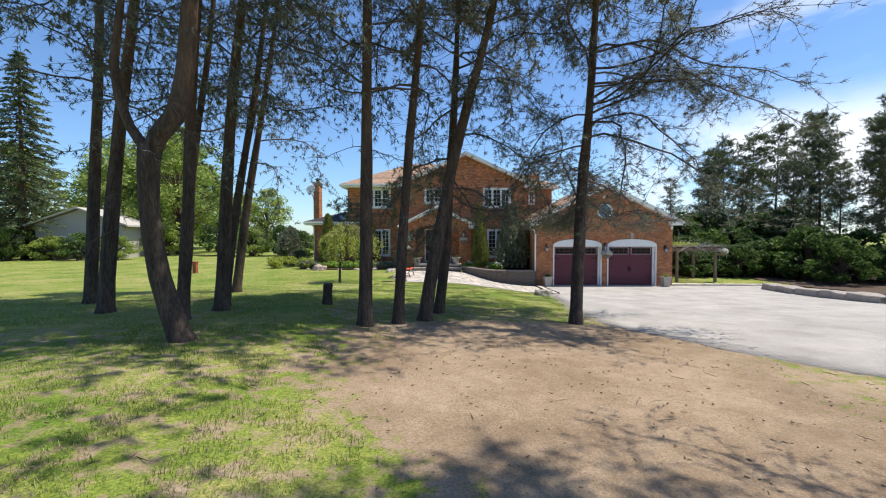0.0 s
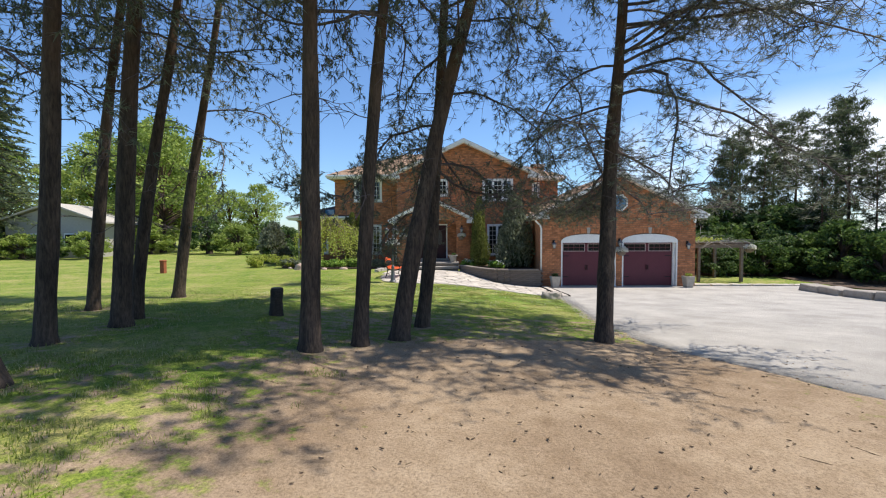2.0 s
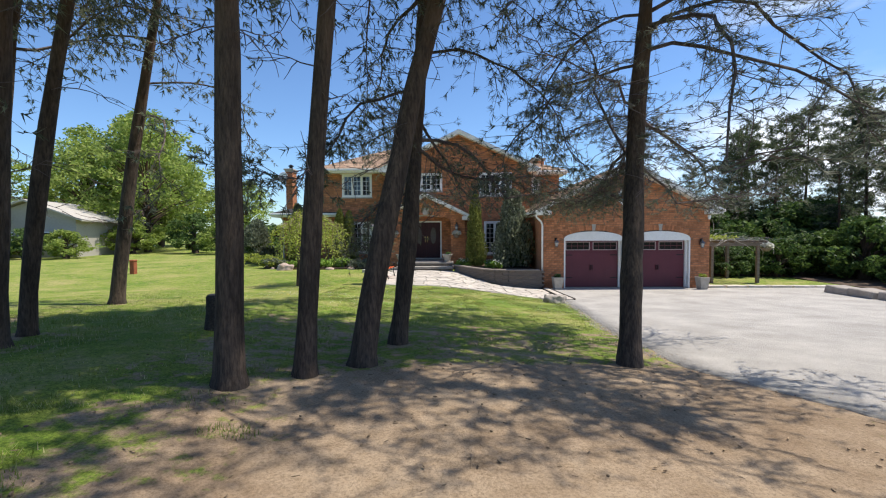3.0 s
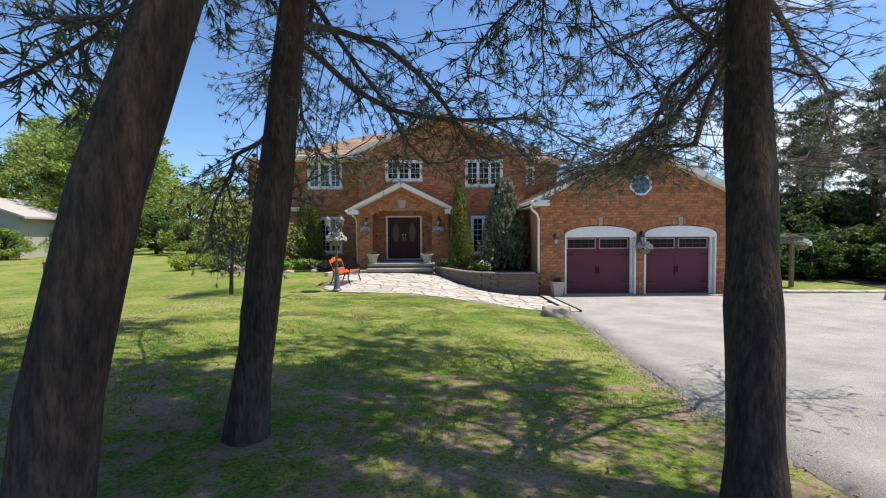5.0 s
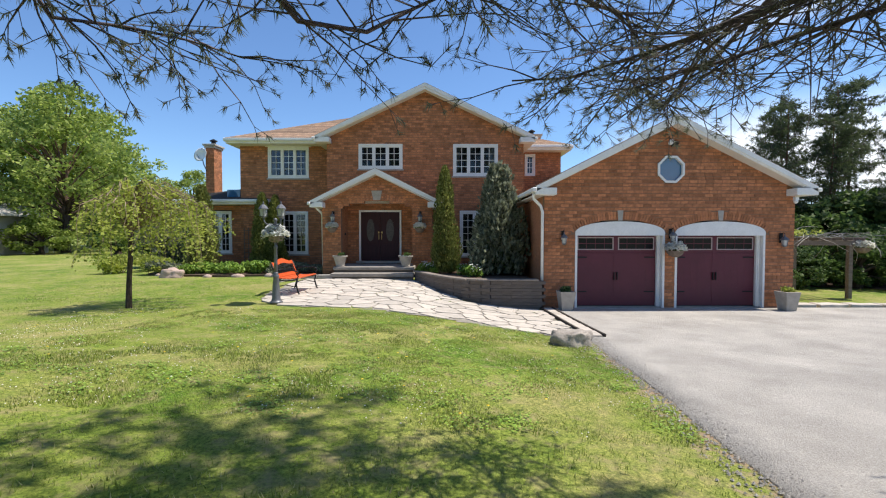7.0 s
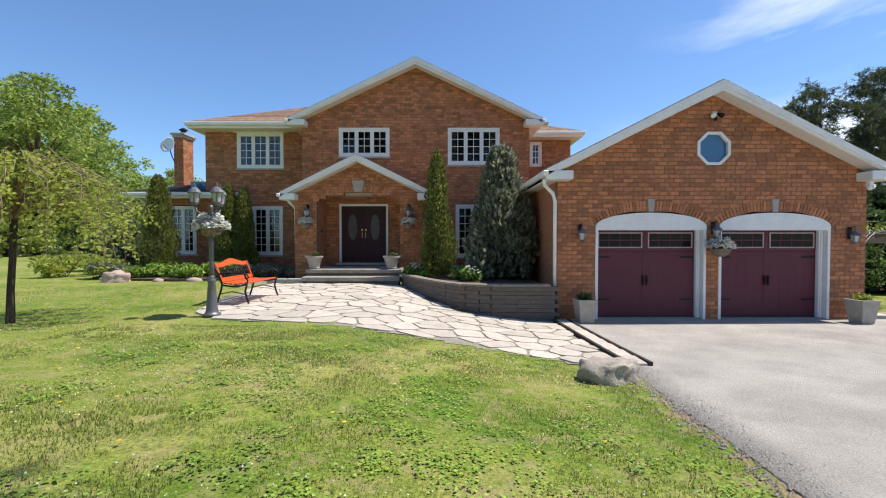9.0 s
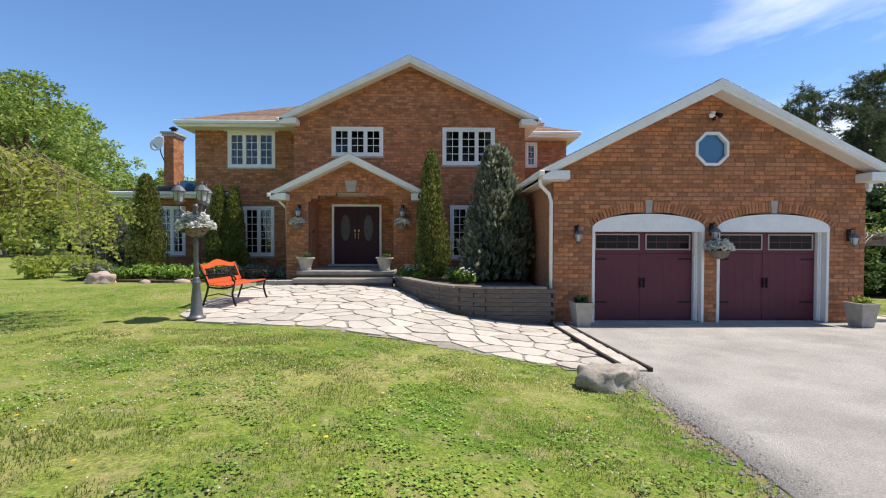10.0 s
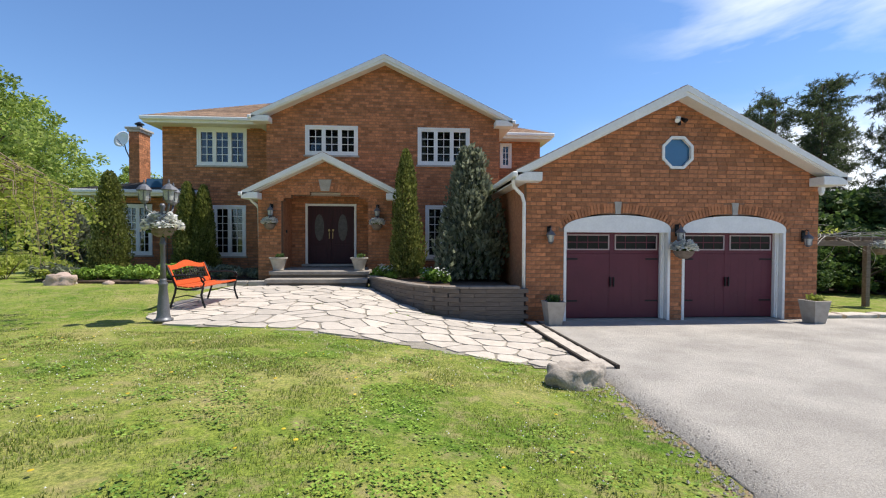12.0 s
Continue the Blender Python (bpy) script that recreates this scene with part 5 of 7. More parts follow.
def make_retaining_wall():
    w = tagged(new("retaining_wall"), "low curved wall of grey stone courses round a planting bed", "retaining wall")
    curve = [(4.98, 31.0), (5.18, 30.55), (5.40, 30.05), (5.65, 29.5), (5.95, 28.95), (6.28, 28.40), (6.65, 28.02), (7.1, 27.85), (7.6, 27.8), (8.1, 27.8), (8.66, 27.82)]
    rng = random.Random(3)
    mesh = finish("stone", boxes((-0.301, 0.301, -0.10, 0.10, 0, 0.097), bevel=0.003), M_WALLSTONE)
    cap = finish("capstone", boxes((-0.151, 0.151, -0.13, 0.13, 0, 0.055), bevel=0.004), M_CAP)
    for row in range(8):
        z = 0.003 + row * 0.103
        for x, y, a in arc_points(curve, 0.60):
            if z + 0.1 < ground_z(x, y):
                continue
            sh = 0.28 if row % 2 else 0
            ob = new("stone", mesh)
            ob.parent = w
            ob.matrix_basis = pose(min(8.68, x + sh * math.cos(radians(a))), y + sh * math.sin(radians(a)) + rng.uniform(-0.008, 0.008), z, 0, 0, a + rng.uniform(-1.5, 1.5))
    for x, y, a in arc_points(curve, 0.302):
        ob = new("capstone", cap)
        ob.parent = w
        ob.matrix_basis = pose(min(x, 8.83), y, 0.829, 0, 0, a)
    bm = bmesh.new()
    ring = [(x + 0.06, y + 0.06) for x, y in curve] + [(8.95, 33.4), (5.55, 33.4), (5.1, 32.2)]
    f = bm.faces.new([bm.verts.new((x, y, 0.80)) for x, y in ring])
    r = bmesh.ops.extrude_face_region(bm, geom=[f])
    bmesh.ops.translate(bm, verts=[q for q in r["geom"] if isinstance(q, bmesh.types.BMVert)], vec=(0, 0, -0.5))
    part("soil", bm, M_SOIL, w, "dark planting soil")
    return w


make_retaining_wall()


def make_left_bed():
    b = tagged(new("flower_bed"), "planting bed of dark soil edged with pale stones by the house", "flower bed")
    ring = [(1.05, 32.2), (0.6, 31.9), (-0.9, 31.9), (-2.6, 31.5), (-4.4, 31.7), (-6.0, 32.4), (-6.4, 33.8), (-5.9, 34.95), (-3.4, 34.9), (0.9, 34.7)]
    bm = bmesh.new()
    f = bm.faces.new([bm.verts.new((x, y, 0.66)) for x, y in ring][::-1])
    r = bmesh.ops.extrude_face_region(bm, geom=[f])
    bmesh.ops.translate(bm, verts=[q for q in r["geom"] if isinstance(q, bmesh.types.BMVert)], vec=(0, 0, -0.3))
    bmesh.ops.recalc_face_normals(bm, faces=bm.faces[:])
    part("soil", bm, M_SOIL, b)
    rng = random.Random(8)
    for x, y, a in arc_points([(0.3, 31.75), (-0.9, 31.8), (-2.6, 31.4), (-4.4, 31.6), (-6.0, 32.3)], 1.15):
        bm = bmesh.new()
        bmesh.ops.create_icosphere(bm, subdivisions=2, radius=0.5)
        s = rng.uniform(0.26, 0.42)
        for q in bm.verts:
            q.co = Vector((q.co.x * s * 1.15, q.co.y * s * 0.7, q.co.z * s * 0.6)) * (1 + 0.25 * noise.noise(q.co * 2.5 + Vector((x, y, 0))))
        ob = part("edge_stone", bm, M_ROCKPINK if rng.random() < 0.5 else M_FLAG, b, smooth=True)
        ob.matrix_basis = pose(x, y, 0.60, 0, 0, a + rng.uniform(-15, 15))


make_left_bed()


def low_kerb():
    k = tagged(new("low_kerb"), "low grey stone kerb between patio and flower bed", "kerb")
    mesh = finish("stone", boxes((-0.29, 0.29, -0.09, 0.09, 0, 0.17), bevel=0.015), M_STEP)
    for x, y, a in arc_points([(1.75, 31.0), (1.15, 30.95), (0.75, 30.7), (0.55, 30.2), (0.45, 29.6)], 0.595):
        ob = new("stone", mesh)
        ob.parent = k
        ob.matrix_basis = pose(x - 0.2, y, ground_z(x, y) - 0.02, 0, 0, a)


low_kerb()


def boulder(x, y, w, d, h, mat, label, seed, name="boulder"):
    bm = bmesh.new()
    bmesh.ops.create_icosphere(bm, subdivisions=4, radius=0.5)
    for q in bm.verts:
        k = 1 + 0.55 * noise.noise(q.co * 2.0 + Vector((seed, 0, 0))) + 0.22 * noise.noise(q.co * 5 + Vector((seed, 3, 0)))
        q.co = Vector((q.co.x * w * k, q.co.y * d * k, max(min(q.co.z, 0.24 + 0.06 * noise.noise(q.co * 3)), -0.25) * h * 1.75 * k))
    ob = part(name, bm, mat, None, smooth=True)
    ob.location = (x, y, ground_z(x, y) + 0.26 * h)
    return tagged(ob, label, "boulder")


boulder(8.29, 22.85, 0.72, 0.5, 0.36, M_ROCK, "rounded grey granite boulder at the corner of the lawn", 4)
boulder(-4.4, 31.35, 0.85, 0.5, 0.42, M_ROCKPINK, "rounded pinkish boulder at the edge of a flower bed", 9)
boulder(0.25, 31.7, 0.5, 0.35, 0.16, M_ROCKPINK, "flat pale stone in the flower bed", 14)


# ---- plants ----
def leaf_cloud(name, parent, mat, blobs, per, size, seed, flat=0.0):
    """A crown of many single leaves round scattered centres: blobs of (x, y, z, rx, rz)."""
    rng = random.Random(seed)
    v, f = [], []
    for bx, by, bz, rx, rz in blobs:
        for _ in range(per):
            while True:
                p = Vector((rng.uniform(-1, 1), rng.uniform(-1, 1), rng.uniform(-1, 1)))
                if 0.15 < p.length < 1:
                    break
            c = Vector((bx + p.x * rx, by + p.y * rx, bz + p.z * rz))
            d = Vector((rng.uniform(-1, 1), rng.uniform(-1, 1), rng.uniform(-1, 1) * (1 - flat))).normalized()
            e = d.orthogonal().normalized()
            e = (e + d.cross(e) * rng.uniform(-1, 1)).normalized()
            s = size * rng.uniform(0.6, 1.3)
            i = len(v)
            v.extend((tuple(c - d * s), tuple(c + e * s * 0.45), tuple(c + d * s), tuple(c - e * s * 0.45)))
            f.append((i, i + 1, i + 2, i + 3))
    return raw(name, v, f, mat, parent)


def cone_cloud(name, parent, mat, height, radius, n, size, seed, z0=0.05, lift=0.6, shape=0.9, rough=0.2):
    """Sprays on the skin of a cone, pointing out and up, with an uneven outline."""
    rng = random.Random(seed)
    v, f = [], []
    for _ in range(n):
        u = rng.random() ** 1.25
        a = rng.uniform(0, 2 * math.pi)
        lump = 1 + rough * noise.noise((math.cos(a) * 1.6, math.sin(a) * 1.6, u * 5 + seed)) * 1.6
        r = radius * lump * ((1 - u) ** shape) * min(1, 0.72 + u * 4) * rng.uniform(0.62, 1.05)
        c = Vector((math.cos(a) * r, math.sin(a) * r, z0 + u * height))
        d = Vector((math.cos(a) * (1 - lift) + rng.uniform(-0.35, 0.35), math.sin(a) * (1 - lift) + rng.uniform(-0.35, 0.35), lift + rng.uniform(-0.3, 0.3))).normalized()
        e = d.cross(Vector((rng.uniform(-1, 1), rng.uniform(-1, 1), rng.uniform(-1, 1)))).normalized()
        s = size * rng.uniform(0.6, 1.4)
        i = len(v)
        v.extend((tuple(c), tuple(c + d * s * 0.5 + e * s * 0.28), tuple(c + d * s), tuple(c + d * s * 0.5 - e * s * 0.28)))
        f.append((i, i + 1, i + 2, i + 3))
    return raw(name, v, f, mat, parent)


def cedar(x, y, z, height, radius, seed, label, tips=((0, 0, 1.0),)):
    e = thing("cedar_shrub", (x, y, z), label, "cedar shrub", "columnar cedars by the house")
    for dx, dy, k in tips:
        v, f = [], []
        tube(v, f, [Vector((dx, dy, -0.05)), Vector((dx, dy, height * k * 0.8))], [0.05, 0.015], 7)
        raw("stem", v, f, M_BARK, e)
        for m, (mt, n) in enumerate(((M_CEDAR, 8500),)):
            ob = cone_cloud("foliage", e, mt, height * k, radius, n, 0.085, seed + int(dx * 10), lift=0.72, shape=0.5, rough=0.24)
            ob.location = (dx, dy, 0)
        dk = cone_cloud("inner_foliage", e, M_CEDAR, height * k * 0.94, radius * 0.72, 2200, 0.13, seed + 77, lift=0.6, shape=0.5, rough=0.1)
        dk.location = (dx, dy, 0)
    return e


cedar(6.0, 31.0, 0.78, 3.9, 0.58, 3, "tall narrow green cedar in the raised bed")
cedar(-4.4, 33.5, 0.62, 3.65, 0.72, 7, "narrow green cedar beside a window of the annex")
cedar(-1.75, 33.9, 0.62, 3.35, 0.54, 12, "twin-tipped green cedar beside the bench", tips=((-0.22, 0, 1.0), (0.32, 0.05, 0.97)))


def blue_spruce(x, y, z, height, radius, seed, n=9000, label="bushy blue-green juniper beside the garage wall", name="juniper_bush", cat="juniper"):
    """Several upright tips of different height grown into one bush."""
    e = thing(name, (x, y, z), label, cat)
    rng = random.Random(seed)
    for k in range(30):
        a = k * 2.4 + rng.uniform(-0.3, 0.3)
        u = 1.0 if k == 0 else rng.uniform(0.30, 0.97)
        q = 0.0 if k == 0 else radius * (1.05 - 0.85 * u ** 1.6) * rng.uniform(0.45, 1.0)
        dx, dy, top = math.cos(a) * q, math.sin(a) * q, height * u
        low = max(0.0, top - height * rng.uniform(0.28, 0.42)) if k else 0.0
        v, f = [], []
        tube(v, f, [Vector((0, 0, low * 0.5 - 0.03)), Vector((dx * 0.7, dy * 0.7, low + 0.2 * (top - low))), Vector((dx, dy, top * 0.97))], [0.035, 0.025, 0.008], 5)
        raw("stem", v, f, M_BARK, e)
        ob = cone_cloud("foliage", e, M_SPRUCE, top - low, radius * rng.uniform(0.26, 0.42), n // 22, 0.15, seed + k, lift=0.66, shape=0.7, rough=0.7)
        ob.location = (dx, dy, low)
    # core in a darker leaf colour that paints the shade inside the bush
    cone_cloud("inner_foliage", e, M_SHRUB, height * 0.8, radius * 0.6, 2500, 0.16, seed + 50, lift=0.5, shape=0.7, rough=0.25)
    return e


blue_spruce(7.95, 30.4, 0.78, 3.95, 1.12, 21, 13000)
blue_spruce(-8.2, 36.5, 0.6, 2.9, 1.3, 26, 6000, "small blue spruce at the end of the house", "blue_spruce", "spruce tree")


def shrub(x, y, z, r, h, mat, seed, label, n=420, size=0.06, name="shrub"):
    e = thing(name, (x, y, z), label, "shrub")
    rng = random.Random(seed)
    v, f = [], []
    for _ in range(6):
        a = rng.uniform(0, 6.3)
        tube(v, f, [Vector((0, 0, -0.03)), Vector((math.cos(a) * r * 0.3, math.sin(a) * r * 0.3, h * 0.4)), Vector((math.cos(a) * r * 0.6, math.sin(a) * r * 0.6, h * 0.75))], [0.012, 0.009, 0.004], 4)
    raw("stem", v, f, M_TWIG, e)
    blobs = [(rng.uniform(-0.6, 0.6) * r, rng.uniform(-0.6, 0.6) * r, h * rng.uniform(0.3, 0.75), r * 0.5, h * 0.32) for _ in range(7)]
    leaf_cloud("foliage", e, mat, blobs, n // 7, size, seed)
    return e


rs = random.Random(17)
for i in range(11):
    x = -5.6 + i * 0.62
    shrub(x, 32.35 + rs.uniform(-0.15, 0.5), 0.64, rs.uniform(0.4, 0.6), rs.uniform(0.34, 0.55), rs.choice((M_TUFT, M_SPRUCE, M_TUFT)), 40 + i, "low leafy green perennial in the flower bed", 1300, 0.07)
pale_beds = []
for x, y in ((5.25, 31.2), (6.75, 30.2), (5.45, 30.75), (7.0, 29.4)):
    e_ = shrub(x, y, 0.79, 0.32, 0.36, M_TUFT, int(x * 10), "leafy plant with pale blossoms in the raised bed", 700)
    pale_beds.append(e_)
shrub(-7.6, 33.2, 0.58, 0.9, 0.9, M_WEEP, 71, "yellow-green shrub at the end of the bed", 1500, 0.08)
shrub(-5.7, 32.6, 0.6, 0.7, 0.8, M_WEEP, 72, "yellow-green shrub at the end of the bed", 1200, 0.07)


def weeping_tree():
    x, y = -1.38, 24.9
    e = thing("weeping_tree", (x, y, ground_z(x, y)), "small weeping tree with drooping yellow-green foliage", "tree")
    v, f = [], []
    tube(v, f, [Vector((0, 0, -0.05)), Vector((0.02, 0, 0.6)), Vector((0.06, 0.02, 1.3)), Vector((0.08, 0.02, 1.85))], [0.07, 0.055, 0.05, 0.06], 9)
    raw("trunk", v, f, M_BARK, e, smooth=True)
    rng = random.Random(6)
    off = Vector((0.52, 0.1, 0))
    bv, bf, lv, lf = [], [], [], []
    for k in range(84):
        a = k * 2.399 + rng.uniform(-0.2, 0.2)
        R = rng.uniform(0.3, 1.42) * (1 + 0.25 * noise.noise((math.cos(a) * 2, math.sin(a) * 2, 3)))
        top = 3.0 - 0.34 * R * R + rng.uniform(-0.12, 0.12)
        end = rng.uniform(0.95, 1.85)
        path = [Vector((0.08, 0.02, 1.8))]
        for t in (0.25, 0.5, 0.75, 1.0):
            path.append(off * t + Vector((math.cos(a) * R * t, math.sin(a) * R * t, 1.8 + (top - 1.8) * math.sin(t * 2.2))))
        for t in (0.3, 0.6, 1.0):
            path.append(off + Vector((math.cos(a) * R * (1 + 0.12 * t) + rng.uniform(-0.08, 0.08), math.sin(a) * R * (1 + 0.12 * t) + rng.uniform(-0.08, 0.08), path[4].z + (end - path[4].z) * t)))
        tube(bv, bf, path, [0.022, 0.018, 0.014, 0.011, 0.008, 0.006, 0.004, 0.003], 4)
        for i in range(2, len(path)):
            for _ in range(11 if i > 3 else 6):
                c = path[i - 1].lerp(path[i], rng.random()) + Vector((rng.uniform(-0.1, 0.1), rng.uniform(-0.1, 0.1), rng.uniform(-0.12, 0.05)))
                d = Vector((rng.uniform(-1, 1), rng.uniform(-1, 1), rng.uniform(-1, 0.3))).normalized()
                s = d.orthogonal().normalized() * 0.026
                i0 = len(lv)
                L = rng.uniform(0.06, 0.12)
                lv.extend((tuple(c), tuple(c + d * L * 0.5 + s), tuple(c + d * L), tuple(c + d * L * 0.5 - s)))
                lf.append((i0, i0 + 1, i0 + 2, i0 + 3))
    raw("branchwork", bv, bf, M_SHOOT, e)
    raw("foliage", lv, lf, M_WEEP, e)


weeping_tree()


# ---- things on the patio and at the garage ----
def flower_ball(e, at, rx, rz, seed, n=46, r=0.045):
    rng = random.Random(seed)
    v, f = [], []
    for _ in range(n):
        a, t = rng.uniform(0, 6.283), rng.uniform(0.15, 1)
        c = Vector((at[0] + math.cos(a) * rx * t ** 0.5, at[1] + math.sin(a) * rx * t ** 0.5, at[2] + rz * (1.25 - t) + rng.uniform(-0.06, 0.06)))
        for k in range(5):
            b = a + k * 1.2566
            d = Vector((math.cos(b), math.sin(b), rng.uniform(-0.7, 0.9))) * r
            w = Vector((-math.sin(b), math.cos(b), rng.uniform(-0.5, 0.6))) * r * 0.7
            i = len(v)
            v.extend((tuple(c), tuple(c + d * 0.6 + w), tuple(c + d), tuple(c + d * 0.6 - w)))
            f.append((i, i + 1, i + 2, i + 3))
    raw("blossom", v, f, M_PETAL, e)["label"] = "white blossoms"
    leaf_cloud("foliage", e, M_SHRUB, [(at[0], at[1], at[2] + rz * 0.1, rx * 0.8, rz * 0.5)], 110, 0.05, seed + 1)


for k, e_ in enumerate(pale_beds):
    flower_ball(e_, (0, 0, 0.22), 0.27, 0.16, 60 + k, 36, 0.03)


def lantern(e, at, s=1.0):
    x, y, z = at
    lat = part("lantern", (lambda bm: (lathe(bm, [(0.03 * s, 0), (0.05 * s, 0.02 * s), (0.075 * s, 0.05 * s), (0.07 * s, 0.055 * s)], 8, at), bm)[1])(bmesh.new()), M_LAMPGREY, e)
    bm = bmesh.new()
    lathe(bm, [(0.066 * s, 0.057 * s), (0.095 * s, 0.22 * s)], 8, at)
    g = part("glass_body", bm, M_LANTERN, lat, "clear bevelled lantern glass")
    for k in range(4):
        a = k * math.pi / 2 + 0.4
        c, d = math.cos(a), math.sin(a)
        bm = bmesh.new()
        box(bm, x + c * 0.083 * s - 0.006, x + c * 0.083 * s + 0.006, y + d * 0.083 * s - 0.006, y + d * 0.083 * s + 0.006, z + 0.05 * s, z + 0.225 * s)
        part("lantern_bar", bm, M_LAMPGREY, lat)
    bm = bmesh.new()
    lathe(bm, [(0.12 * s, 0.22 * s), (0.125 * s, 0.235 * s), (0.09 * s, 0.29 * s), (0.045 * s, 0.33 * s), (0.02 * s, 0.345 * s), (0.022 * s, 0.365 * s), (0.008 * s, 0.42 * s)], 8, at)
    part("lantern_cap", bm, M_LAMPGREY, lat)


M_LANTERN = material("lantern_glass", (0.45, 0.46, 0.45), 0.15, vary=0.2, scale=12, bump=0.1, spec=0.7)


def lamp_post():
    x, y = 1.77, 25.6
    z = ground_z(x, y) + 0.02
    e = thing("lamp_post", (x, y, z), "grey cast lamp post with three lanterns and a flower basket", "lamp post")
    bm = bmesh.new()
    lathe(bm, [(0.155, 0), (0.158, 0.035), (0.122, 0.05), (0.112, 0.08), (0.102, 0.12), (0.086, 0.38), (0.064, 0.62), (0.078, 0.65), (0.078, 0.68), (0.052, 0.71), (0.062, 0.74), (0.05, 0.76)], 24)
    part("base", bm, M_LAMPGREY, e, smooth=True)
    bm = bmesh.new()
    lathe(bm, [(0.048, 0.755), (0.041, 1.0), (0.039, 1.35), (0.052, 1.37), (0.052, 1.40), (0.036, 1.43), (0.034, 2.02), (0.05, 2.05), (0.03, 2.1)], 16)
    part("pole", bm, M_LAMPGREY, e, smooth=True)
    for k in range(3):
        a = radians(80 + k * 120)
        dx, dy = math.cos(a), math.sin(a)
        v, f = [], []
        tube(v, f, [Vector((0, 0, 1.95)), Vector((dx * 0.12, dy * 0.12, 1.90)), Vector((dx * 0.24, dy * 0.24, 1.98)), Vector((dx * 0.27, dy * 0.27, 2.10))], [0.018] * 4, 7)
        raw("arm", v, f, M_LAMPGREY, e, smooth=True)
        lantern(e, (dx * 0.27, dy * 0.27, 2.09), 1.0)
    bm = bmesh.new()
    lathe(bm, [(0.07, 1.50), (0.15, 1.54), (0.21, 1.63), (0.22, 1.66)], 18)
    part("basket", bm, M_TIMBER, e, "brown coir flower basket")
    flower_ball(e, (0, 0, 1.60), 0.31, 0.27, 3, 190, 0.05)


lamp_post()


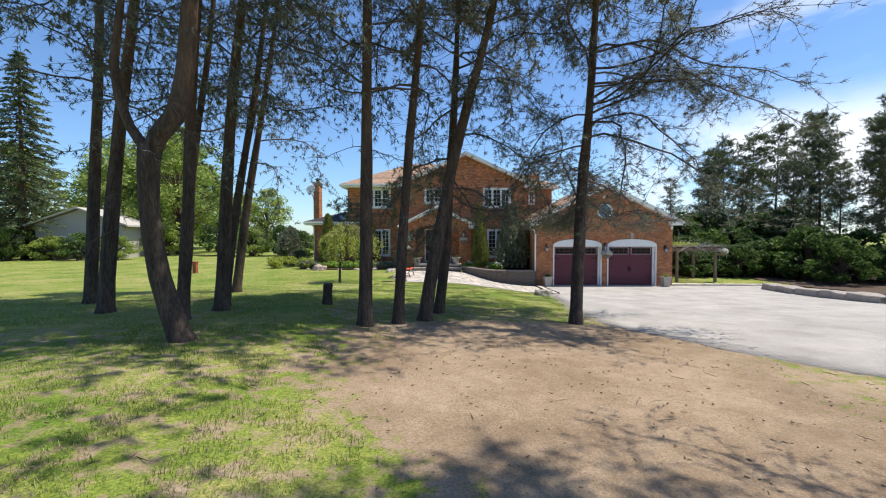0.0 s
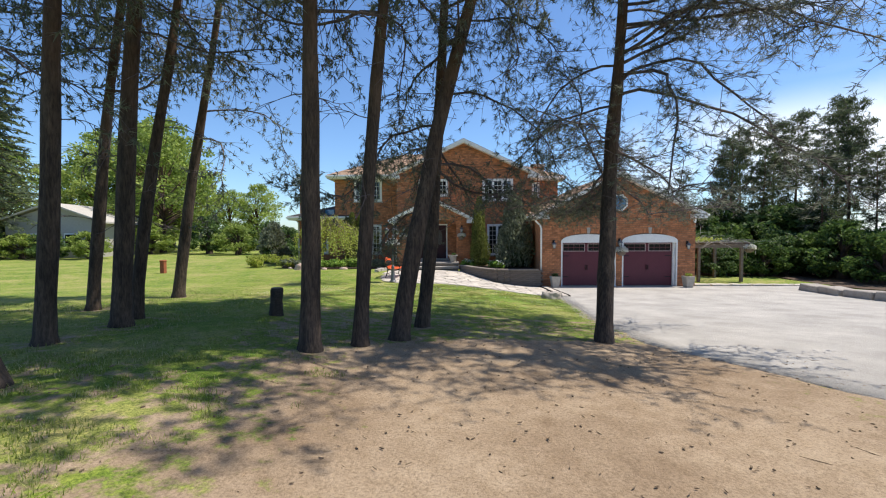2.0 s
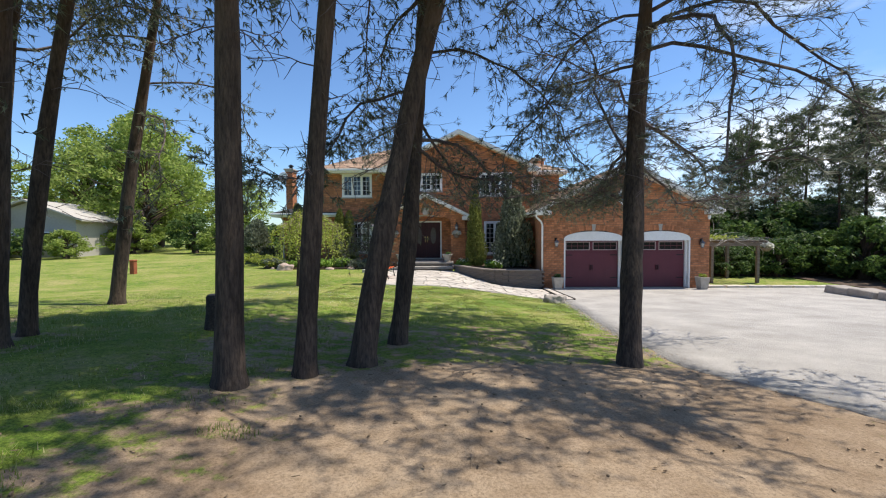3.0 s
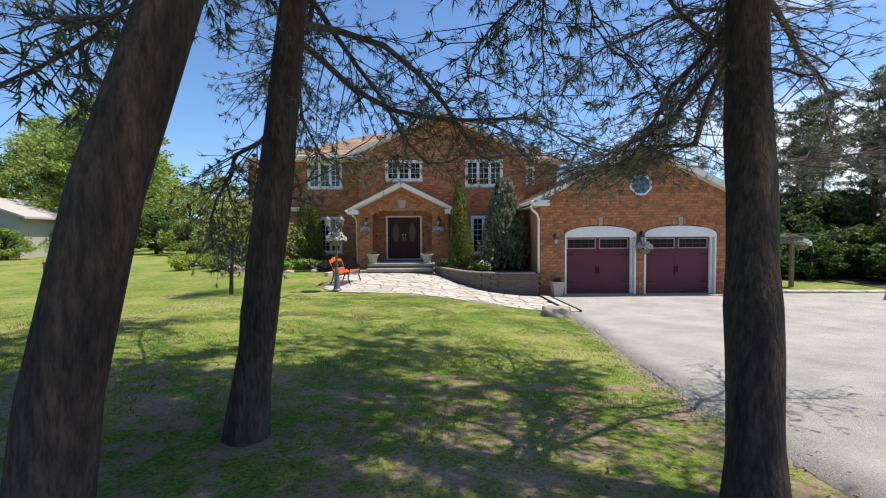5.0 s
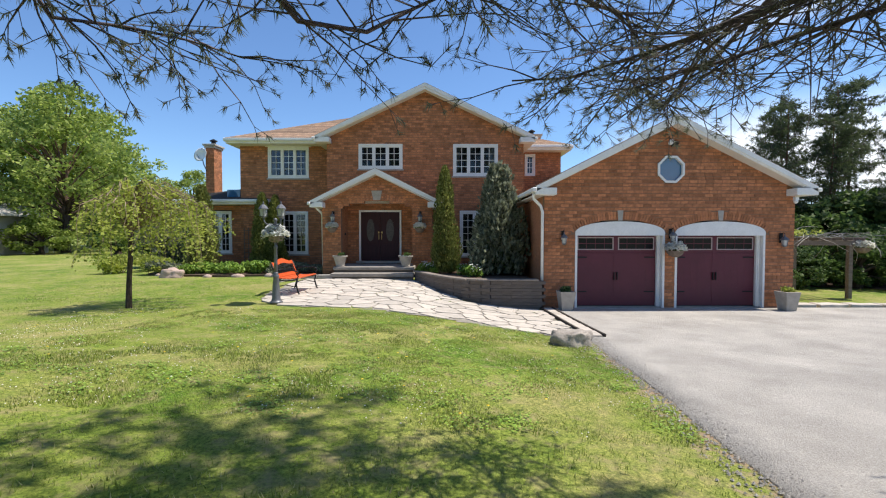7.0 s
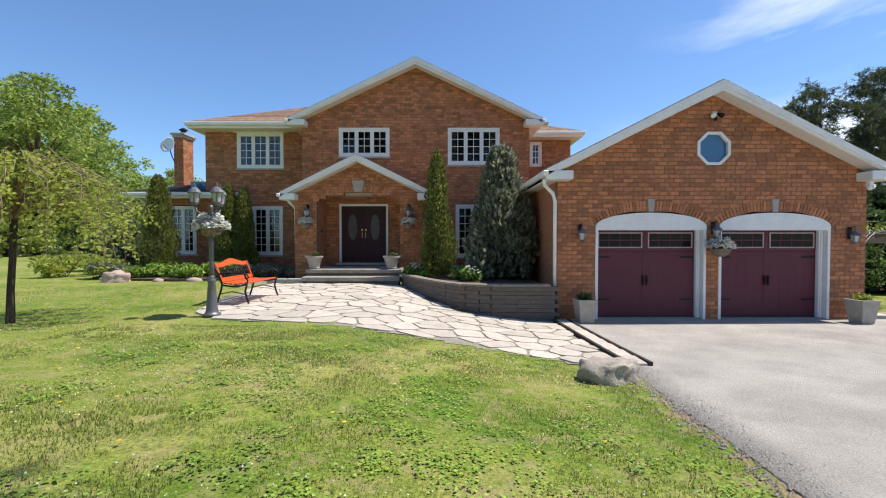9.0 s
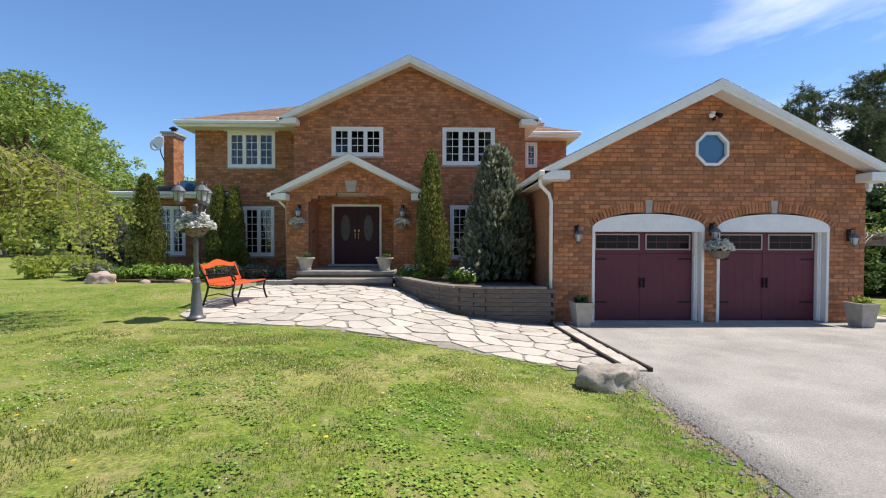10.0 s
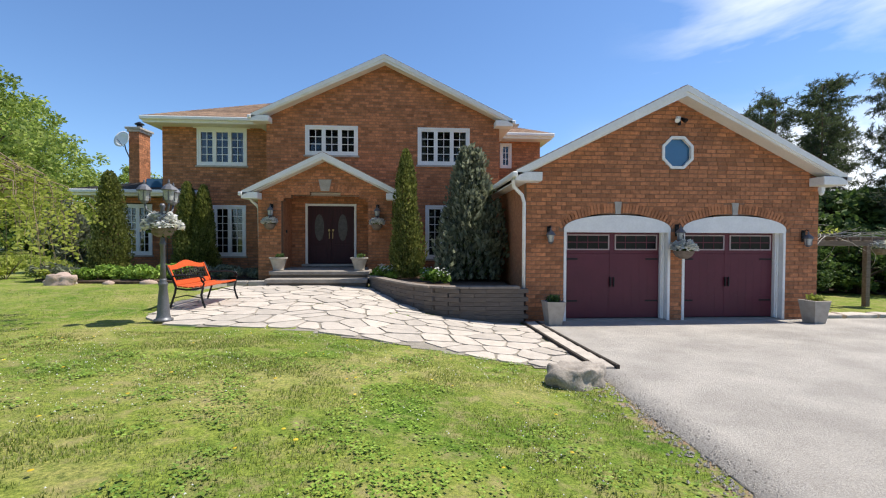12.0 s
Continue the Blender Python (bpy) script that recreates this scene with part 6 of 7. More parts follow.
def bench():
    """A park bench with orange slats and black cast-iron ends; local x is its front."""
    e = thing("garden_bench", (1.64, 27.45, ground_z(1.64, 27.45) + 0.04), "orange slatted garden bench with black cast-iron ends", "bench", rot=-4)
    L = 0.68
    for k in range(5):
        xx = -0.20 + k * 0.115
        part("seat_slat", boxes((xx, xx + 0.095, -L, L, 0.40 + 0.012 * abs(k - 1.5), 0.43 + 0.012 * abs(k - 1.5)), bevel=0.006), M_ORANGE, e)

    def back_pt(s):
        return -0.23 - 0.17 * s, 0.43 + 0.42 * s
    for s0, s1 in ((0.08, 0.30),):
        (xa, za), (xb, zb) = back_pt(s0), back_pt(s1)
        bm = bmesh.new()
        slab(bm, [(xa, -L, za), (xa, L, za), (xb, L, zb), (xb, -L, zb)], 0.03)
        part("back_slat", bm, M_ORANGE, e)
    bm = bmesh.new()
    n = 20
    prev = None
    for i in range(n + 1):
        yy = -L + 2 * L * i / n
        bow = 0.115 * math.exp(-(yy / 0.34) ** 2) + 0.02 * math.exp(-((abs(yy) - L) / 0.12) ** 2)
        (xa, za), (xb, zb) = back_pt(0.80 + bow * 1.2), back_pt(1.0 + bow * 2.2)
        cur = [bm.verts.new(p) for p in ((xa, yy, za), (xb, yy, zb), (xb - 0.03, yy, zb - 0.01), (xa - 0.03, yy, za - 0.01))]
        if prev:
            for a in range(4):
                b = (a + 1) % 4
                bm.faces.new((prev[a], prev[b], cur[b], cur[a]))
        else:
            bm.faces.new(cur)
        prev = cur
    bm.faces.new(prev[::-1])
    bmesh.ops.recalc_face_normals(bm, faces=bm.faces[:])
    part("top_rail", bm, M_ORANGE, e, "arched orange top rail")
    for s_ in (-1, 1):
        (xa, za), (xb, zb) = back_pt(0.08), back_pt(0.98)
        v, f = [], []
        tube(v, f, [Vector((xa - 0.01, s_ * (L - 0.04), za)), Vector((xb - 0.01, s_ * (L - 0.04), zb))], [0.03, 0.03], 4)
        raw("back_stile", v, f, M_ORANGE, e)
    # cast panel of scrolls in the back
    v, f = [], []
    rng = random.Random(2)
    for k in range(13):
        yy = -0.55 + 1.1 * k / 12
        for s in (0.42, 0.62):
            cx, cz = back_pt(s + rng.uniform(-0.04, 0.04))
            r = rng.uniform(0.035, 0.06)
            tube(v, f, [Vector((cx, yy + r * math.cos(a), cz + r * math.sin(a))) for a in [i * 0.7 for i in range(9)]], [0.009] * 9, 5)
    for s in (0.32, 0.80):
        cx, cz = back_pt(s)
        tube(v, f, [Vector((cx, -0.62, cz)), Vector((cx, 0.62, cz))], [0.012] * 2, 5)
    for yy in (-0.62, 0.62, -0.3, 0.3, 0.0):
        (xa, za), (xb, zb) = back_pt(0.30), back_pt(0.86)
        tube(v, f, [Vector((xa, yy, za)), Vector((xb, yy, zb))], [0.011] * 2, 5)
    raw("cast_panel", v, f, M_IRON, e, smooth=True)["label"] = "black cast scrollwork panel"
    for s in (-1, 1):
        yy = s * (L + 0.02)
        for nm, pts, r in (("rear_leg", [(-0.34, 0.0), (-0.30, 0.12), (-0.24, 0.30), (-0.22, 0.42), (-0.30, 0.62), (-0.42, 0.88)], 0.022), ("front_leg", [(0.38, 0.0), (0.34, 0.1), (0.30, 0.26), (0.34, 0.42)], 0.022), ("seat_rail", [(-0.23, 0.40), (0.0, 0.37), (0.2, 0.385), (0.35, 0.42)], 0.02), ("armrest", [(-0.31, 0.64), (-0.1, 0.66), (0.2, 0.66), (0.34, 0.63), (0.38, 0.57), (0.33, 0.53), (0.30, 0.57)], 0.019), ("arm_support", [(0.33, 0.42), (0.36, 0.50), (0.32, 0.56), (0.28, 0.64)], 0.016), ("brace", [(-0.27, 0.2), (0.0, 0.26), (0.31, 0.2)], 0.012)):
            v, f = [], []
            tube(v, f, [Vector((a, yy, b)) for a, b in pts], [r] * len(pts), 7)
            raw(nm, v, f, M_IRON, e, smooth=True)


bench()


def urn(x, y, z, seed):
    e = thing("stone_urn", (x, y, z), "pale stone urn planter on the porch step", "planter", "urns by the steps")
    bm = bmesh.new()
    lathe(bm, [(0.15, 0), (0.17, 0.03), (0.16, 0.06), (0.185, 0.15), (0.235, 0.30), (0.25, 0.36), (0.285, 0.375), (0.285, 0.42), (0.25, 0.42), (0.23, 0.36), (0.02, 0.35)], 26)
    part("bowl", bm, M_PINT, e, smooth=False)
    bm = bmesh.new()
    lathe(bm, [(0.225, 0.34), (0.02, 0.40)], 14)
    part("soil", bm, M_SOIL, e)
    leaf_cloud("foliage", e, M_SHRUB, [(0.04, 0, 0.46, 0.15, 0.08)], 70, 0.05, seed)


urn(1.97, 31.55, 1.0, 1)
urn(4.50, 31.55, 1.0, 2)


def tapered_pot(x, y, seed, rot):
    z = ground_z(x, y) + 0.012
    e = thing("square_planter", (x, y, z), "tall tapered grey square planter by the garage", "planter", "planters by the garage", rot)
    bm = bmesh.new()
    rings = []
    for h, w in ((0, 0.15), (0.02, 0.155), (0.50, 0.215), (0.55, 0.225), (0.555, 0.195), (0.50, 0.19)):
        rings.append([bm.verts.new((sx * w, sy * w, h)) for sx, sy in ((-1, -1), (1, -1), (1, 1), (-1, 1))])
    bm.faces.new(rings[0][::-1])
    for a, b in zip(rings, rings[1:]):
        for i in range(4):
            j = (i + 1) % 4
            bm.faces.new((a[i], a[j], b[j], b[i]))
    bm.faces.new(rings[-1])
    part("pot", bm, M_PINT, e)
    bm = boxes((-0.188, 0.188, -0.188, 0.188, 0.504, 0.53))
    part("soil", bm, M_SOIL, e)
    leaf_cloud("foliage", e, M_SHRUB if seed == 1 else M_WEEP, [(0, 0, 0.60, 0.17, 0.09)], 110, 0.06, seed + 90)
    v, f = [], []
    rng = random.Random(seed)
    for _ in range(9):
        a, b = rng.uniform(-0.15, 0.15), rng.uniform(-0.15, 0.15)
        tube(v, f, [Vector((a, b, 0.52)), Vector((a * 1.5, b * 1.5, rng.uniform(0.65, 0.8)))], [0.006, 0.003], 4)
    raw("stem", v, f, M_TWIG, e)


tapered_pot(9.52, 27.5, 1, 3)
tapered_pot(15.95, 27.4, 2, 4)


def wall_lantern(x, y, z, label="black carriage lantern on the brick wall"):
    e = thing("wall_lantern", (x, y, z), label, "wall lamp", "wall lanterns")
    part("back_plate", boxes((-0.05, 0.05, -0.03, 0.0, -0.15, 0.15), bevel=0.008), M_IRON, e)
    v, f = [], []
    tube(v, f, [Vector((0, -0.02, 0.08)), Vector((0, -0.10, 0.16)), Vector((0, -0.16, 0.13))], [0.012] * 3, 6)
    raw("bracket", v, f, M_IRON, e)
    lantern(e, (0, -0.16, -0.28), 0.95)
    return e


wall_lantern(9.55, GY - 0.006, 2.18)
wall_lantern(12.82, GY - 0.006, 2.25)
wall_lantern(16.18, GY - 0.006, 2.12)
wall_lantern(1.55, PY - 0.006, 3.0, "black lantern on the porch wall")
wall_lantern(5.02, PY - 0.006, 3.0, "black lantern on the porch wall")


def hanging_basket(x, y, z, top, r):
    e = thing("hanging_basket", (x, y, z), "hanging basket of white blossoms by a wall lantern", "hanging basket", "hanging flower baskets")
    bm = bmesh.new()
    lathe(bm, [(r * 0.3, -0.17), (r * 0.62, -0.10), (r * 0.8, 0.0), (r * 0.82, 0.02)], 14)
    part("basket", bm, M_TIMBER, e)
    v, f = [], []
    tube(v, f, [Vector((0, 0, 0)), Vector((0, 0, top - z))], [0.006, 0.006], 5)
    tube(v, f, [Vector((0, 0, top - z)), Vector((0, 0.14, top - z + 0.03))], [0.008, 0.008], 5)
    raw("hook", v, f, M_IRON, e)
    flower_ball(e, (0, 0, 0.04), r, r * 0.55, int(x * 7), 260, 0.05)


hanging_basket(12.82, GY - 0.30, 1.72, 2.1, 0.30)
hanging_basket(1.55, PY - 0.24, 2.47, 2.72, 0.24)
hanging_basket(5.02, PY - 0.24, 2.47, 2.72, 0.24)


def security_light():
    e = thing("security_light", (12.80, GY - 0.01, 5.02), "white twin security light under the gable peak", "security light")
    part("mount", boxes((-0.06, 0.06, -0.05, 0.0, -0.06, 0.06), bevel=0.01), M_WHITE, e)
    for s in (-1, 1):
        bm = bmesh.new()
        lathe(bm, [(0.03, 0), (0.045, 0.05), (0.06, 0.14), (0.055, 0.15)], 12)
        ob = part("lamp_head", bm, M_WHITE if s < 0 else M_IRON, e)
        ob.matrix_basis = pose(s * 0.06, -0.06, 0.0, 125, 0, s * 25)
    part("sensor", boxes((-0.035, 0.035, -0.10, -0.05, -0.17, -0.07), bevel=0.01), M_IRON, e)


security_light()


def dome_camera():
    e = thing("security_camera", (16.42, 27.75, 3.24), "small white dome camera under the eave", "security camera")
    bm = bmesh.new()
    lathe(bm, [(0.05, 0.0), (0.06, -0.03), (0.05, -0.07), (0.02, -0.10)][::-1], 14)
    part("dome", bm, M_WHITE, e, smooth=True)
    part("mount", boxes((-0.05, 0.05, -0.05, 0.05, 0.0, 0.1)), M_WHITE, e)


dome_camera()


def satellite_dish():
    e = thing("satellite_dish", (-7.18, 38.72, 6.2), "round white satellite dish fixed to the chimney", "satellite dish")
    bm = bmesh.new()
    prof = [(0.02, 0.0), (0.15, 0.015), (0.28, 0.05), (0.38, 0.10), (0.385, 0.115), (0.27, 0.065), (0.14, 0.03), (0.02, 0.02)]
    lathe(bm, prof, 24)
    ob = part("dish", bm, M_WHITE, e, smooth=True)
    ob.matrix_basis = pose(0, -0.1, 0.35, 75, 0, -12)
    v, f = [], []
    tube(v, f, [Vector((0.2, 0.05, -0.5)), Vector((0.05, 0.0, -0.1)), Vector((0, -0.08, 0.3))], [0.025] * 3, 7)
    tube(v, f, [Vector((0, -0.1, 0.05)), Vector((0, -0.55, 0.3))], [0.012] * 2, 6)
    raw("arm", v, f, M_IRON, e)


satellite_dish()


def trellis():
    e = thing("trellis", (-2.75, LY - 0.03, 0.65), "weathered timber trellis against the brick wall", "trellis")
    for i in range(5):
        part("slat", boxes((-0.4 + 0.19 * i, -0.37 + 0.19 * i, -0.02, 0.0, 0, 1.9)), M_TIMBER, e)
    for i in range(9):
        part("rung", boxes((-0.42, 0.42, -0.035, -0.021, 0.15 + 0.2 * i, 0.175 + 0.2 * i)), M_TIMBER, e)


trellis()


# ---- right side: pergola and border stones ----
def pergola():
    e = thing("pergola", (18.8, 30.2, -0.02), "weathered timber pergola covered with bare vines", "pergola")
    e.matrix_basis = pose(0, 0, 0)
    for x in (17.9, 20.2):
        for y in (30.0, 32.4):
            part("post", boxes((x - 0.07, x + 0.07, y - 0.07, y + 0.07, -0.1, 1.85), bevel=0.008), M_TIMBER, e)
    for y in (30.0, 32.4):
        part("beam", boxes((16.7, 20.6, y - 0.05, y + 0.05, 1.85, 2.02), bevel=0.008), M_TIMBER, e)
    for k in range(10):
        x = 16.9 + k * 0.39
        part("rafter", boxes((x, x + 0.05, 29.7, 32.7, 2.02, 2.13), bevel=0.006), M_TIMBER, e)
    rng = random.Random(4)
    v, f = [], []
    for _ in range(110):
        p = Vector((rng.uniform(16.7, 20.4), rng.uniform(29.5, 32.5), rng.uniform(2.1, 2.3)))
        path = [p]
        d = Vector((rng.uniform(-1, 1), rng.uniform(-0.6, 0.6), rng.uniform(-0.1, 0.1)))
        for _ in range(5):
            d = d + Vector((rng.uniform(-0.3, 0.3), rng.uniform(-0.3, 0.3), rng.uniform(-0.18, 0.12)))
            path.append(path[-1] + d.normalized() * 0.25)
        tube(v, f, path, [0.012, 0.011, 0.01, 0.008, 0.006, 0.004], 4)
    raw("vine", v, f, M_STEP, e)["label"] = "pale tangled bare vines"
    tagged(leaf_cloud("vine_foliage", e, M_WEEP, [(17.2, 29.9, 2.35, 0.5, 0.15), (17.9, 30.1, 2.3, 0.6, 0.12), (18.6, 30.3, 2.3, 0.7, 0.12), (17.0, 30.6, 2.4, 0.5, 0.15)], 110, 0.07, 6), kind="stuff")


pergola()
hanging_basket(20.55, 29.9, 1.75, 2.0, 0.30)


def border_stones():
    rng = random.Random(12)
    path = [(20.2, 25.4), (19.95, 24.0), (19.85, 22.0), (19.85, 20.0), (20.2, 18.0), (20.9, 16.2)]
    for x, y, a in arc_points(path, 1.32):
        bm = boxes((-0.64, 0.64, -0.38, 0.38, 0, 0.34), bevel=0.03)
        bmesh.ops.subdivide_edges(bm, edges=bm.edges[:], cuts=2, use_grid_fill=True)
        for q in bm.verts:
            q.co += Vector((1, 1, 0.6)) * 0.07 * noise.noise(q.co * 2.3 + Vector((x, y, 0)))
        ob = part("border_stone", bm, M_ROCK, None)
        ob.matrix_basis = pose(x + 0.3, y, ground_z(x, y) - 0.04, 0, rng.uniform(-2, 2), a + rng.uniform(-5, 5))
        tagged(ob, "large flat grey stone slab bordering the driveway", "border stone", "border stones along the driveway")
    for x, y, a in arc_points([(17.0, 28.35), (19.5, 28.3), (22.0, 28.2)], 1.0):
        bm = boxes((-0.46, 0.46, -0.22, 0.22, 0, 0.12), bevel=0.02)
        bmesh.ops.subdivide_edges(bm, edges=bm.edges[:], cuts=2, use_grid_fill=True)
        for q in bm.verts:
            q.co += Vector((1, 1, 0.4)) * 0.05 * noise.noise(q.co * 3 + Vector((x, y, 0)))
        ob = part("border_stone", bm, M_FLAG, None)
        ob.matrix_basis = pose(x, y, ground_z(x, y) - 0.03, 0, 0, a + rng.uniform(-4, 4))
        tagged(ob, "pale flat stone at the head of the driveway", "border stone", "border stones along the driveway")


border_stones()


def stump(x, y):
    e = thing("tree_stump", (x, y, ground_z(x, y) - 0.02), "dark upright log stump standing on the lawn", "tree stump")
    v, f = [], []
    tube(v, f, [Vector((0, 0, -0.05)), Vector((0, 0, 0.05)), Vector((0.01, 0, 0.3)), Vector((0.02, 0, 0.52)), Vector((0.02, 0, 0.56))], [0.17, 0.14, 0.12, 0.115, 0.10], 14)
    v = [(a + 0.02 * noise.noise((a * 9, b * 9, c * 3)), b + 0.02 * noise.noise((a * 9 + 5, b * 9, c * 3)), c) for a, b, c in v]
    raw("log", v, f, M_STUMP, e, smooth=False)
    bm = bmesh.new()
    lathe(bm, [(0.095, 0.555), (0.09, 0.57)], 14, (0.02, 0, 0))
    part("cut_face", bm, M_TIMBER, e, "grey weathered cut face")


stump(0.98, 14.55)


def marker_post():
    e = thing("marker_post", (-11.4, 29.5, ground_z(-11.4, 29.5)), "short rust-red post standing on the lawn", "post")
    part("shaft", boxes((-0.12, 0.12, -0.12, 0.12, -0.1, 0.62), bevel=0.02), M_POSTRED, e)
    part("cap", boxes((-0.14, 0.14, -0.14, 0.14, 0.62, 0.72), bevel=0.03), M_POSTRED, e)


marker_post()


# ---- far trees ----
def broadleaf_meshes(seed, height, width, leaf, per=130, blobs=95, mat=None):
    """Trunk with limbs and a lumpy, gappy crown of single leaves."""
    rng = random.Random(seed)
    tv, tf = [], []
    tube(tv, tf, [Vector((0, 0, -0.2)), Vector((0.1, 0, height * 0.15)), Vector((0.0, 0.1, height * 0.35)), Vector((0.15, 0, height * 0.7))], [0.32, 0.25, 0.2, 0.05], 9)
    cents = []
    for k in range(blobs):
        a, u = k * 2.4 + rng.uniform(-0.4, 0.4), rng.random()
        z = height * (0.13 + 0.85 * u)
        r = width * math.sin(math.pi * min(1, 0.14 + u * 0.84)) ** 0.7 * rng.uniform(0.35, 1.0)
        c = Vector((math.cos(a) * r, math.sin(a) * r, z))
        cents.append((c.x, c.y, c.z, width * rng.uniform(0.12, 0.26), width * rng.uniform(0.08, 0.17)))
        if k % 3 == 0:
            m = Vector((0.05, 0, z * 0.6))
            tube(tv, tf, [m, m.lerp(c, 0.5) + Vector((0, 0, 0.3)), c], [0.09, 0.05, 0.015], 5)
    trunk = bpy.data.meshes.new("trunk")
    trunk.from_pydata(tv, [], tf)
    trunk.materials.append(M_BARK)
    tmp = leaf_cloud("crown", None, mat or M_MAPLE, cents, per, leaf, seed, 0.3)
    crown = tmp.data
    bpy.data.objects.remove(tmp)
    return trunk, crown


BROAD = [broadleaf_meshes(61, 11, 4.6, 0.17, 80, 135), broadleaf_meshes(62, 9, 4.2, 0.16, 80, 125), broadleaf_meshes(63, 12.5, 5.2, 0.18, 80, 150)]
LOWBUSH = [broadleaf_meshes(64, 3.2, 2.2, 0.13, 70, 60, M_SHRUB), broadleaf_meshes(65, 2.6, 2.4, 0.13, 70, 60)]


def broadleaf(x, y, kind, s, turn, label="full-leaved bright green maple beyond the lawn", group="maples beyond the lawn", pool=None, name="maple_tree", cat="tree"):
    e = thing(name, (x, y, ground_z(x, y)), label, cat, group, turn)
    for nm, me in zip(("trunk", "crown"), (pool or BROAD)[kind]):
        ob = new(nm, me)
        ob.parent = e
        ob.scale = (s, s, s)
    return e


for i, (x, y, k, s) in enumerate(((-28, 54, 2, 1.2), (-33, 59, 0, 1.4), (-37, 57, 1, 1.3), (-36, 68, 2, 1.3), (-44, 66, 2, 1.3), (-53, 60, 0, 1.3), (-40, 74, 0, 1.4), (-60, 52, 1, 1.2), (-20, 60, 0, 0.75), (-24.5, 62, 1, 0.85))):
    broadleaf(x, y, k, s, i * 67)
for i, (x, y, k, s) in enumerate(((-14, 50, 0, 1.0), (-17, 49, 1, 1.1), (-11.5, 48, 1, 0.9), (-21, 51, 0, 1.2), (-27, 50.5, 1, 1.1), (-34, 51, 0, 1.2), (-40, 50, 1, 1.2), (-46, 52, 0, 1.3), (-9.8, 44, 0, 0.8), (-26.6, 42.5, 1, 0.85), (-29.5, 42, 0, 0.75), (-32.5, 42.5, 1, 0.8), (-35.5, 41.5, 0, 0.9), (-39, 42, 1, 1.0), (-43.5, 42, 0, 1.1), (-48, 43, 1, 1.2))):
    broadleaf(x, y, k, s, i * 51, "rounded green shrub at the end of the lawn", "shrubs at the end of the lawn", LOWBUSH, "large_shrub", "shrub")


def spruce_meshes(seed, height, width):
    rng = random.Random(seed)
    tv, tf, v, f = [], [], [], []
    tube(tv, tf, [Vector((0, 0, -0.2)), Vector((0, 0, height))], [0.3, 0.03], 8)
    n = 190
    for k in range(n):
        u = k / n
        z = height * (0.06 + 0.94 * u)
        a = k * 2.4 + rng.uniform(-0.3, 0.3)
        L = width * (1 - u) ** 0.85 * rng.uniform(0.7, 1.1) + 0.15
        tip = Vector((math.cos(a) * L, math.sin(a) * L, z - L * 0.28))
        root = Vector((0, 0, z))
        tube(tv, tf, [root, root.lerp(tip, 0.5) - Vector((0, 0, 0.05 * L)), tip + Vector((0, 0, 0.12 * L))], [0.04, 0.025, 0.008], 4)
        for _ in range(int(26 + 60 * L / width)):
            t = rng.uniform(0.12, 1.05)
            c = root.lerp(tip, t) + Vector((rng.uniform(-1, 1), rng.uniform(-1, 1), rng.uniform(-0.5, 0.2))) * (0.12 + 0.14 * L * 0.5)
            d = Vector((math.cos(a) + rng.uniform(-0.9, 0.9), math.sin(a) + rng.uniform(-0.9, 0.9), rng.uniform(-0.8, 0.15))).normalized()
            e = d.orthogonal().normalized() * 0.07
            s = rng.uniform(0.25, 0.5)
            i = len(v)
            v.extend((tuple(c - e), tuple(c + d * s), tuple(c + e)))
            f.append((i, i + 1, i + 2))
    out = []
    for nm, vv, ff, mt in (("trunk", tv, tf, M_BARK), ("foliage", v, f, M_NEEDLE2)):
        me = bpy.data.meshes.new(nm)
        me.from_pydata(vv, [], ff)
        me.materials.append(mt)
        out.append(me)
    return out


SPRUCE = spruce_meshes(71, 18, 4.6)
for x, y, s in ((-36.0, 43.5, 1.08), (-44.5, 48, 0.9), (-41.0, 40.0, 0.75)):
    e = thing("spruce_tree", (x, y, ground_z(x, y)), "tall dark conical spruce beyond the lawn", "spruce tree", "spruces beyond the lawn", x * 10)
    for nm, me in zip(("trunk", "foliage"), SPRUCE):
        ob = new(nm, me)
        ob.parent, ob.scale = e, (s, s, s)

# the pine wood beyond the driveway
FOREST = []
for k in range(3):
    t_, b_, n_ = pine_meshes(k, 81 + k, 12.5, 2.6 + 1.2 * k, 2.5, 50, r0=0.15, tuft=7, length=0.25, width=0.019, droop=0.1, dead=7, detail=0, taper=0.5)
    n_.materials.clear()
    n_.materials.append(M_NEEDLE2)
    FOREST.append((t_, b_, n_))
rf = random.Random(19)
SPOTS = [(28.0, 39.5, 0.72), (30.5, 42, 0.92), (33.0, 38, 0.95), (29.5, 36.0, 0.72), (35.5, 42, 1.05), (33.5, 33, 0.85), (37.5, 36, 1.0), (31.0, 30.5, 0.80), (36.0, 30, 0.98), (40.0, 33, 1.1), (32.5, 26, 0.85), (37.0, 25.5, 1.0), (41, 28, 1.1), (34.5, 21.5, 0.9), (39, 20.5, 1.05), (31.5, 47.5, 1.0), (37, 48, 1.1), (42, 41, 1.15), (44, 23, 1.1), (45, 35, 1.2), (30.2, 33.0, 0.6), (26.2, 40.5, 0.80), (25.5, 46, 0.66), (29.0, 46, 0.8)]
for i, (x, y, s) in enumerate(SPOTS):
    e = thing("pine_tree", (x, y, ground_z(x, y)), "dark pine of the wood beyond the driveway", "pine tree", "pines of the wood", rf.uniform(0, 360))
    for nm, me in zip(("trunk", "branchwork", "foliage"), FOREST[i % 3]):
        ob = new(nm, me)
        ob.parent, ob.scale = e, (s * rf.uniform(0.98, 1.02), s, s)
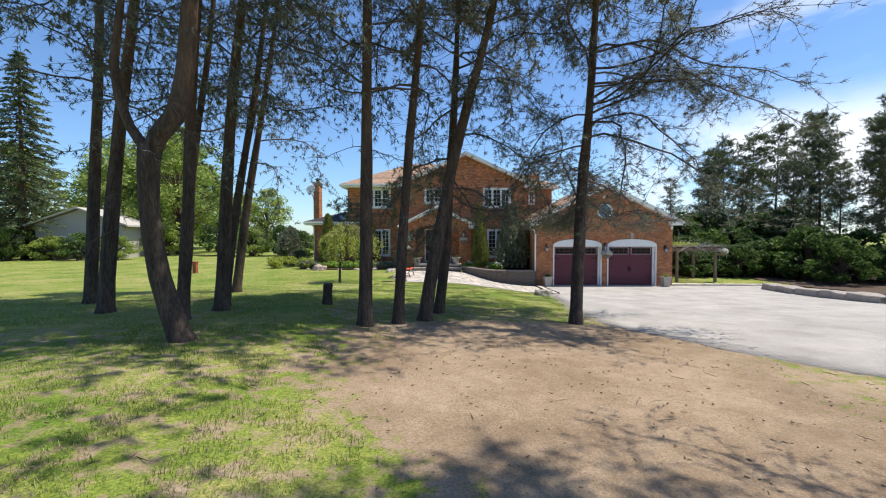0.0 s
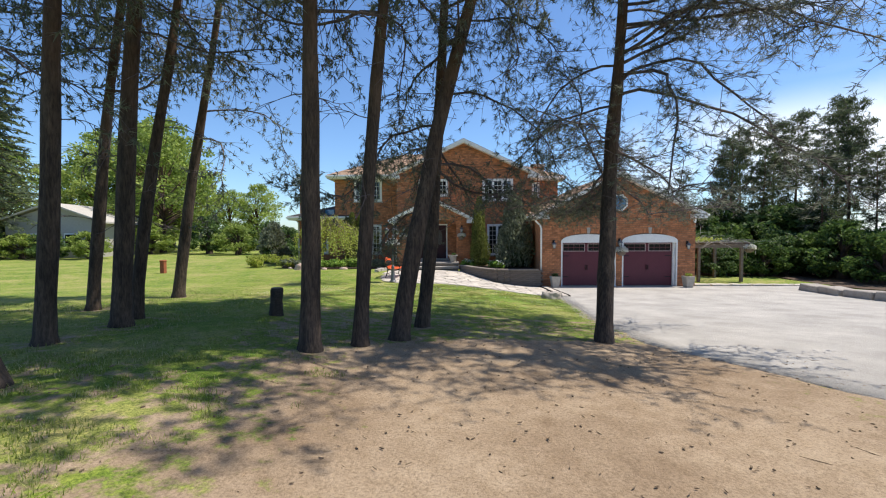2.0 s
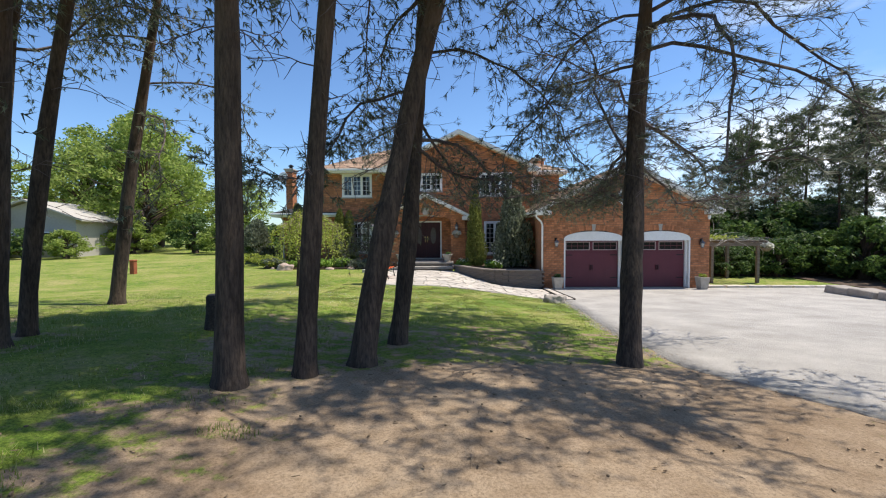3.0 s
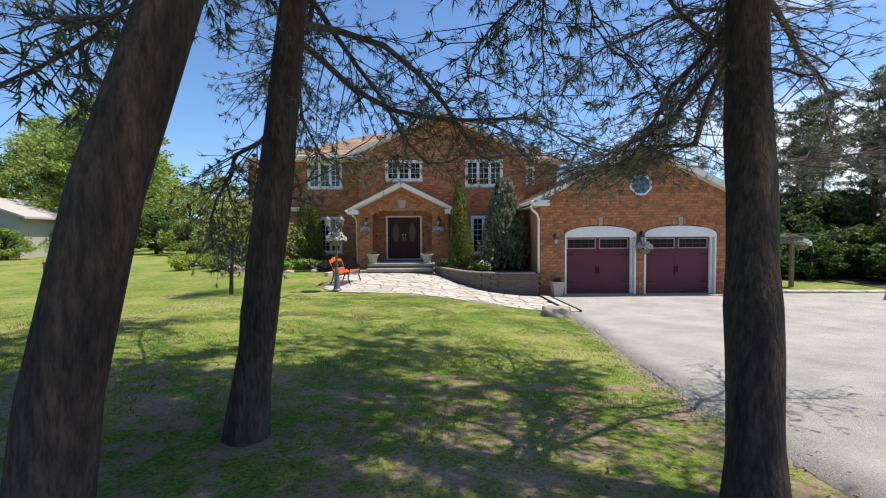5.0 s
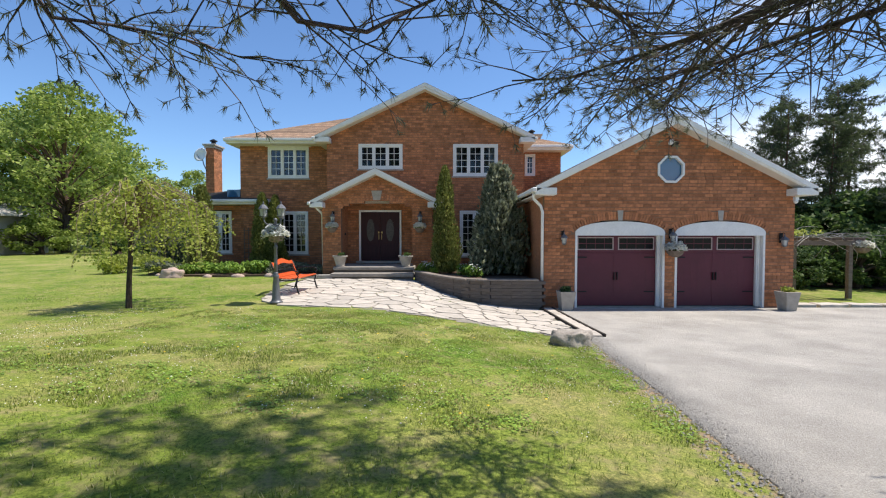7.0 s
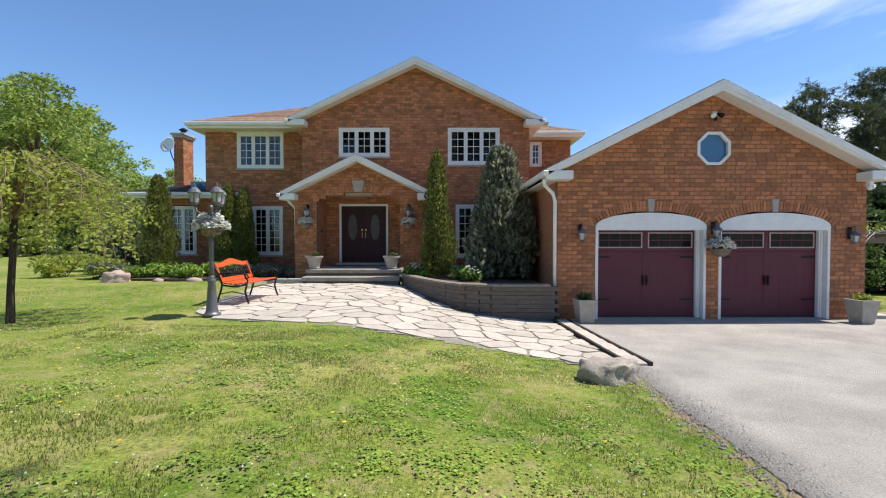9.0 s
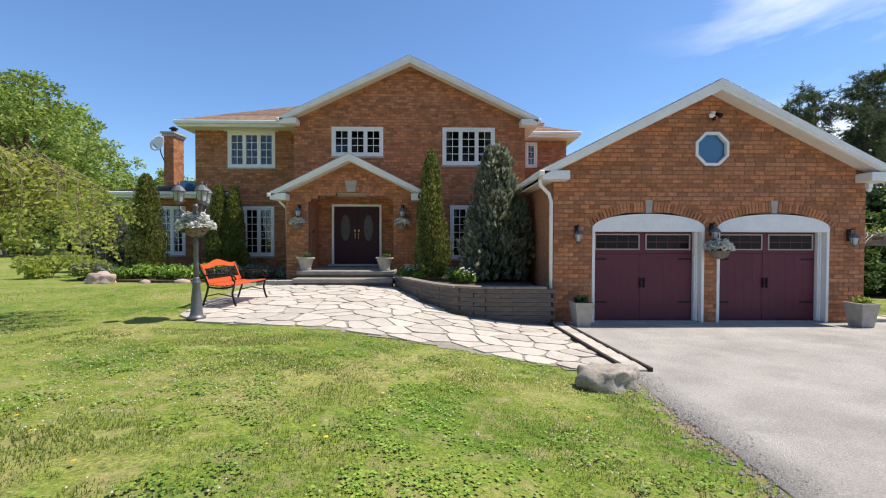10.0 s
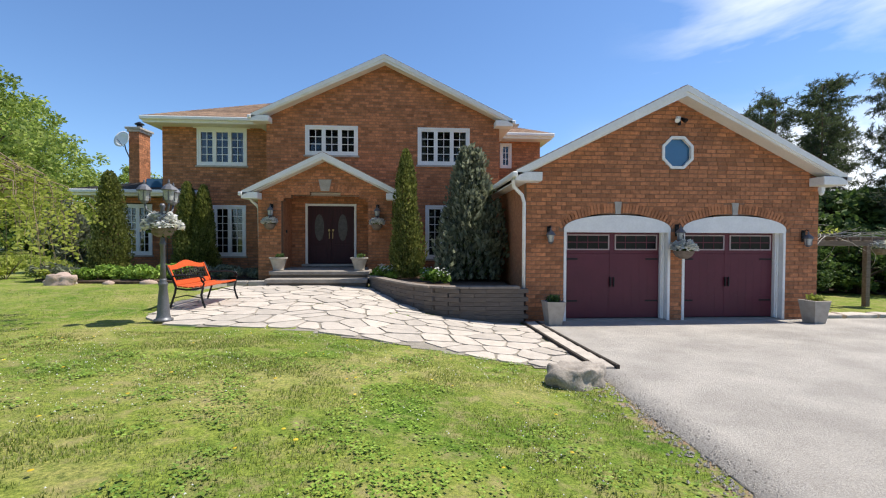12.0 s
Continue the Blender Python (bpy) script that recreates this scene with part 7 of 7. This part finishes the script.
for i in range(34):
    x, y = (rf.uniform(24.5, 38), rf.uniform(22, 42)) if i < 18 else (17.5 + (i - 18) * 0.95 + rf.uniform(-0.4, 0.4), rf.uniform(34.5, 37.5))
    broadleaf(x, y, i % 2, rf.uniform(0.55, 1.05), i * 77, "dense dark green undergrowth below the pines", "undergrowth of the wood", [LOWBUSH[0], LOWBUSH[0]], "undergrowth_shrub", "shrub")
for i in range(7):
    broadleaf(20.6 + 0.95 * i, rf.uniform(33.0, 33.8), 0, rf.uniform(0.5, 0.75), i * 83, "dense dark green undergrowth below the pines", "undergrowth of the wood", [LOWBUSH[0]], "undergrowth_shrub", "shrub")
for i in range(11):
    broadleaf(20.2 + 1.15 * i + rf.uniform(-0.4, 0.4), rf.uniform(38.2, 40.5), 0, rf.uniform(1.0, 1.45), i * 57, "dense dark green undergrowth below the pines", "undergrowth of the wood", [LOWBUSH[0]], "undergrowth_shrub", "shrub")
for i, (x, y, k, s) in enumerate(((20.5, 40, 0, 0.5), (23, 38.5, 1, 0.45), (26, 36.5, 0, 0.5), (18.2, 43, 0, 0.55))):
    broadleaf(x, y, k, s, i * 40, "dark green young tree behind the pergola", "young trees behind the pergola", [LOWBUSH[0], broadleaf_meshes(66, 8, 3.5, 0.2, 90, 70, M_SHRUB)], "young_tree", "tree")


def wood_floor():
    v, f = [], []
    xs, ys = [23.6 + 1.2 * i for i in range(40)], [16 + 1.2 * i for i in range(45)]
    for y in ys:
        for x in xs:
            q = x - (6.5 if y > 33 else 0)
            v.append((q + 0.5 * noise.noise((q, y, 1)), y + 0.5 * noise.noise((q, y, 5)), ground_z(q, y) + 0.03 + 0.05 * noise.noise((q * 0.7, y * 0.7, 2))))
    for j in range(len(ys) - 1):
        for i in range(len(xs) - 1):
            a = j * len(xs) + i
            f.append((a, a + 1, a + len(xs) + 1, a + len(xs)))
    tagged(raw("forest_floor", v, f, M_SOIL, smooth=True), "dark needle litter under the pine wood", "forest floor", kind="structure")


wood_floor()


def neighbour_house():
    e = thing("neighbour_house", (-31.5, 45.5, ground_z(-31.5, 45.5)), "pale low house half hidden beyond the lawn", "house", rot=12)
    part("wall", boxes((-3.6, 3.6, -1.5, 8, -0.2, 3.3)), M_SIDING, e)
    bm = bmesh.new()
    prism(bm, [(-3.6, 3.3), (3.6, 3.3), (0, 4.7)], -1.49, 8)
    part("gable", bm, M_SIDING, e)
    for q in (-1, 1):
        bm = bmesh.new()
        quad = [(0, -2.0, 4.95), (0, 8.4, 4.95), (q * 4.3, 8.4, 3.25), (q * 4.3, -2.0, 3.25)]
        slab(bm, quad if q < 0 else quad[::-1], 0.16)
        part("roof", bm, M_STEP, e, "grey shingle roof")
    for x in (-1.8, 1.6):
        w = part("window", boxes((x - 0.7, x + 0.7, -1.56, -1.48, 1.0, 2.2)), M_WHITE, e)
        part("pane", boxes((x - 0.6, x + 0.6, -1.58, -1.561, 1.1, 2.1)), M_DARKPANE, w)


neighbour_house()


# ---- turf, litter and flecks ----
def grass_blades():
    rng = np.random.default_rng(3)
    v, f = [], []
    zones = ((0.5, 8.7, 18.4, 24.8, 130000, 0.021), (-4, 8.3, 14.5, 18.6, 30000, 0.028), (-1.5, 3.4, 4.6, 11.5, 40000, 0.045), (-8, 3, 11, 16, 18000, 0.04), (-6, 1.0, 18.5, 30, 16000, 0.03))
    for x0, x1, y0, y1, n, h in zones:
        for x, y, a, l, t in zip(rng.uniform(x0, x1, n), rng.uniform(y0, y1, n), rng.uniform(0, 6.283, n), rng.uniform(0.5, 1.3, n), rng.uniform(-1.3, 1.3, n)):
            ex = float(np.interp(y, EDGE_Y, EDGE_X))
            if x > ex - 0.12 or inside((x, y), PATIO) or bare(x, y) + 0.5 * noise.noise((x * 2, y * 2, 0)) > 0.5:
                continue
            if noise.noise((x * 1.6, y * 1.6, 7)) + 0.5 * noise.noise((x * 5, y * 5, 4)) < -0.25:
                continue
            z = ground_z(x, y) - 0.012
            L = h * l
            c, s = math.cos(a), math.sin(a)
            i = len(v)
            v.extend(((x - c * 0.005, y - s * 0.005, z), (x + c * 0.005, y + s * 0.005, z), (x + s * t * L, y - c * t * L, z + L + 0.012)))
            f.append((i, i + 1, i + 2))
    tagged(raw("grass", v, f, M_BLADE), "short mown grass with clover and worn patches", "grass", kind="stuff")


grass_blades()


def clover_flecks():
    rng = random.Random(23)
    v, f = [], []
    for _ in range(2600):
        x, y = rng.uniform(-1.5, 8.3), rng.uniform(18.4, 25.0)
        if noise.noise((x * 0.7, y * 0.7, 2)) < -0.05 or inside((x, y), PATIO):
            continue
        z = ground_z(x, y) + 0.025
        r = rng.uniform(0.004, 0.010)
        i = len(v)
        v.extend(((x - r, y, z), (x, y - r, z), (x + r, y, z), (x, y + r, z), (x, y, z + r)))
        f.extend(((i, i + 1, i + 4), (i + 1, i + 2, i + 4), (i + 2, i + 3, i + 4), (i + 3, i, i + 4)))
    tagged(raw("clover_blossom", v, f, M_PETAL), "scattered white clover heads in the lawn", "clover", kind="stuff")
    v, f = [], []
    for _ in range(70):
        x, y, r = rng.uniform(-1.0, 8.0), rng.uniform(18.6, 24.5), rng.uniform(0.012, 0.02)
        if inside((x, y), PATIO):
            continue
        z = ground_z(x, y) + 0.04
        i = len(v)
        for k in range(7):
            v.append((x + r * math.cos(k * 0.898), y + r * math.sin(k * 0.898), z + 0.002))
        v.append((x, y, z + 0.008))
        f.extend((i + k, i + (k + 1) % 7, i + 7) for k in range(7))
    tagged(raw("dandelion", v, f, M_DANDELION), "a few yellow dandelion heads in the lawn", "dandelion", kind="stuff")


clover_flecks()


def clover_leaves():
    rng = random.Random(31)
    v, f = [], []
    for _ in range(640):
        cx, cy = rng.uniform(0.5, 8.4), rng.uniform(18.5, 24.6)
        if noise.noise((cx * 0.9, cy * 0.9, 5)) + 0.4 * noise.noise((cx * 3, cy * 3, 5)) < -0.02:
            continue
        for _ in range(34):
            a, r = rng.uniform(0, 6.28), rng.random() ** 0.5 * 0.16
            x, y = cx + math.cos(a) * r, cy + math.sin(a) * r
            if inside((x, y), PATIO) or x > float(np.interp(y, EDGE_Y, EDGE_X)) - 0.15:
                continue
            z, q = ground_z(x, y) + rng.uniform(0.012, 0.045), rng.uniform(0.008, 0.017)
            t = rng.uniform(-0.4, 0.4)
            i = len(v)
            v.extend(((x - q, y, z - q * t), (x, y - q, z), (x + q, y, z + q * t), (x, y + q, z)))
            f.append((i, i + 1, i + 2, i + 3))
    tagged(raw("clover", v, f, M_TUFT), "low patches of fresh green clover leaves in the lawn", "clover", kind="stuff")


clover_leaves()


def litter():
    rng = random.Random(29)
    v, f = [], []
    for _ in range(1500):
        x, y = rng.uniform(0.5, 10), rng.uniform(5.0, 16.5)
        if bare(x, y) < 0.3:
            continue
        z = ground_z(x, y) + 0.012
        a, L = rng.uniform(0, 6.28), rng.uniform(0.015, 0.06) if rng.random() < 0.95 else rng.uniform(0.1, 0.25)
        d = Vector((math.cos(a), math.sin(a), rng.uniform(-0.05, 0.15)))
        r = rng.uniform(0.002, 0.006) if L > 0.05 else rng.uniform(0.004, 0.012)
        p = Vector((x, y, z))
        tube(v, f, [p - d * L / 2, p, p + d * L / 2], [r * 0.6, r, r * 0.5], 4)
    tagged(raw("litter", v, f, M_LITTER), "fallen twigs, bark and cones on the bare earth", "litter", kind="stuff")


litter()


def gravel_verge():
    """Loose chips along the ragged edge between lawn and driveway."""
    rng = random.Random(37)
    v, f = [], []
    for _ in range(3200):
        y = rng.uniform(14.5, 26.0)
        x = float(np.interp(y, EDGE_Y, EDGE_X)) + rng.gauss(0.0, 0.13)
        if inside((x, y), PATIO):
            continue
        z, r = ground_z(x, y) + 0.012, rng.uniform(0.006, 0.02)
        i = len(v)
        a = rng.uniform(0, 6.28)
        for k in range(4):
            v.append((x + r * math.cos(a + k * 1.57) * rng.uniform(0.7, 1.2), y + r * math.sin(a + k * 1.57) * rng.uniform(0.7, 1.2), z - 0.004))
        v.append((x, y, z + r * rng.uniform(0.5, 0.9)))
        f.extend(((i, i + 1, i + 4), (i + 1, i + 2, i + 4), (i + 2, i + 3, i + 4), (i + 3, i, i + 4)))
    tagged(raw("gravel", v, f, M_DRIVE), "loose pale gravel along the driveway edge", "gravel", kind="stuff")


gravel_verge()
